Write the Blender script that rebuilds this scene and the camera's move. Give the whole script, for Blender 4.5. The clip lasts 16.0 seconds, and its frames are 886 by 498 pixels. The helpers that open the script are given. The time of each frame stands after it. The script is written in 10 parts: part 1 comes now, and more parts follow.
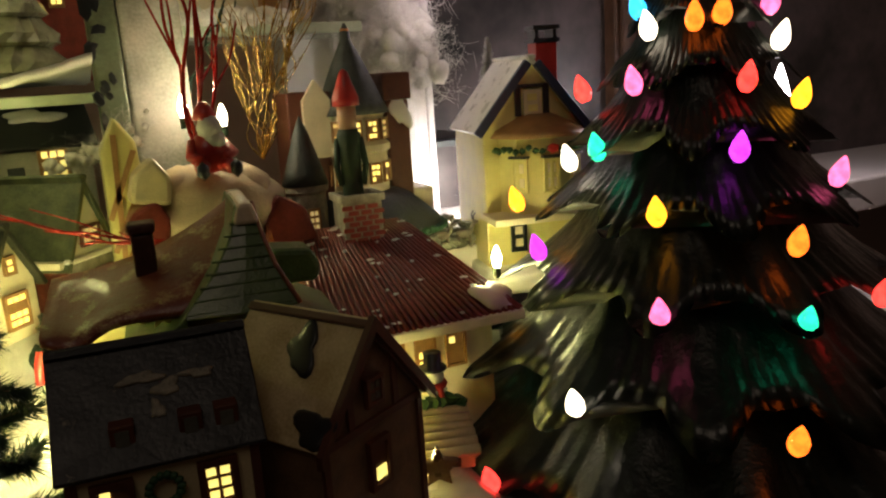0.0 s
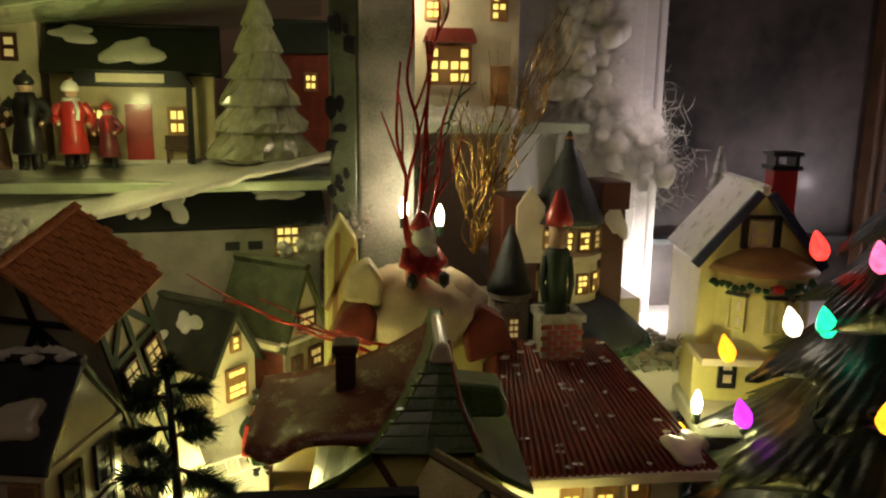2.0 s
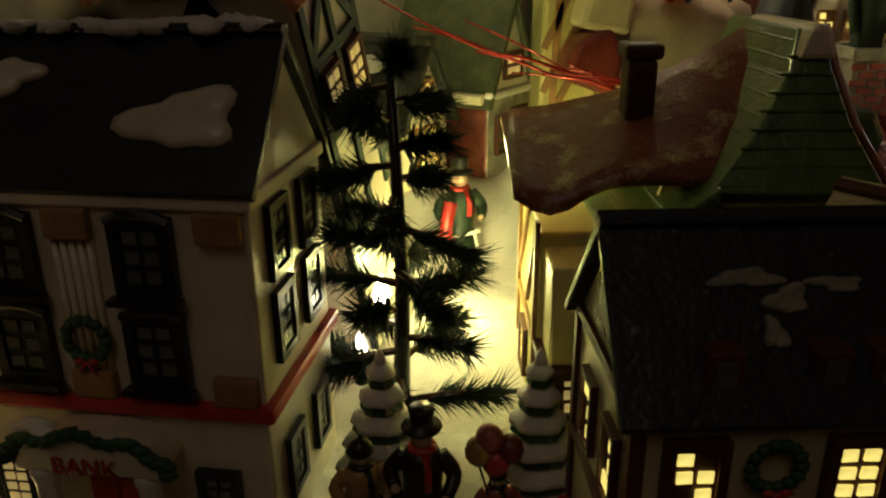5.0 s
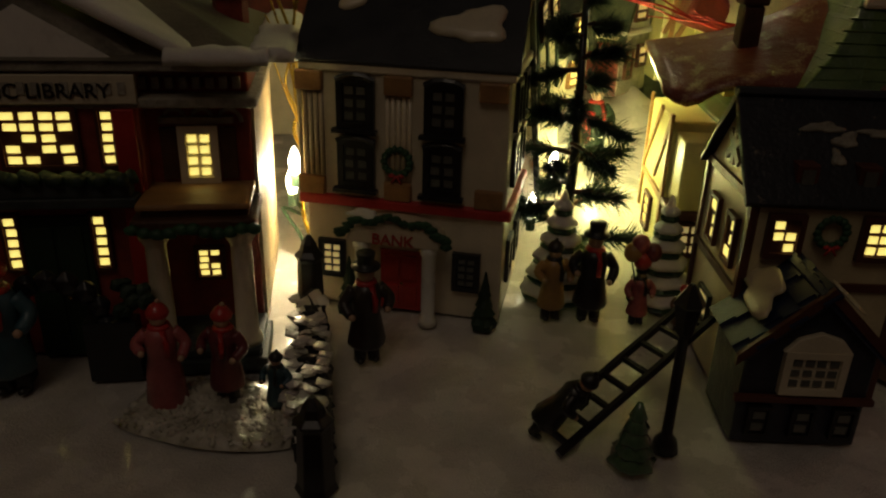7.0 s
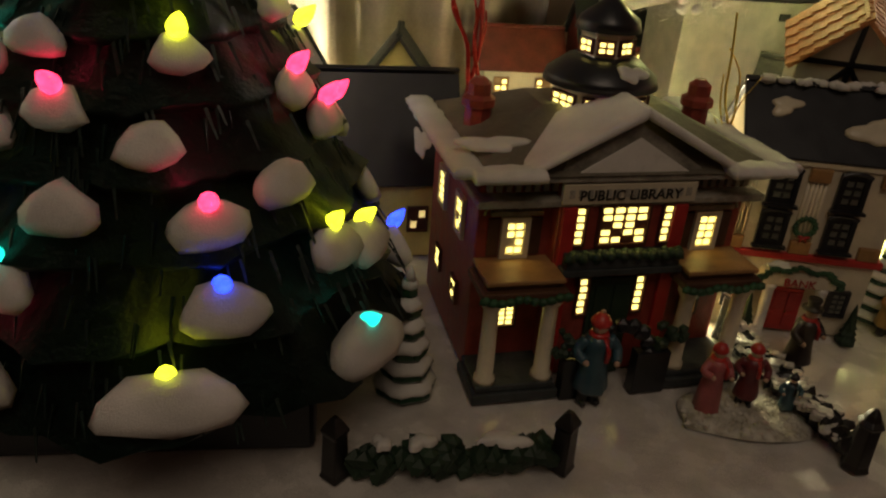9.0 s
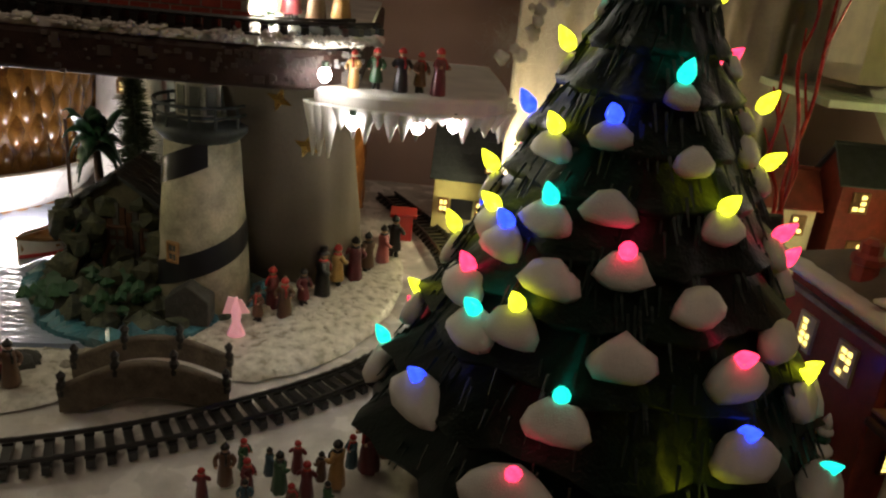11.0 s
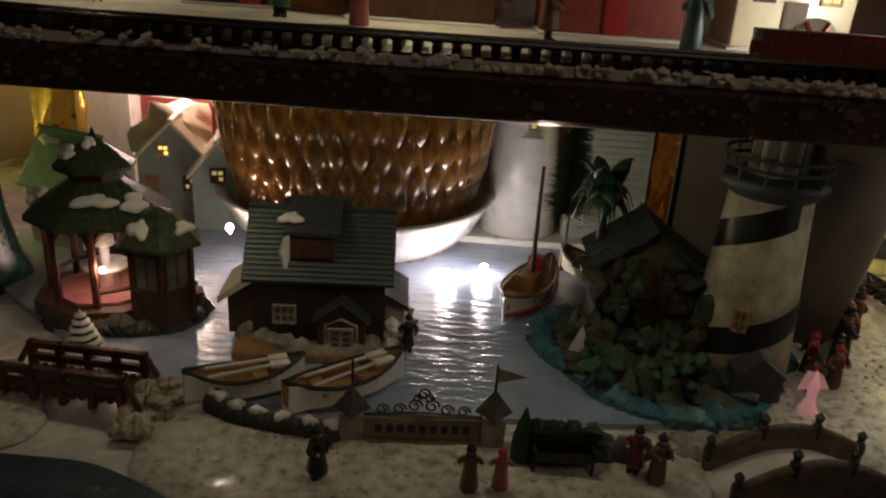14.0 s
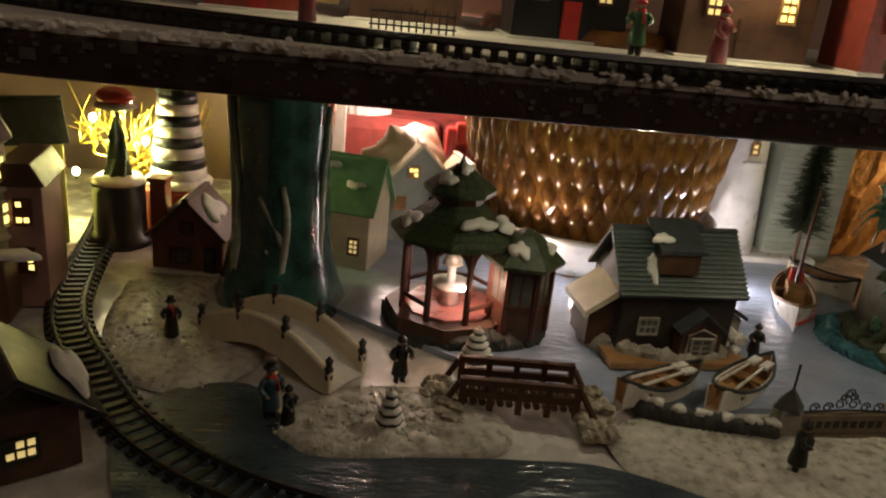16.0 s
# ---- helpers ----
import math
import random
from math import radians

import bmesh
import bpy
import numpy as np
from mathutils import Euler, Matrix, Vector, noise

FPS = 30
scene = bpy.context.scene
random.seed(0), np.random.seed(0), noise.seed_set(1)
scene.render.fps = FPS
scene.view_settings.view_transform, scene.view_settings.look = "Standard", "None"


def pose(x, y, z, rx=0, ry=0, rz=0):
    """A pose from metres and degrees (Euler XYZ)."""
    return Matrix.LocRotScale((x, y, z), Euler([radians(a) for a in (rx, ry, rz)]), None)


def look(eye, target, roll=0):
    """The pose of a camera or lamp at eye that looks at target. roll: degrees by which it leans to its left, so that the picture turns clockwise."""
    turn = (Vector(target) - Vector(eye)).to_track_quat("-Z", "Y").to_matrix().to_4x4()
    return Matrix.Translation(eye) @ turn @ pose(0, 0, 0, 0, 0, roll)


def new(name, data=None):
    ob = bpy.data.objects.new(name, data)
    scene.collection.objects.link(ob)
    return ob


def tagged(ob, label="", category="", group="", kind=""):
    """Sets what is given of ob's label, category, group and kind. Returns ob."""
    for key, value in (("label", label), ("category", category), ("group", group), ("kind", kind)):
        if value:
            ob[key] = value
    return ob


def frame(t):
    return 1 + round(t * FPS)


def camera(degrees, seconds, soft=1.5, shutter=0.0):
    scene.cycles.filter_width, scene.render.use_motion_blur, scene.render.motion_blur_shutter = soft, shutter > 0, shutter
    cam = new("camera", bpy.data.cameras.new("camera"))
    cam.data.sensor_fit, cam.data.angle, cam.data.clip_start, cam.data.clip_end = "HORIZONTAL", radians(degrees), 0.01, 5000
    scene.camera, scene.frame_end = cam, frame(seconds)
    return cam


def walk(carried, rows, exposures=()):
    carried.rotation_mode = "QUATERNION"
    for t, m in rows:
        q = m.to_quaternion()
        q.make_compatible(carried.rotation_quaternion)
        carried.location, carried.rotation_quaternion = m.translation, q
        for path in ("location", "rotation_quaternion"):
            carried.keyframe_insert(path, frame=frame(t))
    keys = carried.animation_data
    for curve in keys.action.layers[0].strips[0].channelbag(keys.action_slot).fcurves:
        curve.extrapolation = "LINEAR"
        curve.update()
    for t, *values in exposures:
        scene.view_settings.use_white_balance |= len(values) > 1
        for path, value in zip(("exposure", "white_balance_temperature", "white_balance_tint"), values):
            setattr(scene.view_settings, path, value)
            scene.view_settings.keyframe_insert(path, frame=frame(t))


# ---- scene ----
PATH = [
    (0, (0.2241, -0.3009, 0.2036), (0.3074, -0.1247, 0.1588), -3.65),
    (0.5, (0.2633, -0.3262, 0.2190), (0.3250, -0.1400, 0.1801), -2.75),
    (1, (0.2775, -0.3236, 0.2438), (0.3220, -0.1325, 0.2052), -1.74),
    (1.5, (0.2674, -0.3014, 0.2798), (0.3036, -0.1091, 0.2385), -0.83),
    (2, (0.2367, -0.2871, 0.2671), (0.2684, -0.0937, 0.2272), 0.83),
    (2.5, (0.2041, -0.2452, 0.2382), (0.2319, -0.0512, 0.1983), 1.63),
    (3, (0.1868, -0.2331, 0.2214), (0.2116, -0.0396, 0.1770), 1.27),
    (3.2, (0.1879, -0.2282, 0.2172), (0.2113, -0.0349, 0.1714), 1.19),
    (5.3, (0.1464, -0.1657, 0.1648), (0.1652, 0.0180, 0.0881), -0.46),
    (5.5, (0.1401, -0.1713, 0.1624), (0.1586, 0.0108, 0.0819), -0.13),
    (6, (0.1200, -0.1910, 0.1570), (0.1360, -0.0106, 0.0721), 0.58),
    (6.5, (0.1024, -0.2275, 0.1619), (0.1134, -0.0465, 0.0775), 0.77),
    (7, (0.0833, -0.2965, 0.1732), (0.0921, -0.1133, 0.0936), 1.82),
    (7.5, (0.0337, -0.3277, 0.1860), (0.0425, -0.1435, 0.1087), -0.25),
    (8, (-0.0573, -0.3440, 0.2233), (-0.0396, -0.1644, 0.1371), 1.94),
    (8.5, (-0.1429, -0.3647, 0.2503), (-0.1182, -0.1882, 0.1595), 3.21),
    (9, (-0.2041, -0.3600, 0.2544), (-0.1759, -0.1835, 0.1647), 4.46),
    (9.5, (-0.2656, -0.3642, 0.2582), (-0.2415, -0.1843, 0.1742), 3.99),
    (10, (-0.3303, -0.3618, 0.2636), (-0.3098, -0.1772, 0.1893), 4.81),
    (10.2, (-0.3493, -0.3607, 0.2658), (-0.3295, -0.1746, 0.1954), 5.21),
    (12.3, (-0.5123, -0.3905, 0.2973), (-0.5183, -0.2035, 0.2267), 5.96),
    (12.5, (-0.5440, -0.3772, 0.2953), (-0.5519, -0.1905, 0.2242), 5.82),
    (13, (-0.6434, -0.3460, 0.2844), (-0.6554, -0.1594, 0.2134), 4.28),
    (13.5, (-0.6975, -0.3211, 0.2743), (-0.7088, -0.1349, 0.2020), 3.60),
    (14, (-0.7565, -0.3088, 0.2809), (-0.7614, -0.1226, 0.2079), 3.81),
    (14.5, (-0.8380, -0.3124, 0.2725), (-0.8363, -0.1254, 0.2016), 4.12),
    (15, (-0.9521, -0.3273, 0.2780), (-0.9405, -0.1411, 0.2060), 3.78),
    (15.5, (-1.0334, -0.3351, 0.2811), (-1.0144, -0.1491, 0.2100), 3.89),
    (16, (-1.0959, -0.3499, 0.2759), (-1.0774, -0.1627, 0.2078), 5.74),
]
EXPOSURES = ((0.0, 0.4), (2.0, 0.1), (3.2, 0.15), (5.5, -0.15), (7.5, 0.25), (8.5, 1.25), (10.2, 1.55), (12.5, 0.3), (14.0, 0.4), (16.0, 1.2))
cam = camera(60.0, 16.0, soft=2.2)
walk(cam, [(t, look(eye, aim, roll)) for t, eye, aim, roll in PATH], EXPOSURES)

# ---- dim evening room light ----
world = bpy.data.worlds.new("evening")
scene.world = world
world.use_nodes = True
world.node_tree.nodes["Background"].inputs[0].default_value = (1.0, 0.80, 0.66, 1)
world.node_tree.nodes["Background"].inputs[1].default_value = 0.018


def lamp(place, watts, colour, radius=0.006):
    data = bpy.data.lights.new("string_or_fill_light", "POINT")
    data.energy, data.color, data.shadow_soft_size = watts, colour, radius
    ob = new("string_or_fill_light", data)
    ob.location = place
    return ob


WARM, YEL, PINKW, COOL = (1.0, 0.86, 0.52), (0.97, 0.92, 0.34), (1.0, 0.86, 0.84), (1.0, 0.95, 0.84)
lamp((0.150, 0.128, 0.034), 0.06, YEL)          # among the pine boughs
# added lamp without a bulb, high over the lane to brighten roofs
lamp((0.206, 0.118, 0.100), 0.05, YEL)
lamp((0.188, 0.122, 0.052), 0.16, YEL)
lamp((0.023, 0.082, 0.052), 0.28, WARM, 0.004)  # between library and bank
lamp((0.548, 0.285, 0.100), 0.80, (1.0, 0.92, 0.86))         # on the snow under the window
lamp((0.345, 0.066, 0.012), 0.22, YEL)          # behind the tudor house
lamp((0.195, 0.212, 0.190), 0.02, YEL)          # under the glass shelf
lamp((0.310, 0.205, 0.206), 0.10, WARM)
lamp((0.300, 0.262, 0.330), 0.08, WARM)         # on the glass shelf
lamp((0.112, 0.200, 0.256), 0.11, YEL)
lamp((0.500, 0.258, 0.262), 0.06, (1.0, 0.82, 0.84), 0.003)  # unseen lamp added before the cotton smoke, brightens it and the window trim
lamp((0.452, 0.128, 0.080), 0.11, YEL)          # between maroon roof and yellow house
lamp((-0.452, 0.106, 0.210), 0.035, COOL)        # corner of the snowy ledge
lamp((-0.400, 0.125, 0.176), 0.045, COOL)
lamp((-0.768, 0.328, 0.014), 0.085, PINKW, 0.009)       # on the water
lamp((-0.735, 0.340, 0.014), 0.065, PINKW, 0.009)
lamp((-0.950, 0.318, 0.040), 0.06, (1.0, 0.74, 0.60))
lamp((-1.012, 0.188, 0.050), 0.03, (1.0, 0.60, 0.42), 0.003)
lamp((-1.345, 0.400, 0.095), 0.70, YEL)         # golden garland
lamp((-0.590, 0.470, 0.150), 0.14, (1.0, 0.66, 0.40))
lamp((-1.060, 0.500, 0.150), 0.42, (1.0, 0.72, 0.60))
lamp((-0.800, 0.420, 0.185), 0.07, (1.0, 0.72, 0.30))
lamp((-0.275, 0.380, 0.075), 0.24, WARM)
lamp((-0.930, 0.120, 0.190), 0.09, (1.0, 0.90, 0.62))  # unseen lamps added under the shelf edge to brighten the shore snow
lamp((-0.715, 0.104, 0.190), 0.09, (1.0, 0.90, 0.62))
lamp((-0.800, 0.270, 0.312), 0.12, WARM)        # lamps added over the upper shelf to brighten its snow
lamp((-1.080, 0.345, 0.312), 0.14, WARM)
lamp((-0.500, 0.175, 0.256), 0.16, COOL)
lamp((0.812, 0.190, 0.168), 0.60, (1.0, 0.84, 0.86))  # window candle
room = bpy.data.lights.new("ceiling_lamp", "AREA")
room.energy, room.size, room.color = 1.9, 0.9, (1.0, 0.78, 0.58)
room_ob = new("ceiling_lamp", room)
room_ob.matrix_world = look((-0.30, -1.3, 1.9), (-0.30, 0.1, 0.0))


# ---- materials ----
def mat(name, colour, rough=0.5, var=0.35, fine=900.0, coarse=70.0, bump=0.15, metal=0.0, coat=0.0, other=None, sheen=0.0, emit=0.0, lo=0.48, hi=0.86):
    m = bpy.data.materials.new(name)
    m.use_nodes = True
    n, l = m.node_tree.nodes, m.node_tree.links
    p = n["Principled BSDF"]
    co = n.new("ShaderNodeTexCoord")
    big, small = n.new("ShaderNodeTexNoise"), n.new("ShaderNodeTexNoise")
    big.inputs["Scale"].default_value, small.inputs["Scale"].default_value = coarse, fine
    big.inputs["Detail"].default_value, small.inputs["Detail"].default_value = 5, 3
    l.new(co.outputs["Object"], big.inputs["Vector"]), l.new(co.outputs["Object"], small.inputs["Vector"])
    info = n.new("ShaderNodeObjectInfo")
    mixf = n.new("ShaderNodeMath")
    mixf.operation = "MULTIPLY_ADD"
    mixf.inputs[1].default_value = 0.35
    l.new(small.outputs["Fac"], mixf.inputs[0]), l.new(big.outputs["Fac"], mixf.inputs[2])
    ramp = n.new("ShaderNodeValToRGB")
    c = Vector(colour)
    d = Vector(other) if other else c * (1 - var)
    ramp.color_ramp.elements[0].position, ramp.color_ramp.elements[1].position = lo, hi
    ramp.color_ramp.elements[0].color, ramp.color_ramp.elements[1].color = (*d, 1), (*c, 1)
    l.new(mixf.outputs[0], ramp.inputs[0])
    hue = n.new("ShaderNodeHueSaturation")
    rnd = n.new("ShaderNodeMath")
    rnd.operation = "MULTIPLY_ADD"
    rnd.inputs[1].default_value, rnd.inputs[2].default_value = 0.22, 0.89
    l.new(info.outputs["Random"], rnd.inputs[0]), l.new(rnd.outputs[0], hue.inputs["Value"])
    l.new(ramp.outputs[0], hue.inputs["Color"]), l.new(hue.outputs[0], p.inputs["Base Color"])
    rr = n.new("ShaderNodeMath")
    rr.operation = "MULTIPLY_ADD"
    rr.inputs[1].default_value, rr.inputs[2].default_value = 0.3, max(rough - 0.15, 0.02)
    l.new(big.outputs["Fac"], rr.inputs[0]), l.new(rr.outputs[0], p.inputs["Roughness"])
    p.inputs["Metallic"].default_value = metal
    p.inputs["Coat Weight"].default_value = coat
    p.inputs["Coat Roughness"].default_value = 0.12
    if bump:
        b = n.new("ShaderNodeBump")
        b.inputs["Strength"].default_value, b.inputs["Distance"].default_value = min(bump, 1.0), 0.0020
        l.new(mixf.outputs[0], b.inputs["Height"]), l.new(b.outputs[0], p.inputs["Normal"])
    if emit:
        p.inputs["Emission Color"].default_value = (*colour, 1)
        p.inputs["Emission Strength"].default_value = emit
    return m


def glow(name, colour, strength, base=None):
    """Something lit from inside, brighter at its middle height."""
    m = bpy.data.materials.new(name)
    m.use_nodes = True
    n, l = m.node_tree.nodes, m.node_tree.links
    p = n["Principled BSDF"]
    p.inputs["Base Color"].default_value = (*(base or colour), 1)
    p.inputs["Roughness"].default_value = 0.15
    p.inputs["Emission Color"].default_value = (*colour, 1)
    tex = n.new("ShaderNodeTexNoise")
    tex.inputs["Scale"].default_value = 260
    co = n.new("ShaderNodeTexCoord")
    l.new(co.outputs["Object"], tex.inputs["Vector"])
    k = n.new("ShaderNodeMath")
    k.operation = "MULTIPLY_ADD"
    k.inputs[1].default_value, k.inputs[2].default_value = strength * 1.6, strength * 0.25
    l.new(tex.outputs["Fac"], k.inputs[0]), l.new(k.outputs[0], p.inputs["Emission Strength"])
    return m


SNOW = mat("snow", (0.80, 0.78, 0.72), 0.55, 0.22, 1400, 45, 0.5)
COTTON = mat("cotton_snow", (0.82, 0.79, 0.72), 0.8, 0.30, 700, 30, 0.9)
GLITTER = mat("glitter_snow", (0.80, 0.76, 0.70), 0.26, 0.35, 1500, 38, 1.0, coat=0.6)
CRUST = mat("crusted_snow", (0.82, 0.79, 0.68), 0.3, 0.5, 1700, 130, 1.0, coat=0.5, other=(0.42, 0.39, 0.30))
CREAM = mat("cream_glaze", (0.74, 0.66, 0.48), 0.35, 0.18, coat=0.3)
BUFF = mat("buff_glaze", (0.70, 0.60, 0.36), 0.35, 0.25, coat=0.3)
YELLOW = mat("yellow_glaze", (0.72, 0.66, 0.26), 0.35, 0.18, coat=0.3)
WHITE = mat("white_glaze", (0.80, 0.78, 0.72), 0.3, 0.12, coat=0.3)
STONE = mat("stone", (0.40, 0.37, 0.30), 0.75, 0.5, 700, 120, 0.8)
DARKSTONE = mat("dark_stone", (0.07, 0.07, 0.06), 0.7, 0.5, 600, 120, 0.8)
BRICK = mat("brick_red", (0.34, 0.055, 0.035), 0.5, 0.4, 600, 110, 0.4, coat=0.15)
RED = mat("red_paint", (0.52, 0.035, 0.03), 0.35, 0.3, coat=0.3)
MAROON = mat("maroon_roof", (0.24, 0.045, 0.03), 0.38, 0.45, 500, 60, 0.4, coat=0.2)
RUST = mat("rust_roof", (0.78, 0.36, 0.13), 0.5, 0.4, 700, 60, 0.8, coat=0.2, other=(0.50, 0.16, 0.04))
TAN = mat("tan_roof", (0.38, 0.15, 0.07), 0.42, 0.5, 500, 90, 0.5, coat=0.2, other=(0.14, 0.05, 0.03))
SNOWTAN = mat("snow_worn_roof", (0.56, 0.40, 0.20), 0.4, 0.4, 900, 85, 0.7, coat=0.25, other=(0.20, 0.045, 0.02), lo=0.72, hi=0.92)
BLACK = mat("black_roof", (0.012, 0.013, 0.016), 0.35, 0.4, coat=0.15)
DRYBRUSH = mat("dry_brushed_roof", (0.34, 0.30, 0.22), 0.45, 0.4, 500, 85, 0.4, other=(0.008, 0.010, 0.014), lo=0.84, hi=1.05)
SLATE = mat("slate_roof", (0.05, 0.06, 0.06), 0.55, 0.5, 600, 120, 0.5)
GREYROOF = mat("grey_roof", (0.17, 0.15, 0.11), 0.55, 0.4, 700, 60, 0.4)
MOSSROOF = mat("green_roof", (0.07, 0.095, 0.045), 0.4, 0.5, 700, 130, 0.7, coat=0.25, other=(0.02, 0.032, 0.014))
MINT = mat("mint_roof", (0.16, 0.34, 0.18), 0.5, 0.3)
NAVY = mat("navy_trim", (0.02, 0.03, 0.07), 0.4, 0.3)
DARK = mat("dark_iron", (0.014, 0.013, 0.012), 0.4, 0.5, coat=0.1)
BROWN = mat("brown_wood", (0.10, 0.045, 0.022), 0.5, 0.5, 900, 60, 0.4)
TIMBER = mat("timber_trim", (0.11, 0.035, 0.02), 0.45, 0.4)
OAK = mat("light_wood", (0.42, 0.23, 0.09), 0.45, 0.4, 900, 90, 0.3)
GREEN = mat("deep_green", (0.02, 0.075, 0.035), 0.3, 0.5, coat=0.5)
PINE = mat("pine_green", (0.018, 0.045, 0.02), 0.6, 0.5)
GARLAND = mat("garland_green", (0.03, 0.10, 0.04), 0.6, 0.5)
TEAL = mat("teal_glaze", (0.03, 0.13, 0.10), 0.18, 0.55, 400, 40, 0.1, coat=0.8, other=(0.005, 0.02, 0.02))
AQUA = mat("aqua_rock", (0.06, 0.20, 0.24), 0.3, 0.6, 600, 80, 0.6, coat=0.4)
GOLD = mat("amber_glaze", (0.36, 0.17, 0.03), 0.14, 0.45, 500, 30, 0.1, coat=1.0, other=(0.10, 0.032, 0.010))
GILT = mat("gilt", (0.70, 0.48, 0.14), 0.25, 0.3, metal=1.0)
TINSEL = mat("gold_tinsel", (0.75, 0.55, 0.12), 0.3, 0.3, metal=0.9)
SILVER = mat("silver_tinsel", (0.66, 0.66, 0.58), 0.3, 0.5, metal=0.25)
REDWIRE = mat("red_wire", (0.52, 0.035, 0.025), 0.25, 0.3, metal=0.4, coat=0.5)
TREEDARK = mat("dark_green_ceramic", (0.0035, 0.011, 0.007), 0.36, 0.5, 420, 120, 0.45, coat=0.22)
FLOCKDARK = mat("tree_green_ceramic", (0.008, 0.026, 0.018), 0.5, 0.5, 500, 80, 0.8, coat=0.06)
LEAFROOF = mat("leaf_green_roof", (0.10, 0.17, 0.05), 0.35, 0.5, 700, 60, 0.5, coat=0.4, other=(0.035, 0.075, 0.02))
TABLE = mat("dark_table", (0.045, 0.022, 0.014), 0.45, 0.4)
SHELFEDGE = mat("shelf_edge", (0.05, 0.022, 0.015), 0.5, 0.6, 900, 50, 0.8)
WALLP = mat("room_wall", (0.60, 0.42, 0.33), 0.8, 0.1, 300, 8, 0.05)
TRIMW = mat("white_trim", (0.74, 0.70, 0.68), 0.4, 0.08, 300, 20, 0.05)
NIGHT = mat("night_backdrop", (0.012, 0.014, 0.013), 0.9, 0.8, 40, 7, 0.0)
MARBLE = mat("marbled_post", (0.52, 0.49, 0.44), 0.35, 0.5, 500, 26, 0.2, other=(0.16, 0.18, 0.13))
# darker copy of the marble, the side's shade put into the colour
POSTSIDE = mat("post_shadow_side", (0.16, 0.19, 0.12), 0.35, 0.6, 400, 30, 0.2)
REDDISH = mat("red_cloth", (0.30, 0.05, 0.04), 0.8, 0.4)
ORANGE = mat("orange_foil", (0.75, 0.30, 0.07), 0.22, 0.4, 500, 90, 1.0, metal=0.6)
SKIN = mat("unpainted_clay", (0.50, 0.33, 0.22), 0.5, 0.2)
COAT_A = mat("wine_coat", (0.16, 0.025, 0.03), 0.4, 0.4, coat=0.2)
COAT_B = mat("blue_coat", (0.04, 0.10, 0.13), 0.4, 0.4, coat=0.2)
COAT_C = mat("brown_coat", (0.14, 0.075, 0.04), 0.4, 0.4, coat=0.2)
COAT_D = mat("green_coat", (0.04, 0.12, 0.05), 0.4, 0.4, coat=0.2)
COAT_E = mat("ochre_coat", (0.45, 0.26, 0.08), 0.4, 0.4, coat=0.2)
COAT_F = mat("rose_coat", (0.45, 0.12, 0.12), 0.4, 0.4, coat=0.2)
LIT = glow("lit_pane", (1.0, 0.80, 0.20), 0.95)
LITDIM = glow("dim_lit_pane", (1.0, 0.74, 0.28), 0.22)
DARKPANE = mat("dark_pane", (0.13, 0.135, 0.115), 0.2, 0.4, coat=0.5)
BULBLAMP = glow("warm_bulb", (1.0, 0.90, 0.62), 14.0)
BULBWHITE = glow("white_bulb", (1.0, 0.92, 0.95), 14.0)
BULB = {
    "red": glow("red_bulb", (1.0, 0.03, 0.09), 1.6), "yellow": glow("yellow_bulb", (0.80, 0.85, 0.02), 1.6),
    "teal": glow("teal_bulb", (0.01, 0.62, 0.42), 1.1), "blue": glow("blue_bulb", (0.02, 0.05, 1.0), 1.5),
    "orange": glow("orange_bulb", (1.0, 0.15, 0.012), 2.2), "pink": glow("pink_bulb", (1.0, 0.12, 0.28), 2.0),
    "white": glow("cream_bulb", (1.0, 0.85, 0.62), 3.2), "purple": glow("purple_bulb", (0.55, 0.04, 0.75), 1.6),
    "green": glow("green_bulb", (0.02, 0.75, 0.35), 1.7), "amber": glow("amber_bulb", (1.0, 0.36, 0.015), 2.3),
    "sky": glow("sky_bulb", (0.03, 0.45, 0.90), 1.8), "scarlet": glow("scarlet_bulb", (1.0, 0.04, 0.03), 2.2),
}


def water_material():
    m = mat("harbour_water", (0.32, 0.39, 0.52), 0.20, 0.25, 300, 25, 0.0, coat=0.6)
    n, l = m.node_tree.nodes, m.node_tree.links
    wave = n.new("ShaderNodeTexNoise")
    wave.inputs["Scale"].default_value, wave.inputs["Detail"].default_value = 95, 3
    co = n.new("ShaderNodeTexCoord")
    mp = n.new("ShaderNodeMapping")
    mp.inputs["Scale"].default_value = (0.5, 1.5, 1)
    b = n.new("ShaderNodeBump")
    b.inputs["Strength"].default_value, b.inputs["Distance"].default_value = 0.55, 0.004
    l.new(co.outputs["Object"], mp.inputs[0]), l.new(mp.outputs[0], wave.inputs["Vector"])
    l.new(wave.outputs["Fac"], b.inputs["Height"])
    l.new(b.outputs[0], n["Principled BSDF"].inputs["Normal"])
    return m


WATER = water_material()


def glass_material(name, colour, rough=0.03):
    m = bpy.data.materials.new(name)
    m.use_nodes = True
    p = m.node_tree.nodes["Principled BSDF"]
    p.inputs["Base Color"].default_value = (*colour, 1)
    p.inputs["Roughness"].default_value = rough
    p.inputs["Transmission Weight"].default_value = 1.0
    p.inputs["IOR"].default_value = 1.45
    return m


GLASS = glass_material("clear_glass", (0.95, 0.97, 0.92))
FROST = glass_material("frosted_glass", (0.90, 0.90, 0.80), 0.25)


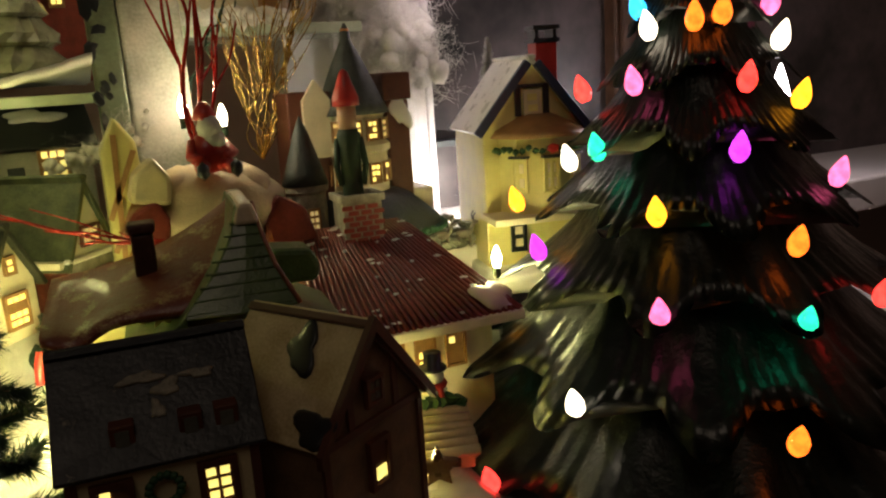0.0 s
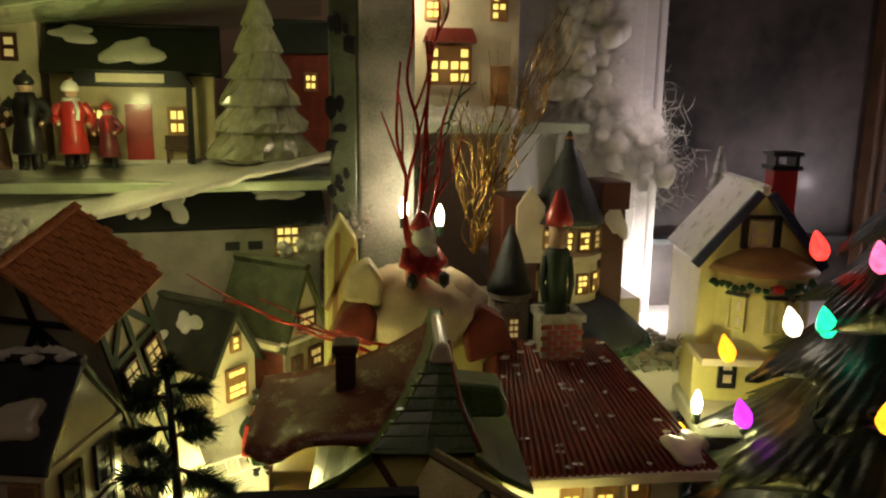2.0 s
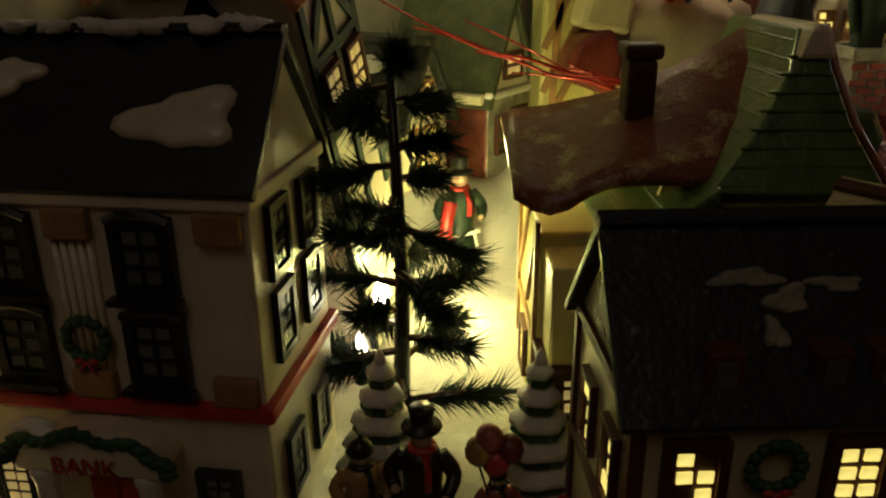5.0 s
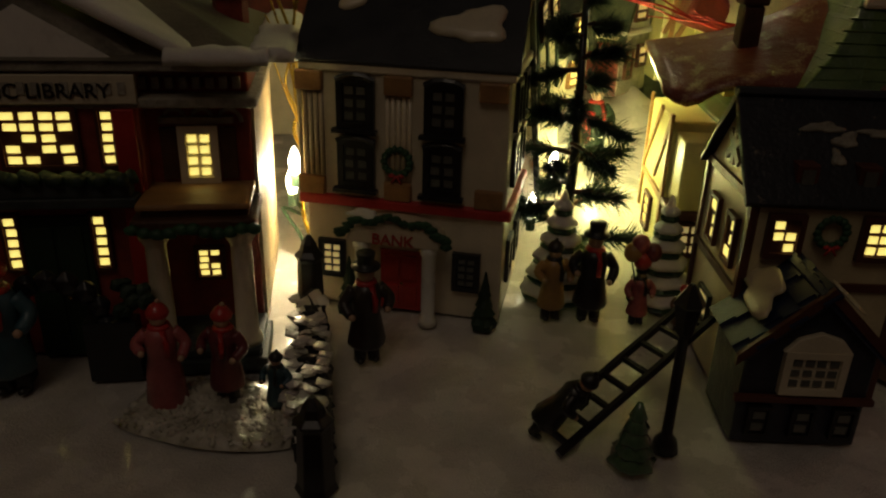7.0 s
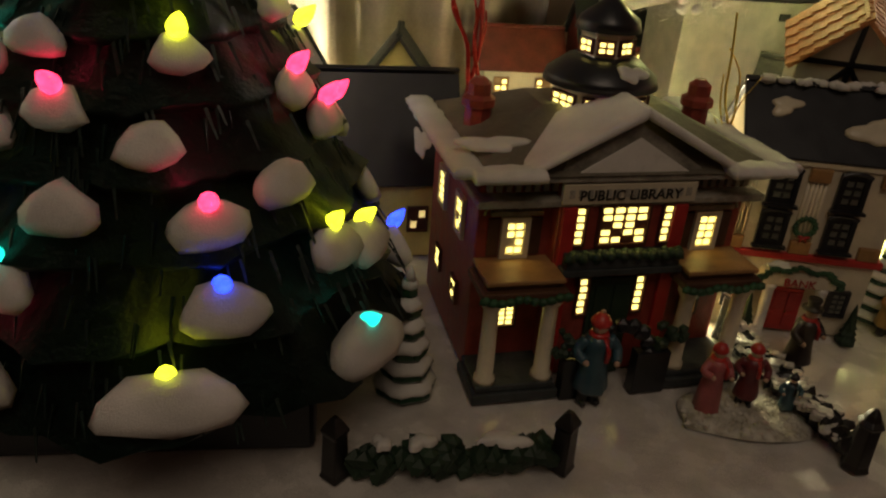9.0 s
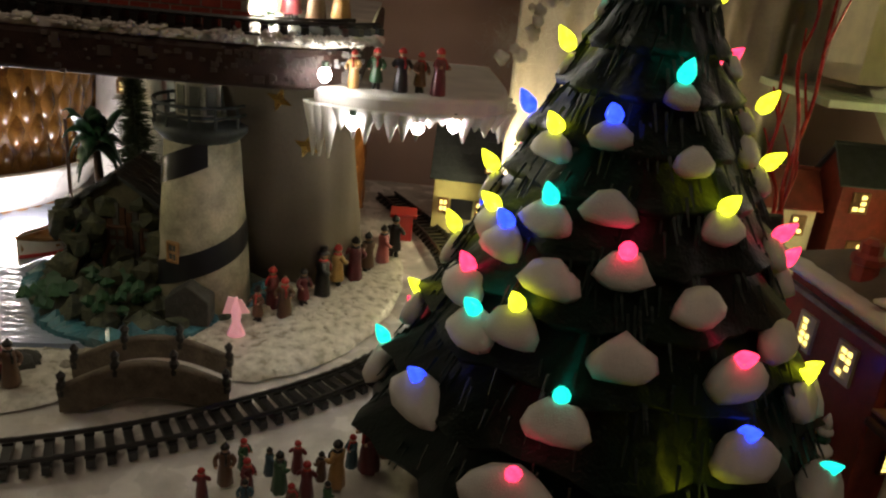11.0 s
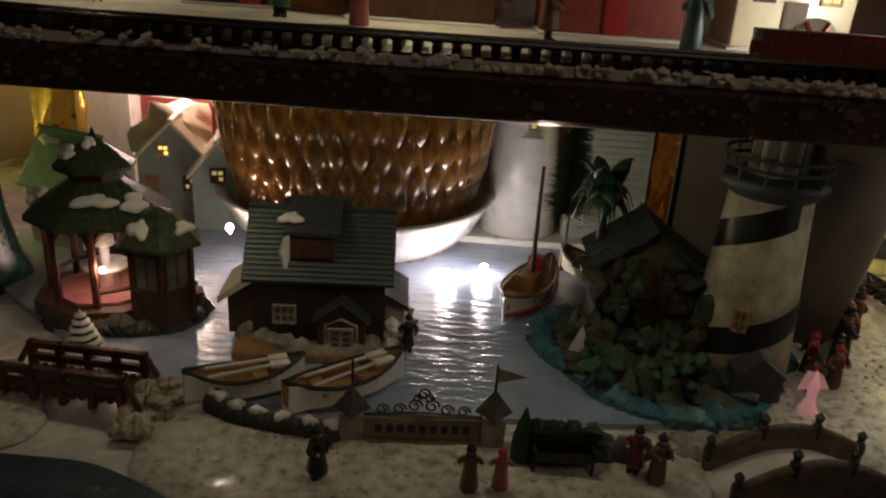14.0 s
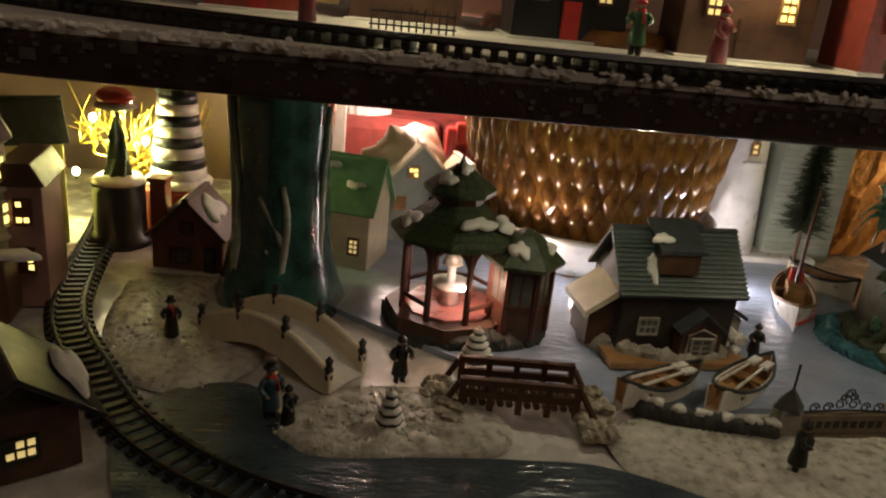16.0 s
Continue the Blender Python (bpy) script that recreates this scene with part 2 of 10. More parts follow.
# ---- mesh helpers ----
def link(name, bm, material, parent=None, label="", bevel=0.0, smooth=False):
    me = bpy.data.meshes.new(name)
    bm.normal_update()
    bm.to_mesh(me)
    bm.free()
    for one in material if isinstance(material, (list, tuple)) else [material]:
        me.materials.append(one)
    if smooth:
        me.polygons.foreach_set("use_smooth", [True] * len(me.polygons))
    ob = new(name, me)
    ob.parent = parent
    if label:
        ob["label"] = label
    if bevel:
        mod = ob.modifiers.new("edge", "BEVEL")
        mod.width, mod.segments, mod.limit_method = bevel, 2, "ANGLE"
    return ob


def part(name, bm, material, parent, label="", bevel=0.0, smooth=False):
    return link(name, bm, material, parent, label, bevel, smooth)


def thing(name, label, category, m=None, group=""):
    ob = new(name)
    ob.empty_display_size = 0.01
    if m is not None:
        ob.matrix_basis = m
    return tagged(ob, label, category, group)


def shared(name, me, parent, m):
    ob = new(name, me)
    ob.parent = parent
    ob.matrix_basis = m
    return ob


def box(bm, lo, hi, mi=0):
    (a, b, c), (d, e, f) = lo, hi
    v = [bm.verts.new(p) for p in ((a, b, c), (d, b, c), (d, e, c), (a, e, c), (a, b, f), (d, b, f), (d, e, f), (a, e, f))]
    for q in ((3, 2, 1, 0), (4, 5, 6, 7), (0, 1, 5, 4), (1, 2, 6, 5), (2, 3, 7, 6), (3, 0, 4, 7)):
        bm.faces.new([v[i] for i in q]).material_index = mi
    return bm


def boxes(*pairs):
    bm = bmesh.new()
    for lo, hi in pairs:
        box(bm, lo, hi)
    return bm


def prism(bm, poly, y0, y1, axis="y", mi=0):
    """A polygon in x and z drawn out along y (or, with axis x, one in y and z along x)."""
    def at(u, v, w):
        return (u, w, v) if axis == "y" else (w, u, v)
    a = [bm.verts.new(at(u, v, y0)) for u, v in poly]
    b = [bm.verts.new(at(u, v, y1)) for u, v in poly]
    k = len(poly)
    made = [bm.faces.new(a), bm.faces.new(b[::-1])]
    made += [bm.faces.new((a[i], b[i], b[(i + 1) % k], a[(i + 1) % k])) for i in range(k)]
    for fc in made:
        fc.material_index = mi
    bmesh.ops.recalc_face_normals(bm, faces=made)
    return bm


def lathe(bm, prof, seg=24, at=(0, 0, 0), mi=0, wob=None):
    rings = []
    for r, z in prof:
        ring = []
        for i in range(seg):
            a = 2 * math.pi * i / seg
            k = wob(a, z) if wob else 1.0
            ring.append(bm.verts.new((at[0] + r * k * math.cos(a), at[1] + r * k * math.sin(a), at[2] + z)))
        rings.append(ring)
    for a, b in zip(rings, rings[1:]):
        for i in range(seg):
            bm.faces.new((a[i], a[(i + 1) % seg], b[(i + 1) % seg], b[i])).material_index = mi
    for ring, flip in ((rings[0], True), (rings[-1], False)):
        bm.faces.new(ring[::-1] if flip else ring).material_index = mi
    return bm


def tube(bm, pts, r0, r1=None, seg=6, mi=0):
    pts = [Vector(p) for p in pts]
    r1 = r0 if r1 is None else r1
    rings = []
    for i, p in enumerate(pts):
        d = (pts[min(i + 1, len(pts) - 1)] - pts[max(i - 1, 0)]).normalized()
        s = d.cross(Vector((0, 0, 1)) if abs(d.z) < 0.9 else Vector((1, 0, 0))).normalized()
        u = s.cross(d)
        r = r0 + (r1 - r0) * i / (len(pts) - 1)
        rings.append([bm.verts.new(p + r * (math.cos(2 * math.pi * k / seg) * s + math.sin(2 * math.pi * k / seg) * u)) for k in range(seg)])
    for a, b in zip(rings, rings[1:]):
        for k in range(seg):
            bm.faces.new((a[k], a[(k + 1) % seg], b[(k + 1) % seg], b[k])).material_index = mi
    bm.faces.new(rings[0][::-1]).material_index = mi
    bm.faces.new(rings[-1]).material_index = mi
    return bm


def ball(bm, at, size, sub=2, rough=0.0, freq=60.0, mi=0):
    """A round lump: size along x, y, z, with an uneven surface."""
    got = bmesh.ops.create_icosphere(bm, subdivisions=sub, radius=1.0)
    for v in got["verts"]:
        k = 1 + rough * noise.noise(Vector(at) * 31 + Vector(v.co) * 1.7) + rough * 0.5 * noise.noise(Vector(at) * 57 + Vector(v.co) * 4.1)
        v.co = Vector((at[0] + v.co.x * size[0] * k, at[1] + v.co.y * size[1] * k, at[2] + v.co.z * size[2] * k))
    if mi:
        for fc in {f for v in got["verts"] for f in v.link_faces}:
            fc.material_index = mi
    return bm


def slab(bm, outline, z0, z1, mi=0):
    a = [bm.verts.new((x, y, z0)) for x, y in outline]
    b = [bm.verts.new((x, y, z1)) for x, y in outline]
    k = len(outline)
    made = [bm.faces.new(a[::-1]), bm.faces.new(b)] + [bm.faces.new((a[i], a[(i + 1) % k], b[(i + 1) % k], b[i])) for i in range(k)]
    for fc in made:
        fc.material_index = mi
    bmesh.ops.recalc_face_normals(bm, faces=made)
    return bm


def spline(pts, n=12):
    """A smooth line through the points."""
    pts = [Vector(p) for p in pts]
    out = []
    for i in range(len(pts) - 1):
        p0, p1, p2, p3 = pts[max(i - 1, 0)], pts[i], pts[i + 1], pts[min(i + 2, len(pts) - 1)]
        for k in range(n):
            t = k / n
            out.append(0.5 * (2 * p1 + (p2 - p0) * t + (2 * p0 - 5 * p1 + 4 * p2 - p3) * t * t + (3 * p1 - p0 - 3 * p2 + p3) * t ** 3))
    return out + [pts[-1]]


def scatter(name, bm, material, parent, label=""):
    """Each separate piece of bm becomes a part of its own."""
    bm.verts.index_update()
    seen = set()
    for v in bm.verts:
        if v.index in seen:
            continue
        seen.add(v.index)
        heap, isle = [v], []
        while heap:
            a = heap.pop()
            isle.append(a)
            for e in a.link_edges:
                b = e.other_vert(a)
                if b.index not in seen:
                    seen.add(b.index)
                    heap.append(b)
        one = bmesh.new()
        twin = {a.index: one.verts.new(a.co) for a in isle}
        for f in {f for a in isle for f in a.link_faces}:
            one.faces.new([twin[a.index] for a in f.verts])
        one.normal_update()
        part(name, one, material, parent, label)
    bm.free()


def snow_patch(parent, m, w, h, seed=0, thick=0.0022, material=None):
    """A rounded, uneven patch of snow lying in the x-y plane of m."""
    rng = random.Random(seed)
    bm = bmesh.new()
    k = 28
    ph = [rng.uniform(0, 6.28) for _ in range(3)]
    rings = []
    for s, z in ((1.0, -0.0006), (1.0, 0.35), (0.82, 0.85), (0.45, 1.0)):
        ring = []
        for i in range(k):
            a = 2 * math.pi * i / k
            r = s * (1 + 0.20 * math.sin(2 * a + ph[0]) + 0.20 * math.sin(3 * a + ph[1]) + 0.13 * math.sin(5 * a + ph[2]))
            ring.append(bm.verts.new((w / 2 * r * math.cos(a), h / 2 * r * math.sin(a), z * thick if z > 0 else z)))
        rings.append(ring)
    for a, b in zip(rings, rings[1:]):
        for i in range(k):
            bm.faces.new((a[i], a[(i + 1) % k], b[(i + 1) % k], b[i]))
    bm.faces.new(rings[-1])
    ob = part("snow_patch", bm, material or SNOW, parent, "white snow patch", smooth=True)
    ob.matrix_basis = m
    return ob


PANES = {}


def pane_mesh(w, h, material):
    key = (round(w, 4), round(h, 4), material.name)
    if key not in PANES:
        bm = box(bmesh.new(), (-w / 2, -0.0004, -h / 2), (w / 2, 0.0005, h / 2))
        me = bpy.data.meshes.new("pane")
        bm.to_mesh(me)
        bm.free()
        me.materials.append(material)
        PANES[key] = me
    return PANES[key]


def window(parent, m, w, h, nx, ny, pane, frame_mat, edge=0.0015, sill=None, skip=0.0, seed=0, label=""):
    """A window facing -y of m: a raised frame with glazing bars between panes of their own."""
    bm = box(bmesh.new(), (-w / 2 - edge, -0.0008, -h / 2 - edge), (w / 2 + edge, 0.0006, h / 2 + edge))
    for lo, hi in (((-w / 2 - edge, -0.0020, -h / 2 - edge), (-w / 2, -0.0008, h / 2 + edge)), ((w / 2, -0.0020, -h / 2 - edge), (w / 2 + edge, -0.0008, h / 2 + edge)),
                   ((-w / 2, -0.0020, h / 2), (w / 2, -0.0008, h / 2 + edge)), ((-w / 2, -0.0020, -h / 2 - edge), (w / 2, -0.0008, -h / 2))):
        box(bm, lo, hi)
    win = part("window", bm, frame_mat, parent, label)
    win.matrix_basis = m
    rng = random.Random(seed)
    cw, ch = w / nx, h / ny
    for i in range(nx):
        for j in range(ny):
            if rng.random() < skip:
                continue
            me = pane_mesh(cw * 0.70, ch * 0.62, pane)
            jit = (rng.random() - 0.5) * cw * 0.10
            shared("pane", me, win, pose(-w / 2 + cw * (i + 0.5) + jit, -0.0010, -h / 2 + ch * (j + 0.5), 0, (rng.random() - 0.5) * 5, 0))
    if sill is not None:
        part("sill", box(bmesh.new(), (-w / 2 - 0.002, -0.004, -h / 2 - edge - 0.002), (w / 2 + 0.002, -0.0005, -h / 2 - edge)), sill, win)
    return win


def face(side, u, z, w, d):
    """The pose of a wall point: u along the wall, z up, on the front, left, right or back of a body w wide and d deep."""
    return {"f": pose(u, 0, z), "l": pose(-w / 2, u, z, 0, 0, -90), "r": pose(w / 2, u, z, 0, 0, 90), "b": pose(u, d, z, 0, 0, 180)}[side]


def wreath(parent, m, r, ribbon=True):
    bm = bmesh.new()
    for i in range(14):
        a = 2 * math.pi * i / 14
        ball(bm, (r * math.cos(a), -0.0012, r * math.sin(a)), (r * 0.34, r * 0.26, r * 0.34), 1, 0.5)
    ob = part("wreath", bm, GARLAND, parent, "green wreath with a red bow", smooth=True)
    ob.matrix_basis = m
    if ribbon:
        bm = bmesh.new()
        for s in (-1, 1):
            ball(bm, (s * r * 0.35, -0.003, -r), (r * 0.3, r * 0.15, r * 0.2), 1, 0.2)
            tube(bm, [(0, -0.003, -r), (s * r * 0.4, -0.003, -r * 1.6)], r * 0.12, r * 0.08, 5)
        part("bow", bm, RED, ob, smooth=True)
    return ob


def roof_slope(parent, name, m, w, h, material, thick=0.003, rows=0, cols=0, piece=None):
    """A roof slab in the x-y plane of m (x along the eave, y up the slope), with courses of shingles where asked."""
    ob = part(name, box(bmesh.new(), (-w / 2, 0, -thick), (w / 2, h, 0)), material, parent, bevel=0.0006)
    ob.matrix_basis = m
    if rows:
        bm = box(bmesh.new(), (-w / cols * 0.46, 0, 0), (w / cols * 0.46, h / rows * 1.02, 0.0009))
        for v in bm.verts:
            if v.co.y > h / rows * 0.5:
                v.co.z -= 0.0006
        me = bpy.data.meshes.new("shingle")
        bm.to_mesh(me)
        bm.free()
        me.materials.append(piece or material)
        for j in range(rows):
            for i in range(cols):
                off = 0.5 if j % 2 else 0.0
                if i + off + 0.5 > cols:
                    continue
                shared("shingle", me, ob, pose(-w / 2 + w / cols * (i + 0.5 + off * 0.98), h / rows * j, 0.0005 * ((i * 7 + j * 3) % 3 - 1)))
    return ob


def house(name, label, m, w, d, h, wall, roof, rise, ridge="x", over=0.005, group="", thick=0.003, rows=0, cols=0, chimney=None, base=None):
    """A house, front at y = 0 towards -y, w wide, d deep, h to the eaves; its ridge along x or y."""
    ob = thing(name, label, "model house", m, group)
    bm = bmesh.new()
    if ridge == "x":
        prism(bm, [(0, 0), (d, 0), (d, h), (d / 2, h + rise), (0, h)], -w / 2, w / 2, "x")
    else:
        prism(bm, [(-w / 2, 0), (w / 2, 0), (w / 2, h), (0, h + rise), (-w / 2, h)], 0, d)
    part("wall", bm, wall, ob, bevel=0.0010)
    half = d / 2 if ridge == "x" else w / 2
    run = math.hypot(half, rise)
    tilt = math.degrees(math.atan2(rise, half))
    length = run * (1 + over / half) + thick * 0.6
    dz = over * rise / half
    if ridge == "x":
        for side, y, rz in ((0, -over, 0), (1, d + over, 180)):
            roof_slope(ob, "roof", pose(0, y, h - dz + thick, 0, 0, rz) @ pose(0, 0, 0, tilt), w + 2 * over, length, roof, thick, rows if side == 0 else 0, cols)
    else:
        for side, x, rz in ((0, -w / 2 - over, -90), (1, w / 2 + over, 90)):
            roof_slope(ob, "roof", pose(x, d / 2, h - dz + thick, 0, 0, rz) @ pose(0, 0, 0, tilt), d + 2 * over, length, roof, thick, rows, cols)
    if chimney:
        cx, cy, cw, top, cm = chimney
        z0 = h
        part("chimney", boxes(((cx - cw / 2, cy - cw / 2, z0), (cx + cw / 2, cy + cw / 2, top - 0.004)), ((cx - cw * 0.62, cy - cw * 0.62, top - 0.004), (cx + cw * 0.62, cy + cw * 0.62, top))), cm, ob, bevel=0.0006)
    if base:
        part("base", box(bmesh.new(), (-w / 2 - 0.004, -0.006, -0.001), (w / 2 + 0.004, d + 0.004, 0.0025)), base, ob, bevel=0.001)
    return ob


def slope_at(w, d, h, rise, u, s, side="f", over=0.0):
    """A pose lying on a roof whose ridge runs along x: u along the eave, s up the slope from 0 to 1."""
    tilt = math.degrees(math.atan2(rise, d / 2))
    run = math.hypot(d / 2, rise)
    if side == "f":
        return pose(u, 0, h + 0.0034, tilt) @ pose(0, s * run, 0)
    return pose(u, d, h + 0.0034, 0, 0, 180) @ pose(0, 0, 0, tilt) @ pose(0, s * run, 0)


def side_slope_at(w, d, h, rise, u, s, side="l"):
    tilt = math.degrees(math.atan2(rise, w / 2))
    run = math.hypot(w / 2, rise)
    if side == "l":
        return pose(-w / 2, d / 2, h + 0.0034, 0, 0, -90) @ pose(0, 0, 0, tilt) @ pose(u, s * run, 0)
    return pose(w / 2, d / 2, h + 0.0034, 0, 0, 90) @ pose(0, 0, 0, tilt) @ pose(u, s * run, 0)


def figurine(label, at, h, coat, hat=None, turn=0.0, skirt=False, name="figurine", category="figurine", arm=True, group=""):
    """A small glazed figure as one plain mesh: boots, flared coat or skirt, shoulders, arms, scarf, head and hat."""
    bm = bmesh.new()
    rng = random.Random(int(h * 9000) + int(at[0] * 3000))
    low = 0.0 if skirt else 0.17

    def fold(a, z):
        return 1 + (0.10 * math.sin(6 * a + 40 * h) + 0.05 * math.sin(11 * a)) * max(0.0, 1 - z / (0.55 * h))

    if not skirt:
        for s in (-1, 1):
            tube(bm, [(s * 0.065 * h, 0, 0.0), (s * 0.06 * h, 0, 0.06 * h), (s * 0.055 * h, 0, 0.30 * h)], 0.052 * h, 0.06 * h, 8, 1)
            ball(bm, (s * 0.07 * h, -0.035 * h, 0.028 * h), (0.045 * h, 0.08 * h, 0.03 * h), 1, 0.1, mi=1)
    lathe(bm, [(0.155 * h, low * h), (0.165 * h, (low + 0.03) * h), (0.145 * h, 0.34 * h), (0.122 * h, 0.48 * h), (0.132 * h, 0.62 * h), (0.138 * h, 0.69 * h), (0.105 * h, 0.755 * h), (0.05 * h, 0.79 * h)], 16, wob=fold)
    if arm:
        for s in (-1, 1):
            lift = rng.uniform(-.04, .10)
            tube(bm, spline([(s * 0.11 * h, 0.0, 0.72 * h), (s * 0.20 * h, -0.02 * h, (0.60 + lift * .4) * h), (s * 0.16 * h, -0.13 * h, (0.52 + lift) * h)], 4), 0.060 * h, 0.044 * h, 8)
            ball(bm, (s * 0.155 * h, -0.15 * h, (0.515 + lift) * h), (0.035 * h, 0.035 * h, 0.035 * h), 1, 0.1, mi=2)
    tube(bm, [(0.070 * h * math.cos(i * math.pi / 6), 0.066 * h * math.sin(i * math.pi / 6), 0.775 * h) for i in range(13)], 0.030 * h, seg=6, mi=3 if hat else 1)
    tube(bm, [(0.03 * h, -0.09 * h, 0.77 * h), (0.05 * h, -0.145 * h, 0.66 * h), (0.045 * h, -0.15 * h, 0.55 * h)], 0.030 * h, 0.026 * h, 6, 3 if hat else 1)
    ball(bm, (0, -0.01 * h, 0.865 * h), (0.075 * h, 0.078 * h, 0.088 * h), 2, 0.08, mi=2)
    if hat == "top":
        lathe(bm, [(0.125 * h, 0.915 * h), (0.130 * h, 0.925 * h), (0.125 * h, 0.935 * h), (0.078 * h, 0.940 * h), (0.074 * h, 0.99 * h), (0.084 * h, 1.05 * h), (0.078 * h, 1.057 * h)], 16, mi=1)
    else:
        lathe(bm, [(0.086 * h, 0.87 * h), (0.100 * h, 0.895 * h), (0.096 * h, 0.925 * h), (0.060 * h, 0.975 * h), (0.015 * h, 1.0 * h)], 12, mi=1 if hat is None else 3)
        ball(bm, (0.01 * h, 0.01 * h, 1.005 * h), (0.026 * h, 0.026 * h, 0.026 * h), 1, 0.1, mi=2 if hat else 1)
    ob = link(name, bm, [coat, DARK, SKIN, RED if coat is not RED else WHITE], smooth=True)
    ob.matrix_basis = pose(*at, 0, 0, turn)
    return tagged(ob, label, category, group)


BULBS_GREEN = (
    ('orange', -0.0153, -0.0337, 0.2256), ('pink', 0.0242, -0.0287, 0.2302), ('white', -0.039, -0.0057, 0.2206),
    ('white', 0.0209, -0.0391, 0.2111), ('scarlet', -0.0507, 0.0382, 0.1879), ('pink', -0.0529, -0.01, 0.1922),
    ('scarlet', -0.016, -0.052, 0.1912), ('amber', 0.0171, -0.0571, 0.1804), ('white', -0.0706, 0.0255, 0.1497),
    ('green', -0.0709, -0.0012, 0.1578), ('purple', -0.032, -0.0633, 0.1577), ('pink', 0.0241, -0.0762, 0.14),
    ('amber', -0.0851, 0.0623, 0.1227), ('amber', -0.0709, -0.0479, 0.1281), ('purple', -0.0971, 0.0208, 0.1012),
    ('orange', -0.0217, -0.091, 0.1128), ('amber', -0.1007, 0.0765, 0.0623), ('pink', -0.0853, -0.0667, 0.0824),
    ('green', -0.1157, 0.0874, 0.0288), ('green', -0.0319, -0.1062, 0.0779), ('scarlet', 0.0219, -0.1064, 0.0826),
    ('pink', -0.1218, 0.0951, -0.008), ('white', -0.1223, -0.047, 0.037), ('orange', -0.0548, -0.1231, 0.0303),
    ('scarlet', -0.155, -0.0146, -0.0115), ('amber', -0.025, -0.0052, 0.2486), ('sky', -0.0319, 0.0107, 0.2325),
    ('orange', -0.0271, -0.0267, 0.2237))


# ---- the setting ----
def ground_height(x, y):
    """The cotton sheet rises behind the front street on the window side."""
    k = min(max((x - 0.13) / 0.05, 0), 1) * min(max((y - 0.07) / 0.06, 0), 1)
    low = min(max((x - 0.385) / 0.03, 0), 1) * 0.028
    hill = 0.046 * min(max((x - 0.135) / 0.03, 0), 1) * min(max((0.268 - x) / 0.03, 0), 1) * min(max((y - 0.168) / 0.030, 0), 1)
    return 0.030 * k * (1 if x < 0.385 else max(0, 1 - (x - 0.385) / 0.04)) - low + hill


def make_ground():
    bm = bmesh.new()
    nx, ny = 150, 60
    x0, x1, y0, y1 = -1.62, 0.95, -0.118, 0.62
    grid = []
    for j in range(ny + 1):
        row = []
        for i in range(nx + 1):
            x, y = x0 + (x1 - x0) * i / nx, y0 + (y1 - y0) * j / ny
            z = ground_height(x, y) + 0.0022 * noise.noise(Vector((x * 22, y * 22, 0))) + 0.0010 * noise.noise(Vector((x * 70, y * 70, 3))) - 0.0018
            if j == 0:
                y += 0.004 * noise.noise(Vector((x * 14, 0, 7)))
            row.append(bm.verts.new((x, y, z)))
        grid.append(row)
    for j in range(ny):
        for i in range(nx):
            bm.faces.new((grid[j][i], grid[j][i + 1], grid[j + 1][i + 1], grid[j + 1][i]))
    low = [bm.verts.new((v.co.x, v.co.y - 0.003, -0.050)) for v in grid[0]]
    for i in range(nx):
        bm.faces.new((low[i], low[i + 1], grid[0][i + 1], grid[0][i]))
    return tagged(link("ground", bm, GLITTER, smooth=True), "glittering white snow sheet covering the table", "snow ground", kind="structure")


make_ground()
tagged(link("table", boxes(((-1.64, -0.135, -0.090), (0.97, 0.63, -0.0515))), TABLE, bevel=0.004), "dark wooden table top under the snow sheet", "table", kind="structure")
tagged(link("floor", boxes(((-3.0, -3.0, -0.80), (2.5, 1.2, -0.75))), TABLE), "dark room floor", "floor", kind="structure")
WALLY = 0.66
tagged(link("wall_north", boxes(((-2.4, WALLY, -0.75), (0.50, WALLY + 0.10, 1.6))), WALLP), "peach painted room wall", "wall", kind="structure")
tagged(link("wall_south", boxes(((-3.0, -3.0, -0.75), (2.5, -2.9, 2.2))), WALLP), "plain room wall", "wall", kind="structure")
tagged(link("wall_west", boxes(((-2.5, -2.9, -0.75), (-2.4, WALLY + 0.1, 2.2))), WALLP), "plain room wall", "wall", kind="structure")
tagged(link("wall_east", boxes(((1.35, -2.9, -0.75), (1.45, WALLY + 0.3, 2.2))), WALLP), "plain room wall", "wall", kind="structure")

# window in the wall by the green tree, night outside
win = thing("window_1", "white painted window with dark night behind", "window")
win["kind"] = "structure"
part("window_jamb", boxes(((0.478, 0.330, 0.060), (0.505, 0.66, 1.2))), TRIMW, win, bevel=0.002)
part("window_frame", boxes(((0.505, 0.338, 0.060), (0.519, 0.36, 1.2)), ((0.523, 0.345, 0.060), (0.530, 0.36, 1.2))), TRIMW, win, bevel=0.002)
part("window_sill", boxes(((0.440, 0.205, 0.040), (1.34, 0.66, 0.074))), TRIMW, win, bevel=0.003)
part("curtain_edge", boxes(((0.455, 0.350, 0.060), (0.466, 0.36, 1.2)), ((0.440, 0.352, 0.060), (0.449, 0.36, 1.2))), TRIMW, win, bevel=0.002)
part("mullion", boxes(((0.742, 0.352, 0.060), (0.792, 0.40, 1.2)), ((0.748, 0.346, 0.060), (0.757, 0.352, 1.2)), ((0.770, 0.346, 0.060), (0.784, 0.352, 1.2))), BROWN, win, "dark brown fluted wooden mullion", bevel=0.002)
part("rail", boxes(((0.530, 0.352, 0.135), (0.742, 0.366, 0.141))), SLATE, win, bevel=0.001)
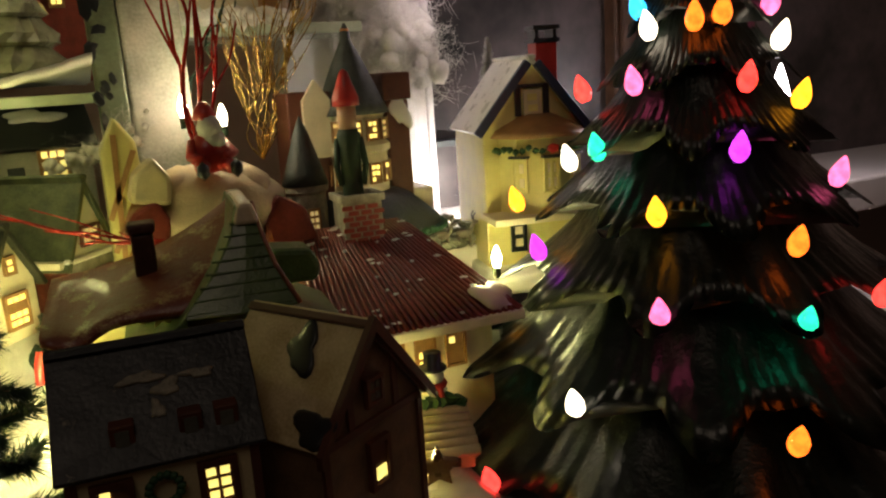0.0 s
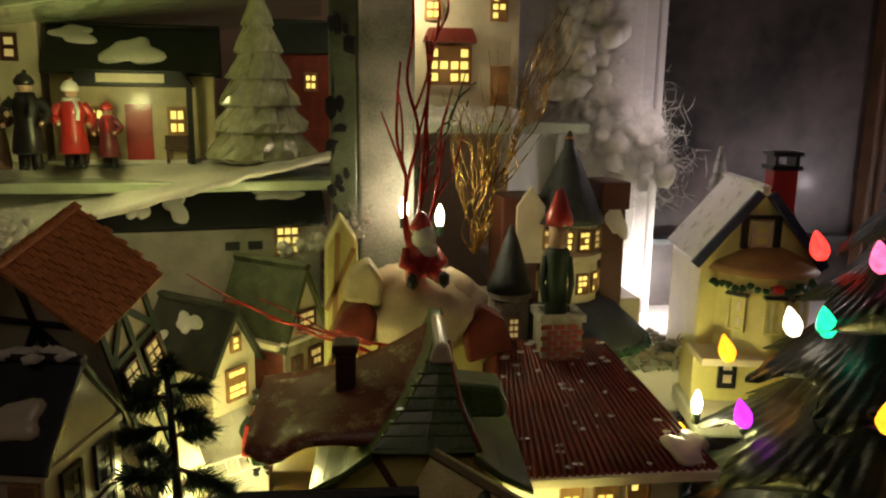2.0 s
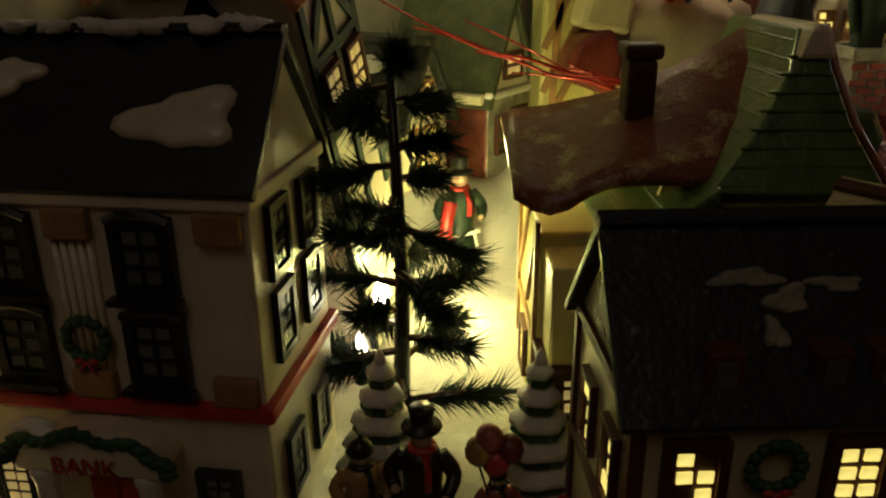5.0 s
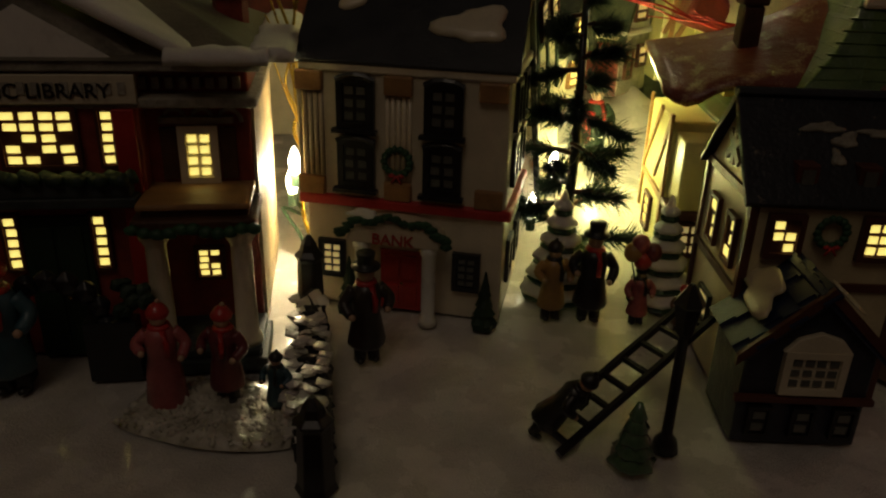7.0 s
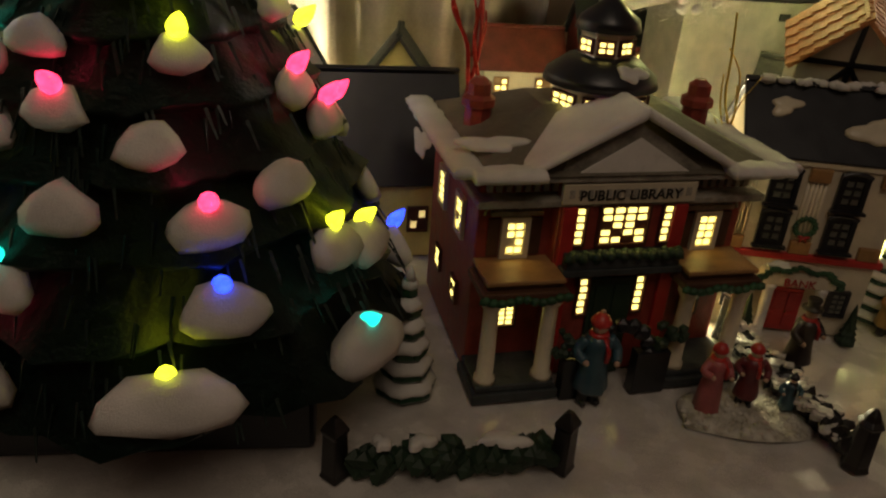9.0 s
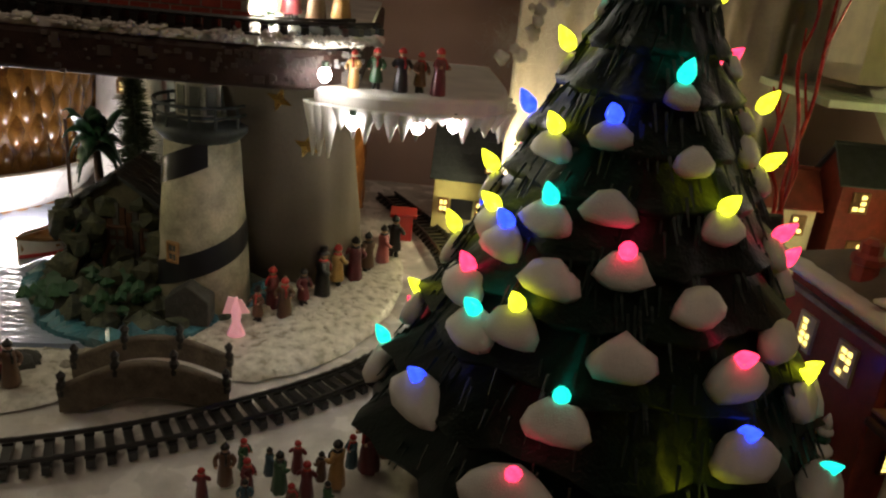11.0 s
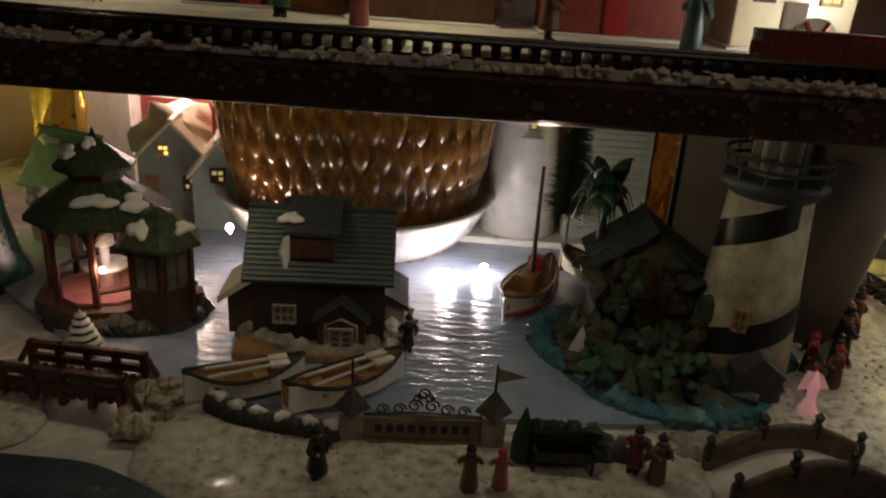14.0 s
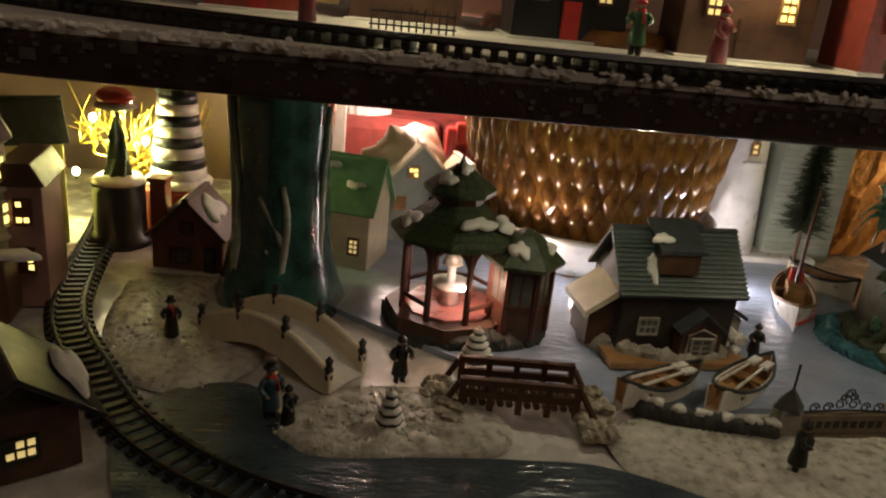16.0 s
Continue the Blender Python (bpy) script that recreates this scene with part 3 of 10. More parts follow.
# pinkish mottling in the base colour stands for soft reflections
pane = part("pane", boxes(((0.530, 0.368, 0.060), (1.34, 0.371, 1.2))), mat("night_glass", (0.085, 0.064, 0.062), 0.45, 0.5, 60, 13, 0.0, coat=0.05, other=(0.006, 0.007, 0.006)), win, "dark glass with pinkish reflections put in its colour")
tagged(link("wall_window", boxes(((0.40, 0.362, 0.060), (0.478, 0.40, 1.2))), TRIMW), "white wall beside the window", "wall", kind="structure")


# ---- ceramic trees with lights ----
def bulb_mesh(size, key):
    bm = bmesh.new()
    s = size
    lathe(bm, [(0.16 * s, -0.12 * s), (0.26 * s, 0.0), (0.33 * s, 0.16 * s), (0.34 * s, 0.32 * s), (0.27 * s, 0.55 * s), (0.15 * s, 0.80 * s), (0.04 * s, 0.97 * s)], 10)
    me = bpy.data.meshes.new("bulb")
    bm.to_mesh(me)
    bm.free()
    me.polygons.foreach_set("use_smooth", [True] * len(me.polygons))
    me.materials.append(BULB[key])
    return me


def lump(bm, c, out, w, h, seed):
    """A drooping lobe of snow on a bough: centre c, outward direction out."""
    side = Vector((-out.y, out.x, 0))
    dn = (Vector((0, 0, -1)) + out * 0.50).normalized()
    nrm = side.cross(dn)
    if nrm.dot(out) < 0:
        nrm = -nrm
    got = bmesh.ops.create_icosphere(bm, subdivisions=2, radius=1.0)
    for v in got["verts"]:
        a, b, d = v.co
        k = 1 + 0.16 * noise.noise(Vector((a * 1.6 + seed, b * 1.6, d * 1.6)))
        wid = w * (0.90 - 0.26 * b + 0.05 * math.sin(seed))
        sag = 0.16 * noise.noise(Vector((a * 2.4 - seed, 3.1, seed)))
        v.co = c + side * (a * wid * k) - dn * ((b * (1.12 if b > 0 else 0.92) + sag) * h * k) + nrm * (max(min(d, 0.62), -0.9) * w * 0.48)


def flocked_tree():
    cx, cy = -0.288, 0.0
    tree = thing("lighted_tree", "dark green ceramic tree with snow lobes and coloured bulbs", "ceramic tree", pose(cx, cy, 0))
    part("plinth", boxes(((-0.074, -0.072, 0.0), (0.076, 0.072, 0.034)), ((-0.066, -0.064, 0.034), (0.068, 0.064, 0.040))), BLACK, tree, "black square plinth", bevel=0.003)

    def rad(z):
        return 0.150 - 0.46 * z

    prof = [(0.05, 0.038)]
    tiers = [0.046, 0.078, 0.108, 0.136, 0.162, 0.186, 0.208, 0.230, 0.250, 0.270, 0.290]
    for a, b in zip(tiers, tiers[1:]):
        prof += [(rad(a) * 0.93, a), (rad(a) * 0.97, a + 0.004), (rad(b) * 0.80, b)]
    prof += [(0.012, 0.300), (0.003, 0.318)]
    part("body", lathe(bmesh.new(), prof, 60, wob=lambda a, z: 1 + 0.05 * math.sin(9 * a + 55 * z) + 0.025 * math.sin(23 * a + 140 * z)), FLOCKDARK, tree, smooth=True)
    # needles grooved into the boughs
    bm = bmesh.new()
    rng = random.Random(5)
    for i in range(900):
        a, z = rng.uniform(0, 2 * math.pi), rng.uniform(0.05, 0.28)
        r = rad(z) * rng.uniform(0.93, 1.0)
        p = Vector((r * math.cos(a), r * math.sin(a), z))
        o = Vector((math.cos(a + rng.uniform(-.4, .4)), math.sin(a + rng.uniform(-.4, .4)), -1.6)).normalized()
        tube(bm, [p - o * 0.006, p + o * 0.007], 0.0009, 0.0004, 3)
    tagged(part("needles", bm, FLOCKDARK, tree), kind="stuff")
    seen = (("teal", -0.285, -0.039, 0.245), ("blue", -0.312, -0.041, 0.226), ("yellow", -0.333, -0.027, 0.216), ("teal", -0.335, -0.046, 0.188),
            ("yellow", -0.356, -0.022, 0.176), ("blue", -0.351, -0.036, 0.172), ("red", -0.366, -0.032, 0.147), ("red", -0.305, -0.070, 0.175),
            ("yellow", -0.263, -0.058, 0.194), ("yellow", -0.237, -0.014, 0.232), ("yellow", -0.230, -0.016, 0.206), ("red", -0.222, -0.030, 0.175),
            ("red", -0.209, -0.018, 0.158), ("yellow", -0.384, 0.02, 0.110), ("teal", -0.363, -0.051, 0.134), ("yellow", -0.346, -0.063, 0.143),
            ("red", -0.252, -0.083, 0.135), ("blue", -0.385, -0.049, 0.095), ("teal", -0.325, -0.085, 0.114), ("blue", -0.249, -0.090, 0.105),
            ("yellow", -0.196, -0.033, 0.106), ("yellow", -0.206, -0.055, 0.113), ("teal", -0.191, -0.068, 0.072), ("red", -0.344, -0.100, 0.081), ("yellow", -0.267, -0.110, 0.076))
    lumps, made = [], {}
    for key, x, y, z in seen:
        lumps.append((math.atan2(y - cy, x - cx), z - 0.0075, key, math.hypot(x - cx, y - cy), z))
    for x, y, z in ((-0.278, -0.053, 0.212), (-0.313, -0.059, 0.190), (-0.335, -0.064, 0.158), (-0.272, -0.079, 0.156), (-0.304, -0.089, 0.134),
                    (-0.224, -0.062, 0.136), (-0.249, -0.010, 0.248), (-0.244, -0.031, 0.214)):
        lumps.append((math.atan2(y - cy, x - cx), z, None, 0, 0))
    rng = random.Random(9)
    for z, n in ((0.066, 8), (0.104, 7), (0.140, 6), (0.176, 5), (0.208, 4), (0.240, 3), (0.268, 4)):
        for i in range(n):
            a = 0.25 + (math.pi * 1.0) * i / max(n - 1, 1) - 0.1
            lumps.append((a * 0.86 + 0.1, z, rng.choice(["red", "yellow", "teal", "blue", None]), rad(z) * 0.99, z + 0.010))
    bm_list = []
    for i, (a, z, key, br, bz) in enumerate(lumps):
        out = Vector((math.cos(a), math.sin(a), 0))
        r = rad(z) + 0.001
        s = 0.55 + 0.75 * (0.26 - z) / 0.2
        wide = 0.0150 * s * (1.0 + 0.3 * ((i * 37) % 7) / 7)
        if 0.0 < a < 3.2:
            wide *= 0.72
        if z < 0.075 and key:
            wide *= 1.3
        bm = bmesh.new()
        lump(bm, out * r + Vector((0, 0, z - 0.004 * s)), out, wide, 0.0102 * s, i * 3.7)
        lob = part("snow_lobe", bm, SNOW, tree, smooth=True)
        if key:
            me = made.setdefault(key, bulb_mesh(0.0120, key))
            ob = shared("bulb", me, tree, Matrix.Translation(out * max(br, rad(bz) * 0.97 + 0.003) + Vector((0, 0, bz - 0.003))) @ pose(0, 0, 0, 0, 0, math.degrees(a)) @ pose(0, 0, 0, 0, 30 + (i * 17) % 25, 0))
            ob["label"] = f"{key} plastic bulb"
    return tree


flocked_tree()


def green_tree():
    cx, cy = 0.556, 0.044
    tree = thing("ceramic_tree", "glossy dark green ceramic tree with coloured bulbs and a star", "ceramic tree", pose(cx, cy, 0))

    def rad(z):
        return max(0.150 - 0.50 * z, 0.010)

    tiers = [-0.02, 0.034, 0.082, 0.124, 0.162, 0.196, 0.226, 0.250, 0.270]
    for k, (a, b) in enumerate(zip(tiers, tiers[1:])):
        bm = bmesh.new()
        n = max(12 - k, 6)
        ra, rb = rad(a), rad(b) * 0.62
        seg, rings = 288, []
        for s in range(9):
            t = s / 8
            ring = []
            for i in range(seg):
                ang = 2 * math.pi * i / seg + k * 0.45
                tip = max(math.cos(n * ang), -0.35)
                r = ra + (rb - ra) * (t ** 0.62)
                r *= 1 + (0.16 * tip - 0.02) * (1 - t) ** 1.4
                r += (0.00045 * math.sin(ang * 72 + 2.0 * math.sin(ang * 7 + k) + 6 * t) + 0.0006 * math.sin(ang * 31 + 14 * t + k)) * (1 - t ** 3)
                z = a + (b + 0.008 - a) * t
                z += (-0.010 * tip + 0.004) * (1 - t) ** 2 + 0.0004 * math.sin(ang * 72 + 2.0 * math.sin(ang * 7 + k)) * (1 - t ** 2)
                if s == 0:
                    r *= 0.97
                    z -= 0.003
                ring.append(bm.verts.new((r * math.cos(ang), r * math.sin(ang), z)))
            rings.append(ring)
        for p, q in zip(rings, rings[1:]):
            for i in range(seg):
                bm.faces.new((p[i], p[(i + 1) % seg], q[(i + 1) % seg], q[i]))
        bm.faces.new(rings[0][::-1])
        part("tier", bm, TREEDARK, tree, smooth=True)
    part("trunk", lathe(bmesh.new(), [(0.05, -0.022), (0.05, 0.0)], 24), TREEDARK, tree)
    made = {}
    seen = BULBS_GREEN
    for key, x, y, z in seen:
        a = math.atan2(y, x)
        me = made.setdefault(key, bulb_mesh(0.0150, key))
        ob = shared("bulb", me, tree, Matrix.Translation((x, y, z - 0.005)) @ pose(0, 0, 0, 0, 16, math.degrees(a)))
        ob["label"] = f"{key} plastic bulb"
    # star on the tip
    bm = bmesh.new()
    pts = [((0.019 if i % 2 == 0 else 0.008) * math.sin(math.pi * i / 5), (0.019 if i % 2 == 0 else 0.008) * math.cos(math.pi * i / 5)) for i in range(10)]
    prism(bm, pts, -0.0025, 0.0025)
    star = part("star", bm, glow("amber_star", (1.0, 0.45, 0.04), 1.6), tree, "amber plastic star", bevel=0.0015)
    star.matrix_basis = pose(0, 0, 0.297, 0, 8, -20)
    part("tip", lathe(bmesh.new(), [(0.010, 0.262), (0.008, 0.275), (0.004, 0.285)], 12), TREEDARK, tree, smooth=True)
    return tree


green_tree()


# ---- the street: library and bank ----
def library():
    w, d, h = 0.152, 0.100, 0.118
    ob = thing("library", "red brick public library with lit windows, grey roof and snowy pediment", "model house", pose(-0.0560, -0.002, 0, 0, 0, 6))
    part("wall", box(bmesh.new(), (-w / 2, 0, 0), (w / 2, d, h)), BRICK, ob, bevel=0.001)
    # added pale panel over the brick, brightens the gap beside the bank
    part("side_panel", box(bmesh.new(), (w / 2, 0.004, 0.004), (w / 2 + 0.0012, d - 0.004, h - 0.016)), mat("pale_added_panel", (0.46, 0.36, 0.20), 0.6, 0.5, 600, 60, 0.6), ob, "pale panel added on the side")
    part("centre_bay", box(bmesh.new(), (-0.036, -0.010, 0.0), (0.036, 0.001, h)), BRICK, ob, bevel=0.0008)
    # cornice and hip roof
    part("cornice", boxes(((-w / 2 - 0.004, -0.012, h - 0.014), (w / 2 + 0.004, d + 0.004, h - 0.010)), ((-w / 2 - 0.006, -0.014, h), (w / 2 + 0.006, d + 0.006, h + 0.004))), STONE, ob, bevel=0.0008)
    for i in range(30):
        x = -w / 2 + 0.004 + (w - 0.008) * i / 29
        shared("dentil", dentil_mesh(), ob, pose(x, -0.001 if abs(x) > 0.037 else -0.011, h - 0.006))
    for i in range(14):
        x = -w / 2 + 0.008 + (w - 0.016) * i / 13
        if abs(x) > 0.040:
            shared("arch", arch_mesh(), ob, pose(x, -0.0008, h - 0.021))
    bm = bmesh.new()
    o = 0.010
    lo = [(-w / 2 - o, -0.016, h + 0.004), (w / 2 + o, -0.016, h + 0.004), (w / 2 + o, d + o, h + 0.004), (-w / 2 - o, d + o, h + 0.004)]
    hi = [(-0.036, 0.034, h + 0.026), (0.036, 0.034, h + 0.026), (0.036, d - 0.034, h + 0.026), (-0.036, d - 0.034, h + 0.026)]
    a, b = [bm.verts.new(p) for p in lo], [bm.verts.new(p) for p in hi]
    bm.faces.new(a[::-1]), bm.faces.new(b)
    for i in range(4):
        bm.faces.new((a[i], a[(i + 1) % 4], b[(i + 1) % 4], b[i]))
    part("roof", bm, GREYROOF, ob, bevel=0.0012)
    for x0, y0, x1, y1 in ((-w / 2 - o, -0.016, -0.050, -0.016), (0.050, -0.016, w / 2 + o, -0.016), (-w / 2 - o, -0.016, -w / 2 - o, d + o), (w / 2 + o, -0.016, w / 2 + o, d + o)):
        bm = bmesh.new()
        n, prev = 28, None
        dx, dy = (x1 - x0) / n, (y1 - y0) / n
        sx, sy = (0, 1) if abs(dx) > abs(dy) else (1, 0)
        for k in range(n + 1):
            x, y = x0 + dx * k, y0 + dy * k
            q = 1 + 0.20 * noise.noise(Vector((x * 130, y * 130, 2)))
            ring = [bm.verts.new((x + sx * c * q, y + sy * c * q, h + 0.004 + e * q)) for c, e in ((-0.0080, 0.0), (-0.0086, 0.0030), (-0.0050, 0.0052), (0.0050, 0.0050), (0.0090, 0.0025), (0.0085, 0.0))]
            if prev:
                for i in range(6):
                    bm.faces.new((prev[i], prev[(i + 1) % 6], ring[(i + 1) % 6], ring[i]))
            else:
                bm.faces.new(ring)
            prev = ring
        bm.faces.new(prev[::-1])
        bmesh.ops.recalc_face_normals(bm, faces=bm.faces[:])
        part("snow_edge", bm, SNOW, ob, "snow along the eaves", smooth=True)
    # pediment
    bm = prism(bmesh.new(), [(-0.046, h + 0.001), (0.046, h + 0.001), (0.0, h + 0.030)], -0.012, 0.030)
    part("pediment", bm, STONE, ob, bevel=0.0008)
    part("tympanum", prism(bmesh.new(), [(-0.030, h + 0.005), (0.030, h + 0.005), (0.0, h + 0.023)], -0.0135, -0.0125), WHITE, ob)
    for s in (-1, 1):
        lo, hi = Vector((s * 0.058, 0, h + 0.006)), Vector((0, 0, h + 0.036))
        bm = prism(bmesh.new(), [(lo.x, lo.z - 0.003), (hi.x, hi.z - 0.003), (hi.x, hi.z + 0.0032), (lo.x, lo.z + 0.0022)], -0.018, 0.030)
        part("pediment_snow", bm, SNOW, ob, "snow on the pediment slope", bevel=0.002, smooth=True)
    part("sign", box(bmesh.new(), (-0.037, -0.0135, h - 0.012), (0.037, -0.010, h - 0.001)), CREAM, ob, "cream sign band with dark lettering", bevel=0.0005)
    letter = bpy.data.curves.new("lettering", "FONT")
    letter.body, letter.size, letter.align_x, letter.extrude = "PUBLIC LIBRARY", 0.0078, "CENTER", 0.0004
    lt = new("lettering", letter)
    lt.parent, lt.matrix_basis = ob, pose(0, -0.0140, h - 0.0095, 90)
    letter.materials.append(DARK)
    # windows
    for s in (-1, 1):
        window(ob, pose(s * 0.0555, -0.001, 0.083), 0.0095, 0.018, 2, 4, LIT, CREAM, 0.003, sill=STONE, skip=0.12, seed=3 + s)
        for k in (-1, 1):
            part("shutter", box(bmesh.new(), (s * 0.0555 + k * 0.0115 - 0.003, -0.0016, 0.073), (s * 0.0555 + k * 0.0115 + 0.003, 0, 0.094)), BROWN, ob)
        part("lintel", box(bmesh.new(), (s * 0.0555 - 0.014, -0.003, 0.096), (s * 0.0555 + 0.014, 0, 0.0985)), STONE, ob)
        window(ob, pose(s * 0.0555, -0.001, 0.036), 0.0095, 0.012, 2, 4, LIT, TIMBER, 0.0015, skip=0.1, seed=11 + s)
        window(ob, pose(s * 0.0245, -0.0105, 0.093), 0.0050, 0.021, 1, 5, LIT, TIMBER, 0.0012, skip=0.05, seed=21 + s)
        window(ob, pose(s * 0.0165, -0.0105, 0.051), 0.0050, 0.022, 1, 5, LIT, TIMBER, 0.0012, skip=0.0, seed=31 + s)
        # porch with two columns
        part("porch_roof", boxes(((s * 0.0555 - 0.023, -0.030, 0.061), (s * 0.0555 + 0.023, 0.001, 0.066)), ((s * 0.0555 - 0.020, -0.026, 0.066), (s * 0.0555 + 0.020, 0.001, 0.069))), BROWN, ob, bevel=0.001)
        part("porch_top", box(bmesh.new(), (s * 0.0555 - 0.021, -0.028, 0.069), (s * 0.0555 + 0.021, 0.001, 0.0715)), OAK, ob, bevel=0.0008)
        bm = bmesh.new()
        for k in range(11):
            ball(bm, (s * 0.0555 - 0.022 + 0.0044 * k, -0.0305, 0.0625 - 0.002 * math.sin(math.pi * (k % 5) / 4)), (0.0032, 0.002, 0.0026), 1, 0.5)
        part("porch_garland", bm, GARLAND, ob, smooth=True)
        part("porch_step", boxes(((s * 0.0555 - 0.024, -0.032, 0), (s * 0.0555 + 0.024, 0.001, 0.006)), ((s * 0.0555 - 0.022, -0.030, 0.006), (s * 0.0555 + 0.022, 0.001, 0.010))), SLATE, ob, bevel=0.0008)
        for k in (-1, 1):
            bm = lathe(bmesh.new(), [(0.0058, 0.010), (0.0058, 0.013), (0.0046, 0.014), (0.0040, 0.054), (0.0046, 0.055), (0.0062, 0.058), (0.0062, 0.061)], 16, (s * 0.0555 + k * 0.016, -0.024, 0))
            part("column", bm, CREAM, ob, smooth=True)
        bm = lathe(bmesh.new(), [(0.0075, h + 0.006), (0.0075, h + 0.020), (0.0095, h + 0.021), (0.0095, h + 0.025), (0.0065, h + 0.027), (0.0065, h + 0.033), (0.003, h + 0.036)], 8, (s * 0.066, 0.050, 0))
        part("chimney", bm, BRICK, ob)
    window(ob, pose(0, -0.0105, 0.093), 0.026, 0.021, 4, 5, LIT, TIMBER, 0.0015, skip=0.12, seed=5)
    part("balcony", boxes(((-0.032, -0.020, 0.072), (0.032, -0.010, 0.079)), ((-0.034, -0.021, 0.068), (0.034, -0.010, 0.072))), SLATE, ob, bevel=0.0006)
    bm = bmesh.new()
    for k in range(26):
        ball(bm, (-0.032 + 0.064 * k / 25, -0.0205 + 0.002 * ((k * 5) % 3), 0.079), (0.0035, 0.0035, 0.0032), 1, 0.6)
    part("balcony_greenery", bm, PINE, ob, smooth=True)
    for s in (-1, 1):
        part("pilaster", box(bmesh.new(), (s * 0.031 - 0.004, -0.013, 0.0), (s * 0.031 + 0.004, -0.010, h - 0.014)), RED, ob, "bright red pilaster", bevel=0.0006)
    door = part("door", boxes(((-0.0125, -0.0125, 0.0), (0.0125, -0.010, 0.062)), ((-0.010, -0.0135, 0.004), (-0.001, -0.012, 0.058)), ((0.001, -0.0135, 0.004), (0.010, -0.012, 0.058))), PINE, ob, "dark green double door", bevel=0.0004)
    part("door_handle", ball(bmesh.new(), (0.002, -0.0145, 0.028), (0.0010, 0.0010, 0.0010), 1), GILT, door)
    # iron arch with greenery before the door
    bm = bmesh.new()
    for s in (-1, 1):
        box(bm, (s * 0.021 - 0.010, -0.034, 0.0), (s * 0.021 + 0.010, -0.026, 0.026))
    for k in range(9):
        a = math.pi * k / 8
        ball(bm, (0.019 * math.cos(a), -0.030, 0.024 + 0.019 * math.sin(a)), (0.005, 0.004, 0.005), 1, 0.3)
    part("porch_arch", bm, BLACK, ob, "black arched doorway", bevel=0.0005)
    for s in (-1, 1):
        bm = bmesh.new()
        for k in range(18):
            rng = random.Random(k + s * 50)
            ball(bm, (s * 0.030 + rng.uniform(-.006, .006), -0.031 + rng.uniform(-.004, .004), 0.030 + rng.uniform(-.003, .010)), (0.003, 0.003, 0.003), 1, 0.6)
        part("shrub", bm, PINE, ob)
    # side wall windows
    for u in (0.030, 0.070):
        window(ob, face("l", u, 0.083, w, d), 0.011, 0.018, 2, 4, LIT, CREAM, 0.003, skip=0.3, seed=int(u * 999))
        window(ob, face("l", u, 0.036, w, d), 0.010, 0.012, 2, 3, LIT, TIMBER, 0.0015, skip=0.3, seed=int(u * 777))
    # cupola in two storeys
    cup = part("cupola", lathe(bmesh.new(), [(0.027, h + 0.020), (0.027, h + 0.034), (0.029, h + 0.036)], 8, (0.0, 0.044, 0)), CREAM, ob, "eight-sided cream cupola with lit windows", bevel=0.0006)
    part("cupola_roof", lathe(bmesh.new(), [(0.0315, h + 0.036), (0.030, h + 0.041), (0.020, h + 0.049), (0.015, h + 0.051)], 24, (0.0, 0.044, 0)), BLACK, cup, smooth=True)
    part("cupola_lantern", lathe(bmesh.new(), [(0.0145, h + 0.050), (0.0145, h + 0.062), (0.0165, h + 0.064)], 8, (0.0, 0.044, 0)), CREAM, cup)
    part("lantern_roof", lathe(bmesh.new(), [(0.018, h + 0.064), (0.016, h + 0.070), (0.007, h + 0.077), (0.002, h + 0.081)], 20, (0.0, 0.044, 0)), BLACK, cup, smooth=True)
    for k in range(8):
        a = 360 * (k + 0.5) / 8
        if 180 < a < 360:
            window(ob, pose(0, 0.044, h + 0.028) @ pose(0, 0, 0, 0, 0, a + 90) @ pose(0, -0.0252, 0), 0.0155, 0.0075, 3, 2, LIT, TIMBER, 0.001, skip=0.0, seed=k)
            window(ob, pose(0, 0.044, h + 0.0565) @ pose(0, 0, 0, 0, 0, a + 90) @ pose(0, -0.0136, 0), 0.0080, 0.0065, 2, 2, LIT, TIMBER, 0.0008, skip=0.0, seed=k + 60)
    snow_patch(ob, pose(0.006, 0.020, h + 0.0455, 38), 0.014, 0.011, 4)
    snow_patch(ob, pose(-0.070, 0.006, h + 0.0135, 24), 0.030, 0.012, 8)
    return ob


_small = {}


def dentil_mesh():
    if "d" not in _small:
        me = bpy.data.meshes.new("dentil")
        bm = box(bmesh.new(), (-0.0014, -0.003, -0.0022), (0.0014, 0, 0.0022))
        bm.to_mesh(me)
        bm.free()
        me.materials.append(STONE)
        _small["d"] = me
    return _small["d"]


def arch_mesh():
    if "a" not in _small:
        me = bpy.data.meshes.new("arch")
        bm = tube(bmesh.new(), [(0.0046 * math.cos(math.pi * k / 8), 0, 0.0052 * math.sin(math.pi * k / 8) - 0.001) for k in range(9)], 0.0009, seg=5)
        bm.to_mesh(me)
        bm.free()
        me.materials.append(STONE)
        _small["a"] = me
    return _small["a"]


library()


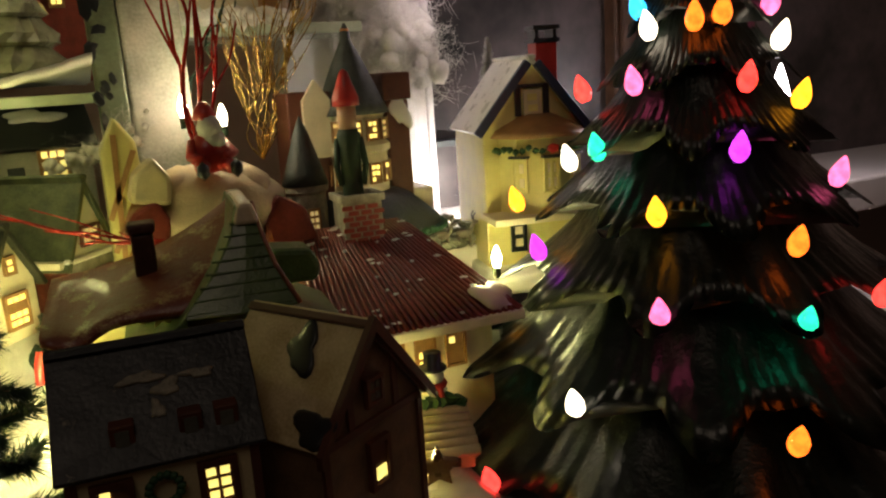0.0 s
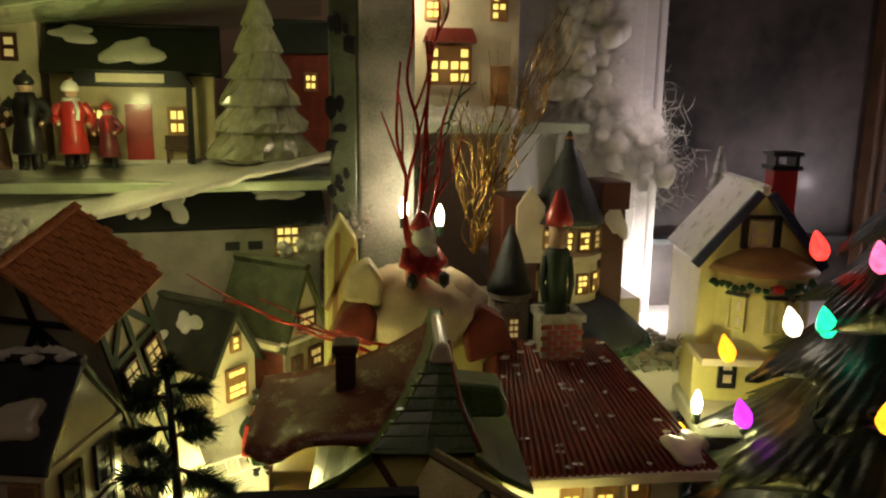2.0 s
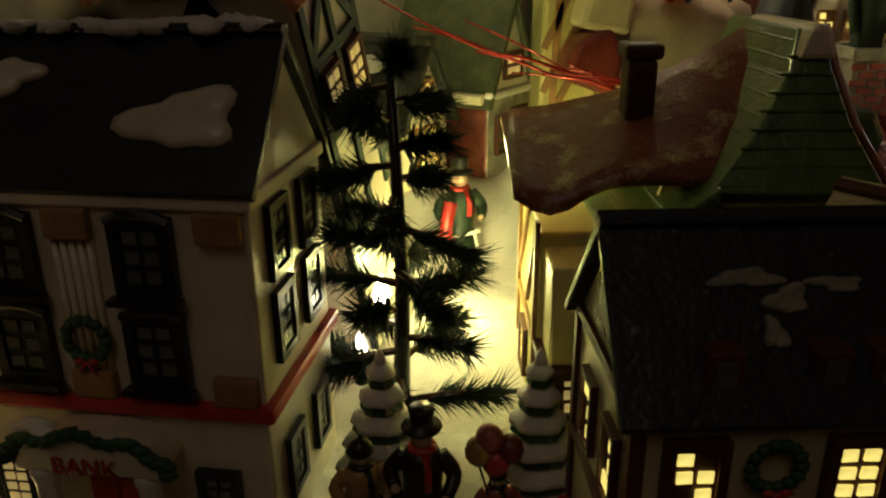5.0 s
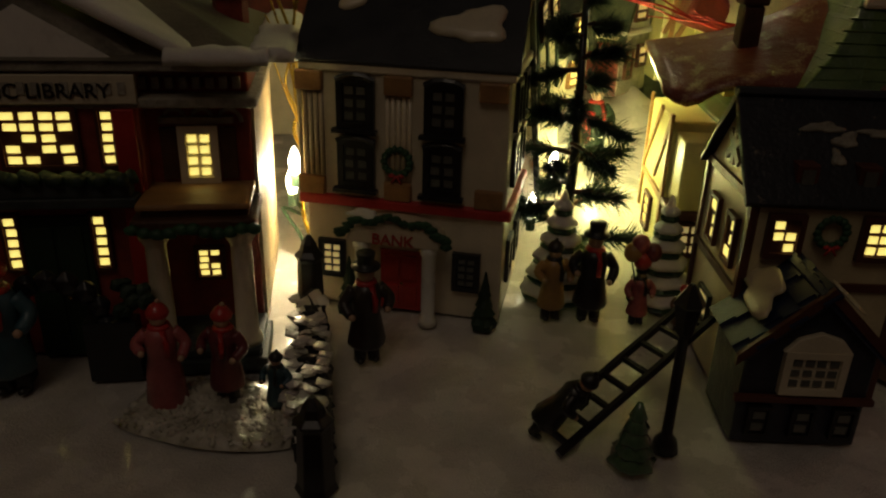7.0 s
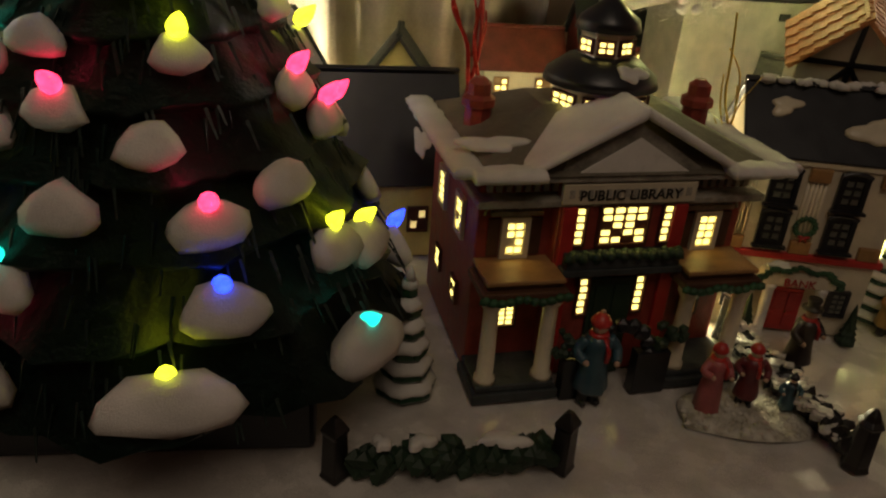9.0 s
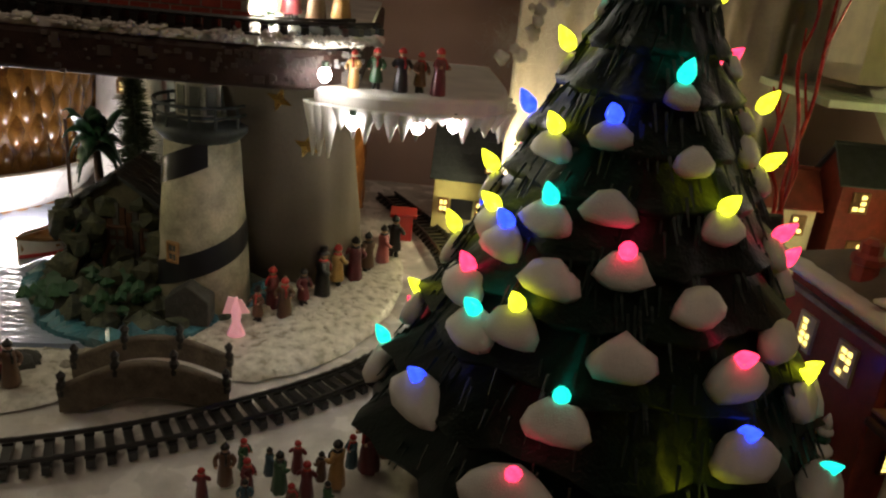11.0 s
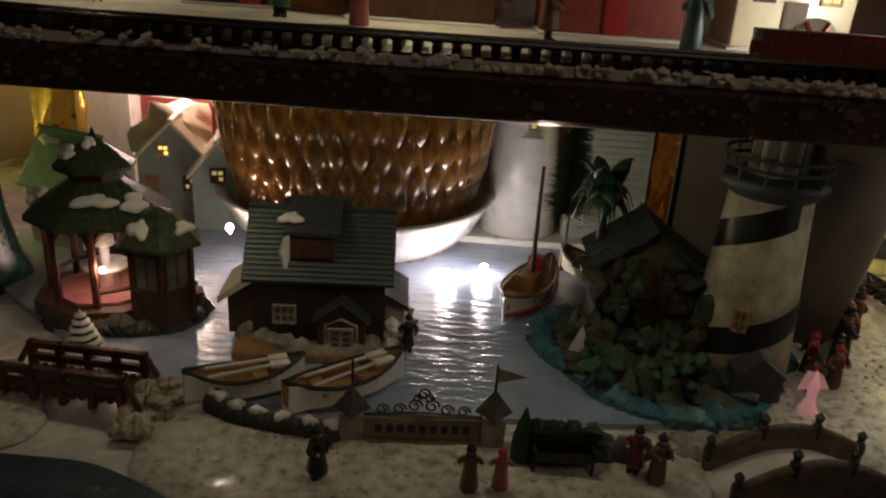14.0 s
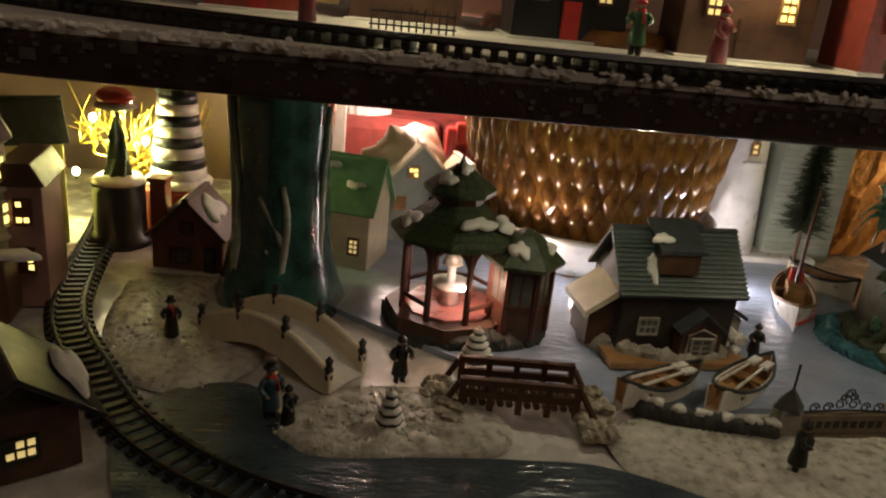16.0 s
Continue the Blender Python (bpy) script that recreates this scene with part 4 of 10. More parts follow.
def bank():
    w, d, h, rise = 0.092, 0.062, 0.116, 0.034
    ob = house("bank", "cream bank building with black snowy roof and red band", pose(0.0806, 0.0290, 0, 0, 0, -14), w, d, h, CREAM, BLACK, rise, "x", 0.003)
    part("band", boxes(((-w / 2 - 0.003, -0.003, 0.0505), (w / 2 + 0.003, d + 0.002, 0.0555))), RED, ob, "red painted band", bevel=0.0012)
    part("cornice", boxes(((-w / 2 - 0.0015, -0.0015, h - 0.005), (w / 2 + 0.0015, d + 0.001, h - 0.0005))), CREAM, ob, bevel=0.0008)
    for u in (-0.0425, -0.0025, 0.0385):
        for z in (h - 0.009, 0.060):
            part("capital", box(bmesh.new(), (u - 0.0062, -0.0032, z - 0.0045), (u + 0.0062, 0.0005, z + 0.004)), OAK, ob, "brown corbel", bevel=0.0008)
    for u in (-0.0425, -0.0025):
        bm = bmesh.new()
        for k in range(5):
            tube(bm, [(u - 0.005 + 0.0025 * k, -0.0005, 0.063), (u - 0.005 + 0.0025 * k, -0.0005, h - 0.013)], 0.0011, seg=6)
        part("fluted_pilaster", bm, CREAM, ob, smooth=True)
    for u in (-0.0215, 0.0175):
        for z in (0.0982, 0.0712):
            bw = window(ob, pose(u, -0.001, z), 0.0112, 0.0165, 2, 3, DARKPANE, BLACK, 0.0029, seed=int(z * 900), label="black framed window")
            part("hood", tube(bmesh.new(), [(-0.0085, -0.0015, 0.0100), (-0.0045, -0.0018, 0.0118), (0, -0.002, 0.0123), (0.0045, -0.0018, 0.0118), (0.0085, -0.0015, 0.0100)], 0.0014, seg=6), BLACK, bw)
            part("sill", box(bmesh.new(), (-0.0100, -0.0048, -0.0128), (0.0100, -0.0008, -0.0110)), BLACK, bw)
    wreath(ob, pose(-0.0025, -0.001, 0.0735), 0.0058)
    # portico
    for s in (-1, 1):
        part("column", lathe(bmesh.new(), [(0.0042, 0), (0.0042, 0.003), (0.0032, 0.004), (0.0032, 0.034), (0.0040, 0.036), (0.0040, 0.039)], 14, (s * 0.0155 - 0.001, -0.011, 0)), WHITE, ob, smooth=True)
    poly = [(-0.022, 0.039), (0.020, 0.039)] + [(-0.001 + 0.021 * math.cos(math.pi * k / 10), 0.041 + 0.0085 * math.sin(math.pi * k / 10)) for k in range(11)]
    part("portico", prism(bmesh.new(), poly, -0.015, 0.001), CREAM, ob, bevel=0.0006)
    letter = bpy.data.curves.new("lettering", "FONT")
    letter.body, letter.size, letter.align_x, letter.extrude = "BANK", 0.0072, "CENTER", 0.0004
    lt = new("lettering", letter)
    lt.parent, lt.matrix_basis = ob, pose(-0.001, -0.0156, 0.0395, 90)
    letter.materials.append(RED)
    bm = bmesh.new()
    for k in range(22):
        t = k / 21
        ball(bm, (-0.001 + 0.024 * math.cos(math.pi * t), -0.0155, 0.0415 + 0.0100 * math.sin(math.pi * t) + 0.0012 * math.sin(k * 1.3)), (0.0030, 0.0022, 0.0022), 1, 0.5)
    scatter("garland_clump", bm, GARLAND, ob)
    snow_patch(ob, pose(-0.014, -0.013, 0.0515, 50), 0.014, 0.006, 12, 0.0018)
    door = part("door", boxes(((-0.0105, -0.0016, 0.001), (0.0090, 0.0005, 0.031)), ((-0.0085, -0.0028, 0.004), (-0.0015, -0.001, 0.014)), ((0.0, -0.0028, 0.004), (0.0070, -0.001, 0.014)),
                              ((-0.0085, -0.0028, 0.017), (-0.0015, -0.001, 0.029)), ((0.0, -0.0028, 0.017), (0.0070, -0.001, 0.029))), RED, ob, "red panelled double door", bevel=0.0003)
    part("door_handle", ball(bmesh.new(), (0.0, -0.0032, 0.0155), (0.0009, 0.0009, 0.0009), 1), GILT, door)
    for u in (-0.034, 0.030):
        window(ob, pose(u, -0.001, 0.024), 0.0085, 0.0145, 2, 4, LITDIM if u < 0 else DARKPANE, BLACK, 0.0022, seed=1, label="black framed window")
    for u in (0.018, 0.044):
        for z in (0.0985, 0.0735):
            window(ob, face("r", u, z, w, d), 0.0100, 0.0165, 2, 3, DARKPANE, BLACK, 0.0026, seed=2)
        window(ob, face("r", u, 0.026, w, d), 0.0090, 0.016, 2, 3, DARKPANE, BLACK, 0.0026, seed=2)
    snow_patch(ob, slope_at(w, d, h, rise, 0.027, 0.36), 0.026, 0.020, 21, 0.0020, CREAM)
    snow_patch(ob, slope_at(w, d, h, rise, -0.026, 0.62), 0.017, 0.012, 22, 0.0018, CREAM)
    bm = bmesh.new()
    for k in range(26):
        rng = random.Random(k)
        ball(bm, (-0.040 + 0.080 * k / 25 if k % 3 else rng.uniform(-.02, .03), d / 2 + rng.uniform(-.004, .006), h + rise + 0.003), (0.0050, 0.0050, 0.0026), 1, 0.7)
    part("ridge_snow", bm, COTTON, ob, smooth=True)
    for u in (-0.024, 0.040):
        bm = lathe(bmesh.new(), [(0.0055, 0.0)] + [p for j in range(5) for p in ((0.0060 - 0.0010 * j, 0.003 + 0.0042 * j), (0.0032 - 0.0005 * j, 0.0070 + 0.0042 * j))] + [(0.0004, 0.028)], 14, (u, -0.007, 0), wob=lambda a, z: 1 + 0.14 * math.sin(5 * a + 300 * z))
        part("potted_shrub", bm, PINE, ob)
    return ob


bank()


def timbers(parent, m, bars, material=TIMBER, t=0.0013, wdt=0.0016):
    """Dark half-timber strips on a wall: bars from (u, z) to (u, z)."""
    for (u0, z0), (u1, z1) in bars:
        ln, ang = math.hypot(u1 - u0, z1 - z0), math.degrees(math.atan2(z1 - z0, u1 - u0))
        ob = part("timber", box(bmesh.new(), (0, -t, -wdt), (ln, 0.0003, wdt)), material, parent)
        ob.matrix_basis = m @ pose(u0, 0, z0, 0, -ang, 0)


def tudor():
    w, d, h, rise = 0.060, 0.054, 0.084, 0.030
    ob = house("tudor_house", "buff tudor house with red timbers, black roof and lit windows", pose(0.2370, -0.0430, 0, 0, 0, -4), w, d, h, BUFF, DRYBRUSH, rise, "x", 0.004)
    # wing plaster is a dark brown that holds the gable's shade
    wing = part("gable_wing", prism(bmesh.new(), [(-0.031, 0), (0.031, 0), (0.031, 0.074), (0.0, 0.110), (-0.031, 0.074)], -0.026, 0.034), mat("shaded_plaster", (0.20, 0.12, 0.07), 0.5, 0.4, 600, 80, 0.4), ob, "timbered gable wing, plaster darkened as in shade", bevel=0.001)
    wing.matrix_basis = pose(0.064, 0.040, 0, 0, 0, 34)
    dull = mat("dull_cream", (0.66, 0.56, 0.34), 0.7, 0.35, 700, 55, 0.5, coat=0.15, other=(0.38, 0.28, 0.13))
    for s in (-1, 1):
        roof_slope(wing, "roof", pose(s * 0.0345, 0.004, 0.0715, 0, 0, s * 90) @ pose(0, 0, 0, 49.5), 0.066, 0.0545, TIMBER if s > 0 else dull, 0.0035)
        part("bargeboard", prism(bmesh.new(), [(s * 0.036, 0.066), (s * 0.036, 0.0715), (0, 0.1145), (0, 0.108)], -0.0315, -0.0285), TIMBER, wing)
    slope = pose(-0.0345, 0.004, 0.0718, 0, 0, -90) @ pose(0, 0, 0, 49.5)
    snow_patch(wing, slope @ pose(0.006, 0.037, 0.0004), 0.015, 0.020, 33, 0.0008, BLACK)
    snow_patch(wing, slope @ pose(-0.022, 0.006, 0.0004), 0.026, 0.012, 34, 0.0008, BLACK)
    snow_patch(wing, slope @ pose(0.026, 0.008, 0.0004), 0.016, 0.016, 36, 0.0008, BLACK)
    window(wing, pose(0.0, -0.0268, 0.083), 0.0070, 0.0090, 2, 2, DARKPANE, TIMBER, 0.0016, seed=3)
    window(wing, pose(0.0, -0.0268, 0.052), 0.0085, 0.0170, 1, 2, LIT, TIMBER, 0.0022, skip=0.4, seed=6)
    timbers(wing, pose(0, -0.026, 0), (((-0.030, 0.070), (0.030, 0.070)), ((-0.0295, 0.002), (-0.0295, 0.070)), ((0.0295, 0.002), (0.0295, 0.070)), ((-0.014, 0.072), (-0.014, 0.092)), ((0.014, 0.072), (0.014, 0.092))))
    for u in (-0.012, 0.010, 0.022):
        dm = part("dormer", box(bmesh.new(), (u - 0.004, 0.002, h + 0.003), (u + 0.004, 0.012, h + 0.012)), TIMBER, ob, bevel=0.0006)
        shared("pane", pane_mesh(0.0045, 0.0055, DARKPANE), dm, pose(u, 0.0018, h + 0.0075))
    for u in (-0.0175, 0.0165):
        window(ob, pose(u, -0.001, 0.070), 0.0092, 0.0130, 2, 3, LIT, TIMBER, 0.0022, skip=0.25, seed=int(u * 500) + 9)
    wreath(ob, pose(-0.001, -0.0015, 0.0725), 0.0052)
    for u in (0.014, 0.036):
        window(ob, face("l", u, 0.062, w, d), 0.0080, 0.0170, 2, 3, LIT, TIMBER, 0.0018, skip=0.25, seed=int(u * 900))
    window(ob, face("l", 0.030, 0.026, w, d), 0.012, 0.010, 3, 2, LITDIM, DARK, 0.0014, seed=5)
    L = face("l", 0, 0, w, d)
    timbers(ob, L, (((-0.0, 0.002), (0.0, 0.083)), ((-0.054, 0.002), (-0.054, 0.083)), ((-0.054, 0.046), (0.0, 0.046)), ((-0.054, 0.083), (0.0, 0.083)), ((-0.027, 0.088), (-0.027, 0.108)), ((-0.034, 0.090), (-0.020, 0.100)), ((-0.020, 0.090), (-0.034, 0.100))))
    timbers(ob, pose(0, 0, 0), (((-0.030, 0.083), (0.030, 0.083)), ((-0.0295, 0.002), (-0.0295, 0.083)), ((-0.030, 0.050), (0.030, 0.050)), ((0.0295, 0.002), (0.0295, 0.083))))
    # wide porch gable under its own navy roof
    part("porch", prism(bmesh.new(), [(-0.034, 0.0), (0.011, 0.0), (0.011, 0.040), (-0.0115, 0.061), (-0.034, 0.040)], -0.030, 0.001), mat("dark_blue_boards", (0.030, 0.033, 0.045), 0.45, 0.5, 700, 90, 0.5, coat=0.2), ob, "dark boarded porch", bevel=0.0008)
    for s in (-1, 1):
        roof_slope(ob, "porch_roof", pose(-0.0115 + s * 0.0265, -0.0155, 0.0375, 0, 0, s * 90) @ pose(0, 0, 0, 43), 0.036, 0.0385, NAVY, 0.003, 6, 7)
        part("porch_bargeboard", prism(bmesh.new(), [(-0.0115 + s * 0.0275, 0.0345), (-0.0115 + s * 0.0275, 0.0385), (-0.0115, 0.0650), (-0.0115, 0.0605)], -0.0345, -0.0325), TIMBER, ob)
    snow_patch(ob, pose(-0.0260, -0.012, 0.0540, 0, 0, -90) @ pose(0, 0, 0, 43), 0.026, 0.016, 12, 0.0007, BUFF)
    snow_patch(ob, pose(0.0010, -0.020, 0.0555, 0, 0, 90) @ pose(0, 0, 0, 43), 0.016, 0.010, 43, 0.0007, BUFF)
    window(ob, pose(-0.0105, -0.0308, 0.031), 0.0170, 0.0120, 4, 3, DARKPANE, CREAM, 0.0026, seed=4)
    part("arch", prism(bmesh.new(), [(-0.0225, 0.039), (0.0015, 0.039), (-0.003, 0.0445), (-0.0105, 0.0470), (-0.018, 0.0445)], -0.0325, -0.030), CREAM, ob, bevel=0.0006)
    part("string_course", boxes(((-0.036, -0.0325, 0.0185), (0.013, -0.0300, 0.0210))), TIMBER, ob, bevel=0.0004)
    for u in (-0.026, -0.0105, 0.004):
        window(ob, pose(u, -0.0308, 0.0105), 0.0060, 0.0100, 1, 2, DARKPANE, DARK, 0.0012, seed=7)
    # ragged snow left on the main roof
    for u, t, a, b, k in ((-0.004, 0.62, 0.013, 0.005, 3), (0.004, 0.50, 0.008, 0.007, 14), (0.015, 0.58, 0.010, 0.004, 25), (0.000, 0.32, 0.004, 0.008, 47)):
        snow_patch(ob, slope_at(w, d, h, rise, u, t), a, b, k, 0.0010, mat("worn_snow", (0.34, 0.32, 0.25), 0.6, 0.5, 900, 140, 0.6))
    return ob


tudor()


# ---- houses behind the street, on the window side ----
def green_gable():
    """The tall house with the flared green roof and a rust side wing."""
    ob = thing("storybook_house", "yellow storybook house with flared mossy green roof", "model house", pose(0.288, 0.088, 0.0, 0, 0, -6))
    part("wall", prism(bmesh.new(), [(-0.044, 0), (0.040, 0), (0.040, 0.076), (0.022, 0.099), (-0.022, 0.099), (-0.044, 0.082)], -0.044, 0.034), YELLOW, ob, bevel=0.001)
    # steep hipped front, then flared eaves to both sides
    bm = bmesh.new()
    levels = [(0.004, 0.012, -0.024, 0.149), (0.000, 0.014, -0.031, 0.136), (-0.010, 0.018, -0.040, 0.121), (-0.027, 0.026, -0.051, 0.104)]
    rings = [[bm.verts.new(q) for q in ((l, y, z), ((l + r) / 2, y - 0.001, z - 0.0005), (r, y, z), (r, 0.036, z), (l, 0.036, z))] for l, r, y, z in levels]
    for lo, hi in zip(rings[1:], rings):
        for i in range(5):
            bm.faces.new((lo[i], lo[(i + 1) % 5], hi[(i + 1) % 5], hi[i]))
    bm.faces.new(rings[0]), bm.faces.new(rings[-1][::-1])
    part("roof", bm, LEAFROOF, ob, "steep mossy green hipped roof", bevel=0.001)
    flare = [(-0.024, 0.1065), (-0.038, 0.0955), (-0.054, 0.087), (-0.054, 0.084), (-0.038, 0.0915), (-0.024, 0.1015)]
    part("eave", prism(bmesh.new(), flare, -0.053, 0.037), LEAFROOF, ob, bevel=0.001)
    part("eave", prism(bmesh.new(), [(-x * 0.96, z - 0.003) for x, z in flare][::-1], -0.050, 0.037), LEAFROOF, ob, bevel=0.001)
    # overlapping courses of the left slope and the front
    for k in range(11):
        t = (k + 0.5) / 11
        z0 = 0.148 - 0.060 * t
        l0 = float(np.interp(z0, [0.087, 0.0955, 0.104, 0.121, 0.136, 0.149], [-0.054, -0.038, -0.027, -0.010, 0.000, 0.004]))
        y0 = -0.024 - 0.028 * t
        bm = box(bmesh.new(), (l0 - 0.0002, y0 + 0.0002, z0 - 0.0010), (l0 + 0.0022, 0.034, z0 + 0.0004))
        part("shingle_course", bm, LEAFROOF, ob, bevel=0.0005)
    for k in range(9):
        t = (k + 0.6) / 9
        l, r, y, z = [p + (q - p) * t for p, q in zip(levels[0], levels[-1])]
        part("shingle_course", box(bmesh.new(), (l + 0.002, y - 0.0004, z - 0.0006), (r - 0.002, y + 0.003, z + 0.0003)), LEAFROOF, ob, bevel=0.0004)
    part("verge", tube(bmesh.new(), [(r, y - 0.001, z + 0.001) for l, r, y, z in levels], 0.0010, 0.0012, 6), TAN, ob, "worn pale verge", smooth=True)
    part("ridge_cap", prism(bmesh.new(), [(0.002, 0.140), (0.0145, 0.140), (0.0115, 0.1505), (0.0055, 0.1505)], -0.0315, 0.020), CREAM, ob, "cream cap along the ridge", bevel=0.002)
    timbers(ob, pose(0, -0.044, 0), (((-0.022, 0.098), (-0.006, 0.070)), ((-0.030, 0.070), (0.036, 0.070)), ((0.014, 0.070), (0.014, 0.098))))
    for zz in (0.101,):
        dm = part("dormer", prism(bmesh.new(), [(-0.046, zz - 0.008), (-0.020, zz - 0.008), (-0.020, zz + 0.012), (-0.046, zz + 0.003)], -0.006, 0.012), YELLOW, ob, bevel=0.0008)
        part("dormer_roof", prism(bmesh.new(), [(-0.048, zz + 0.004), (-0.012, zz + 0.016), (-0.012, zz + 0.0195), (-0.048, zz + 0.0075)], -0.009, 0.016), LEAFROOF, dm, bevel=0.0008)
    part("side_dormer", prism(bmesh.new(), [(0.016, 0.104), (0.042, 0.104), (0.044, 0.112), (0.040, 0.121), (0.012, 0.124)], -0.014, 0.010), LEAFROOF, ob, bevel=0.003)
    # rust wing
    wing = part("wing", boxes(((-0.074, -0.030, 0), (-0.030, 0.026, 0.085))), YELLOW, ob, bevel=0.001)
    # sagging slope: the front edge hangs lower than the ridge behind
    bm = bmesh.new()
    xs = [-0.084 + 0.092 * i / 16 for i in range(17)]
    rows = []
    for j in range(9):
        v = j / 8
        row = []
        for x in xs:
            u = (x + 0.084) / 0.092
            back = 0.1165 + 0.010 * u + 0.0235 * u ** 2.6
            front = 0.1085 - 0.010 * math.exp(-((u - 0.12) / 0.14) ** 2) - 0.002 * u
            z = front + (back - front) * (v ** 0.8)
            row.append((x, -0.042 + 0.060 * v, z + 0.0007 * noise.noise(Vector((x * 220, v * 13, 1)))))
        rows.append(row)
    top = [[bm.verts.new(p) for p in row] for row in rows]
    low = [[bm.verts.new((p[0], p[1], p[2] - 0.0035)) for p in row] for row in rows]
    for j in range(8):
        for i in range(16):
            bm.faces.new((top[j][i], top[j][i + 1], top[j + 1][i + 1], top[j + 1][i]))
            bm.faces.new((low[j][i], low[j + 1][i], low[j + 1][i + 1], low[j][i + 1]))
    for i in range(16):
        bm.faces.new((top[0][i + 1], top[0][i], low[0][i], low[0][i + 1]))
        bm.faces.new((top[8][i], top[8][i + 1], low[8][i + 1], low[8][i]))
    for j in range(8):
        bm.faces.new((top[j][0], top[j + 1][0], low[j + 1][0], low[j][0]))
        bm.faces.new((top[j + 1][16], top[j][16], low[j][16], low[j + 1][16]))
    part("wing_roof", bm, SNOWTAN, ob, "sagging rust roof dusted with snow", smooth=True)
    part("bay", prism(bmesh.new(), [(-0.072, 0.046), (-0.044, 0.046), (-0.044, 0.080), (-0.072, 0.080)], -0.050, -0.028), YELLOW, ob, "lit yellow bay", bevel=0.001)
    part("bay_shelf", box(bmesh.new(), (-0.075, -0.053, 0.042), (-0.041, -0.028, 0.046)), TIMBER, ob, bevel=0.0006)
    timbers(ob, face("l", 0, 0, 0.148, 0), (((-0.024, 0.002), (-0.024, 0.088)), ((0.028, 0.002), (0.028, 0.088)), ((-0.024, 0.045), (0.028, 0.045)), ((-0.024, 0.05), (0.004, 0.086)), ((0.004, 0.05), (0.028, 0.086))), OAK)
    window(ob, pose(-0.058, -0.0305, 0.024), 0.012, 0.016, 2, 3, LITDIM, TIMBER, 0.002, seed=8)
    window(ob, pose(0.006, -0.0248, 0.046), 0.014, 0.014, 2, 2, LITDIM, TIMBER, 0.002, seed=9)
    window(ob, face("l", 0.0, 0.028, 0.148, 0), 0.012, 0.016, 2, 3, LITDIM, TIMBER, 0.002, seed=10)
    part("chimney", boxes(((-0.044, -0.010, 0.098), (-0.034, 0.002, 0.138)), ((-0.0455, -0.0115, 0.138), (-0.0325, 0.0035, 0.143))), mat("burnt_clay", (0.09, 0.03, 0.018), 0.5, 0.5, 700, 120, 0.6), ob, "dark burnt clay chimney", bevel=0.0015)
    star = bmesh.new()
    prism(star, [((0.007 if i % 2 == 0 else 0.003) * math.sin(math.pi * i / 5), (0.007 if i % 2 == 0 else 0.003) * math.cos(math.pi * i / 5)) for i in range(10)], -0.001, 0.001)
    st = part("star", star, YELLOW, ob, "yellow star ornament")
    st.matrix_basis = pose(-0.034, -0.036, 0.105)
    return ob


green_gable()


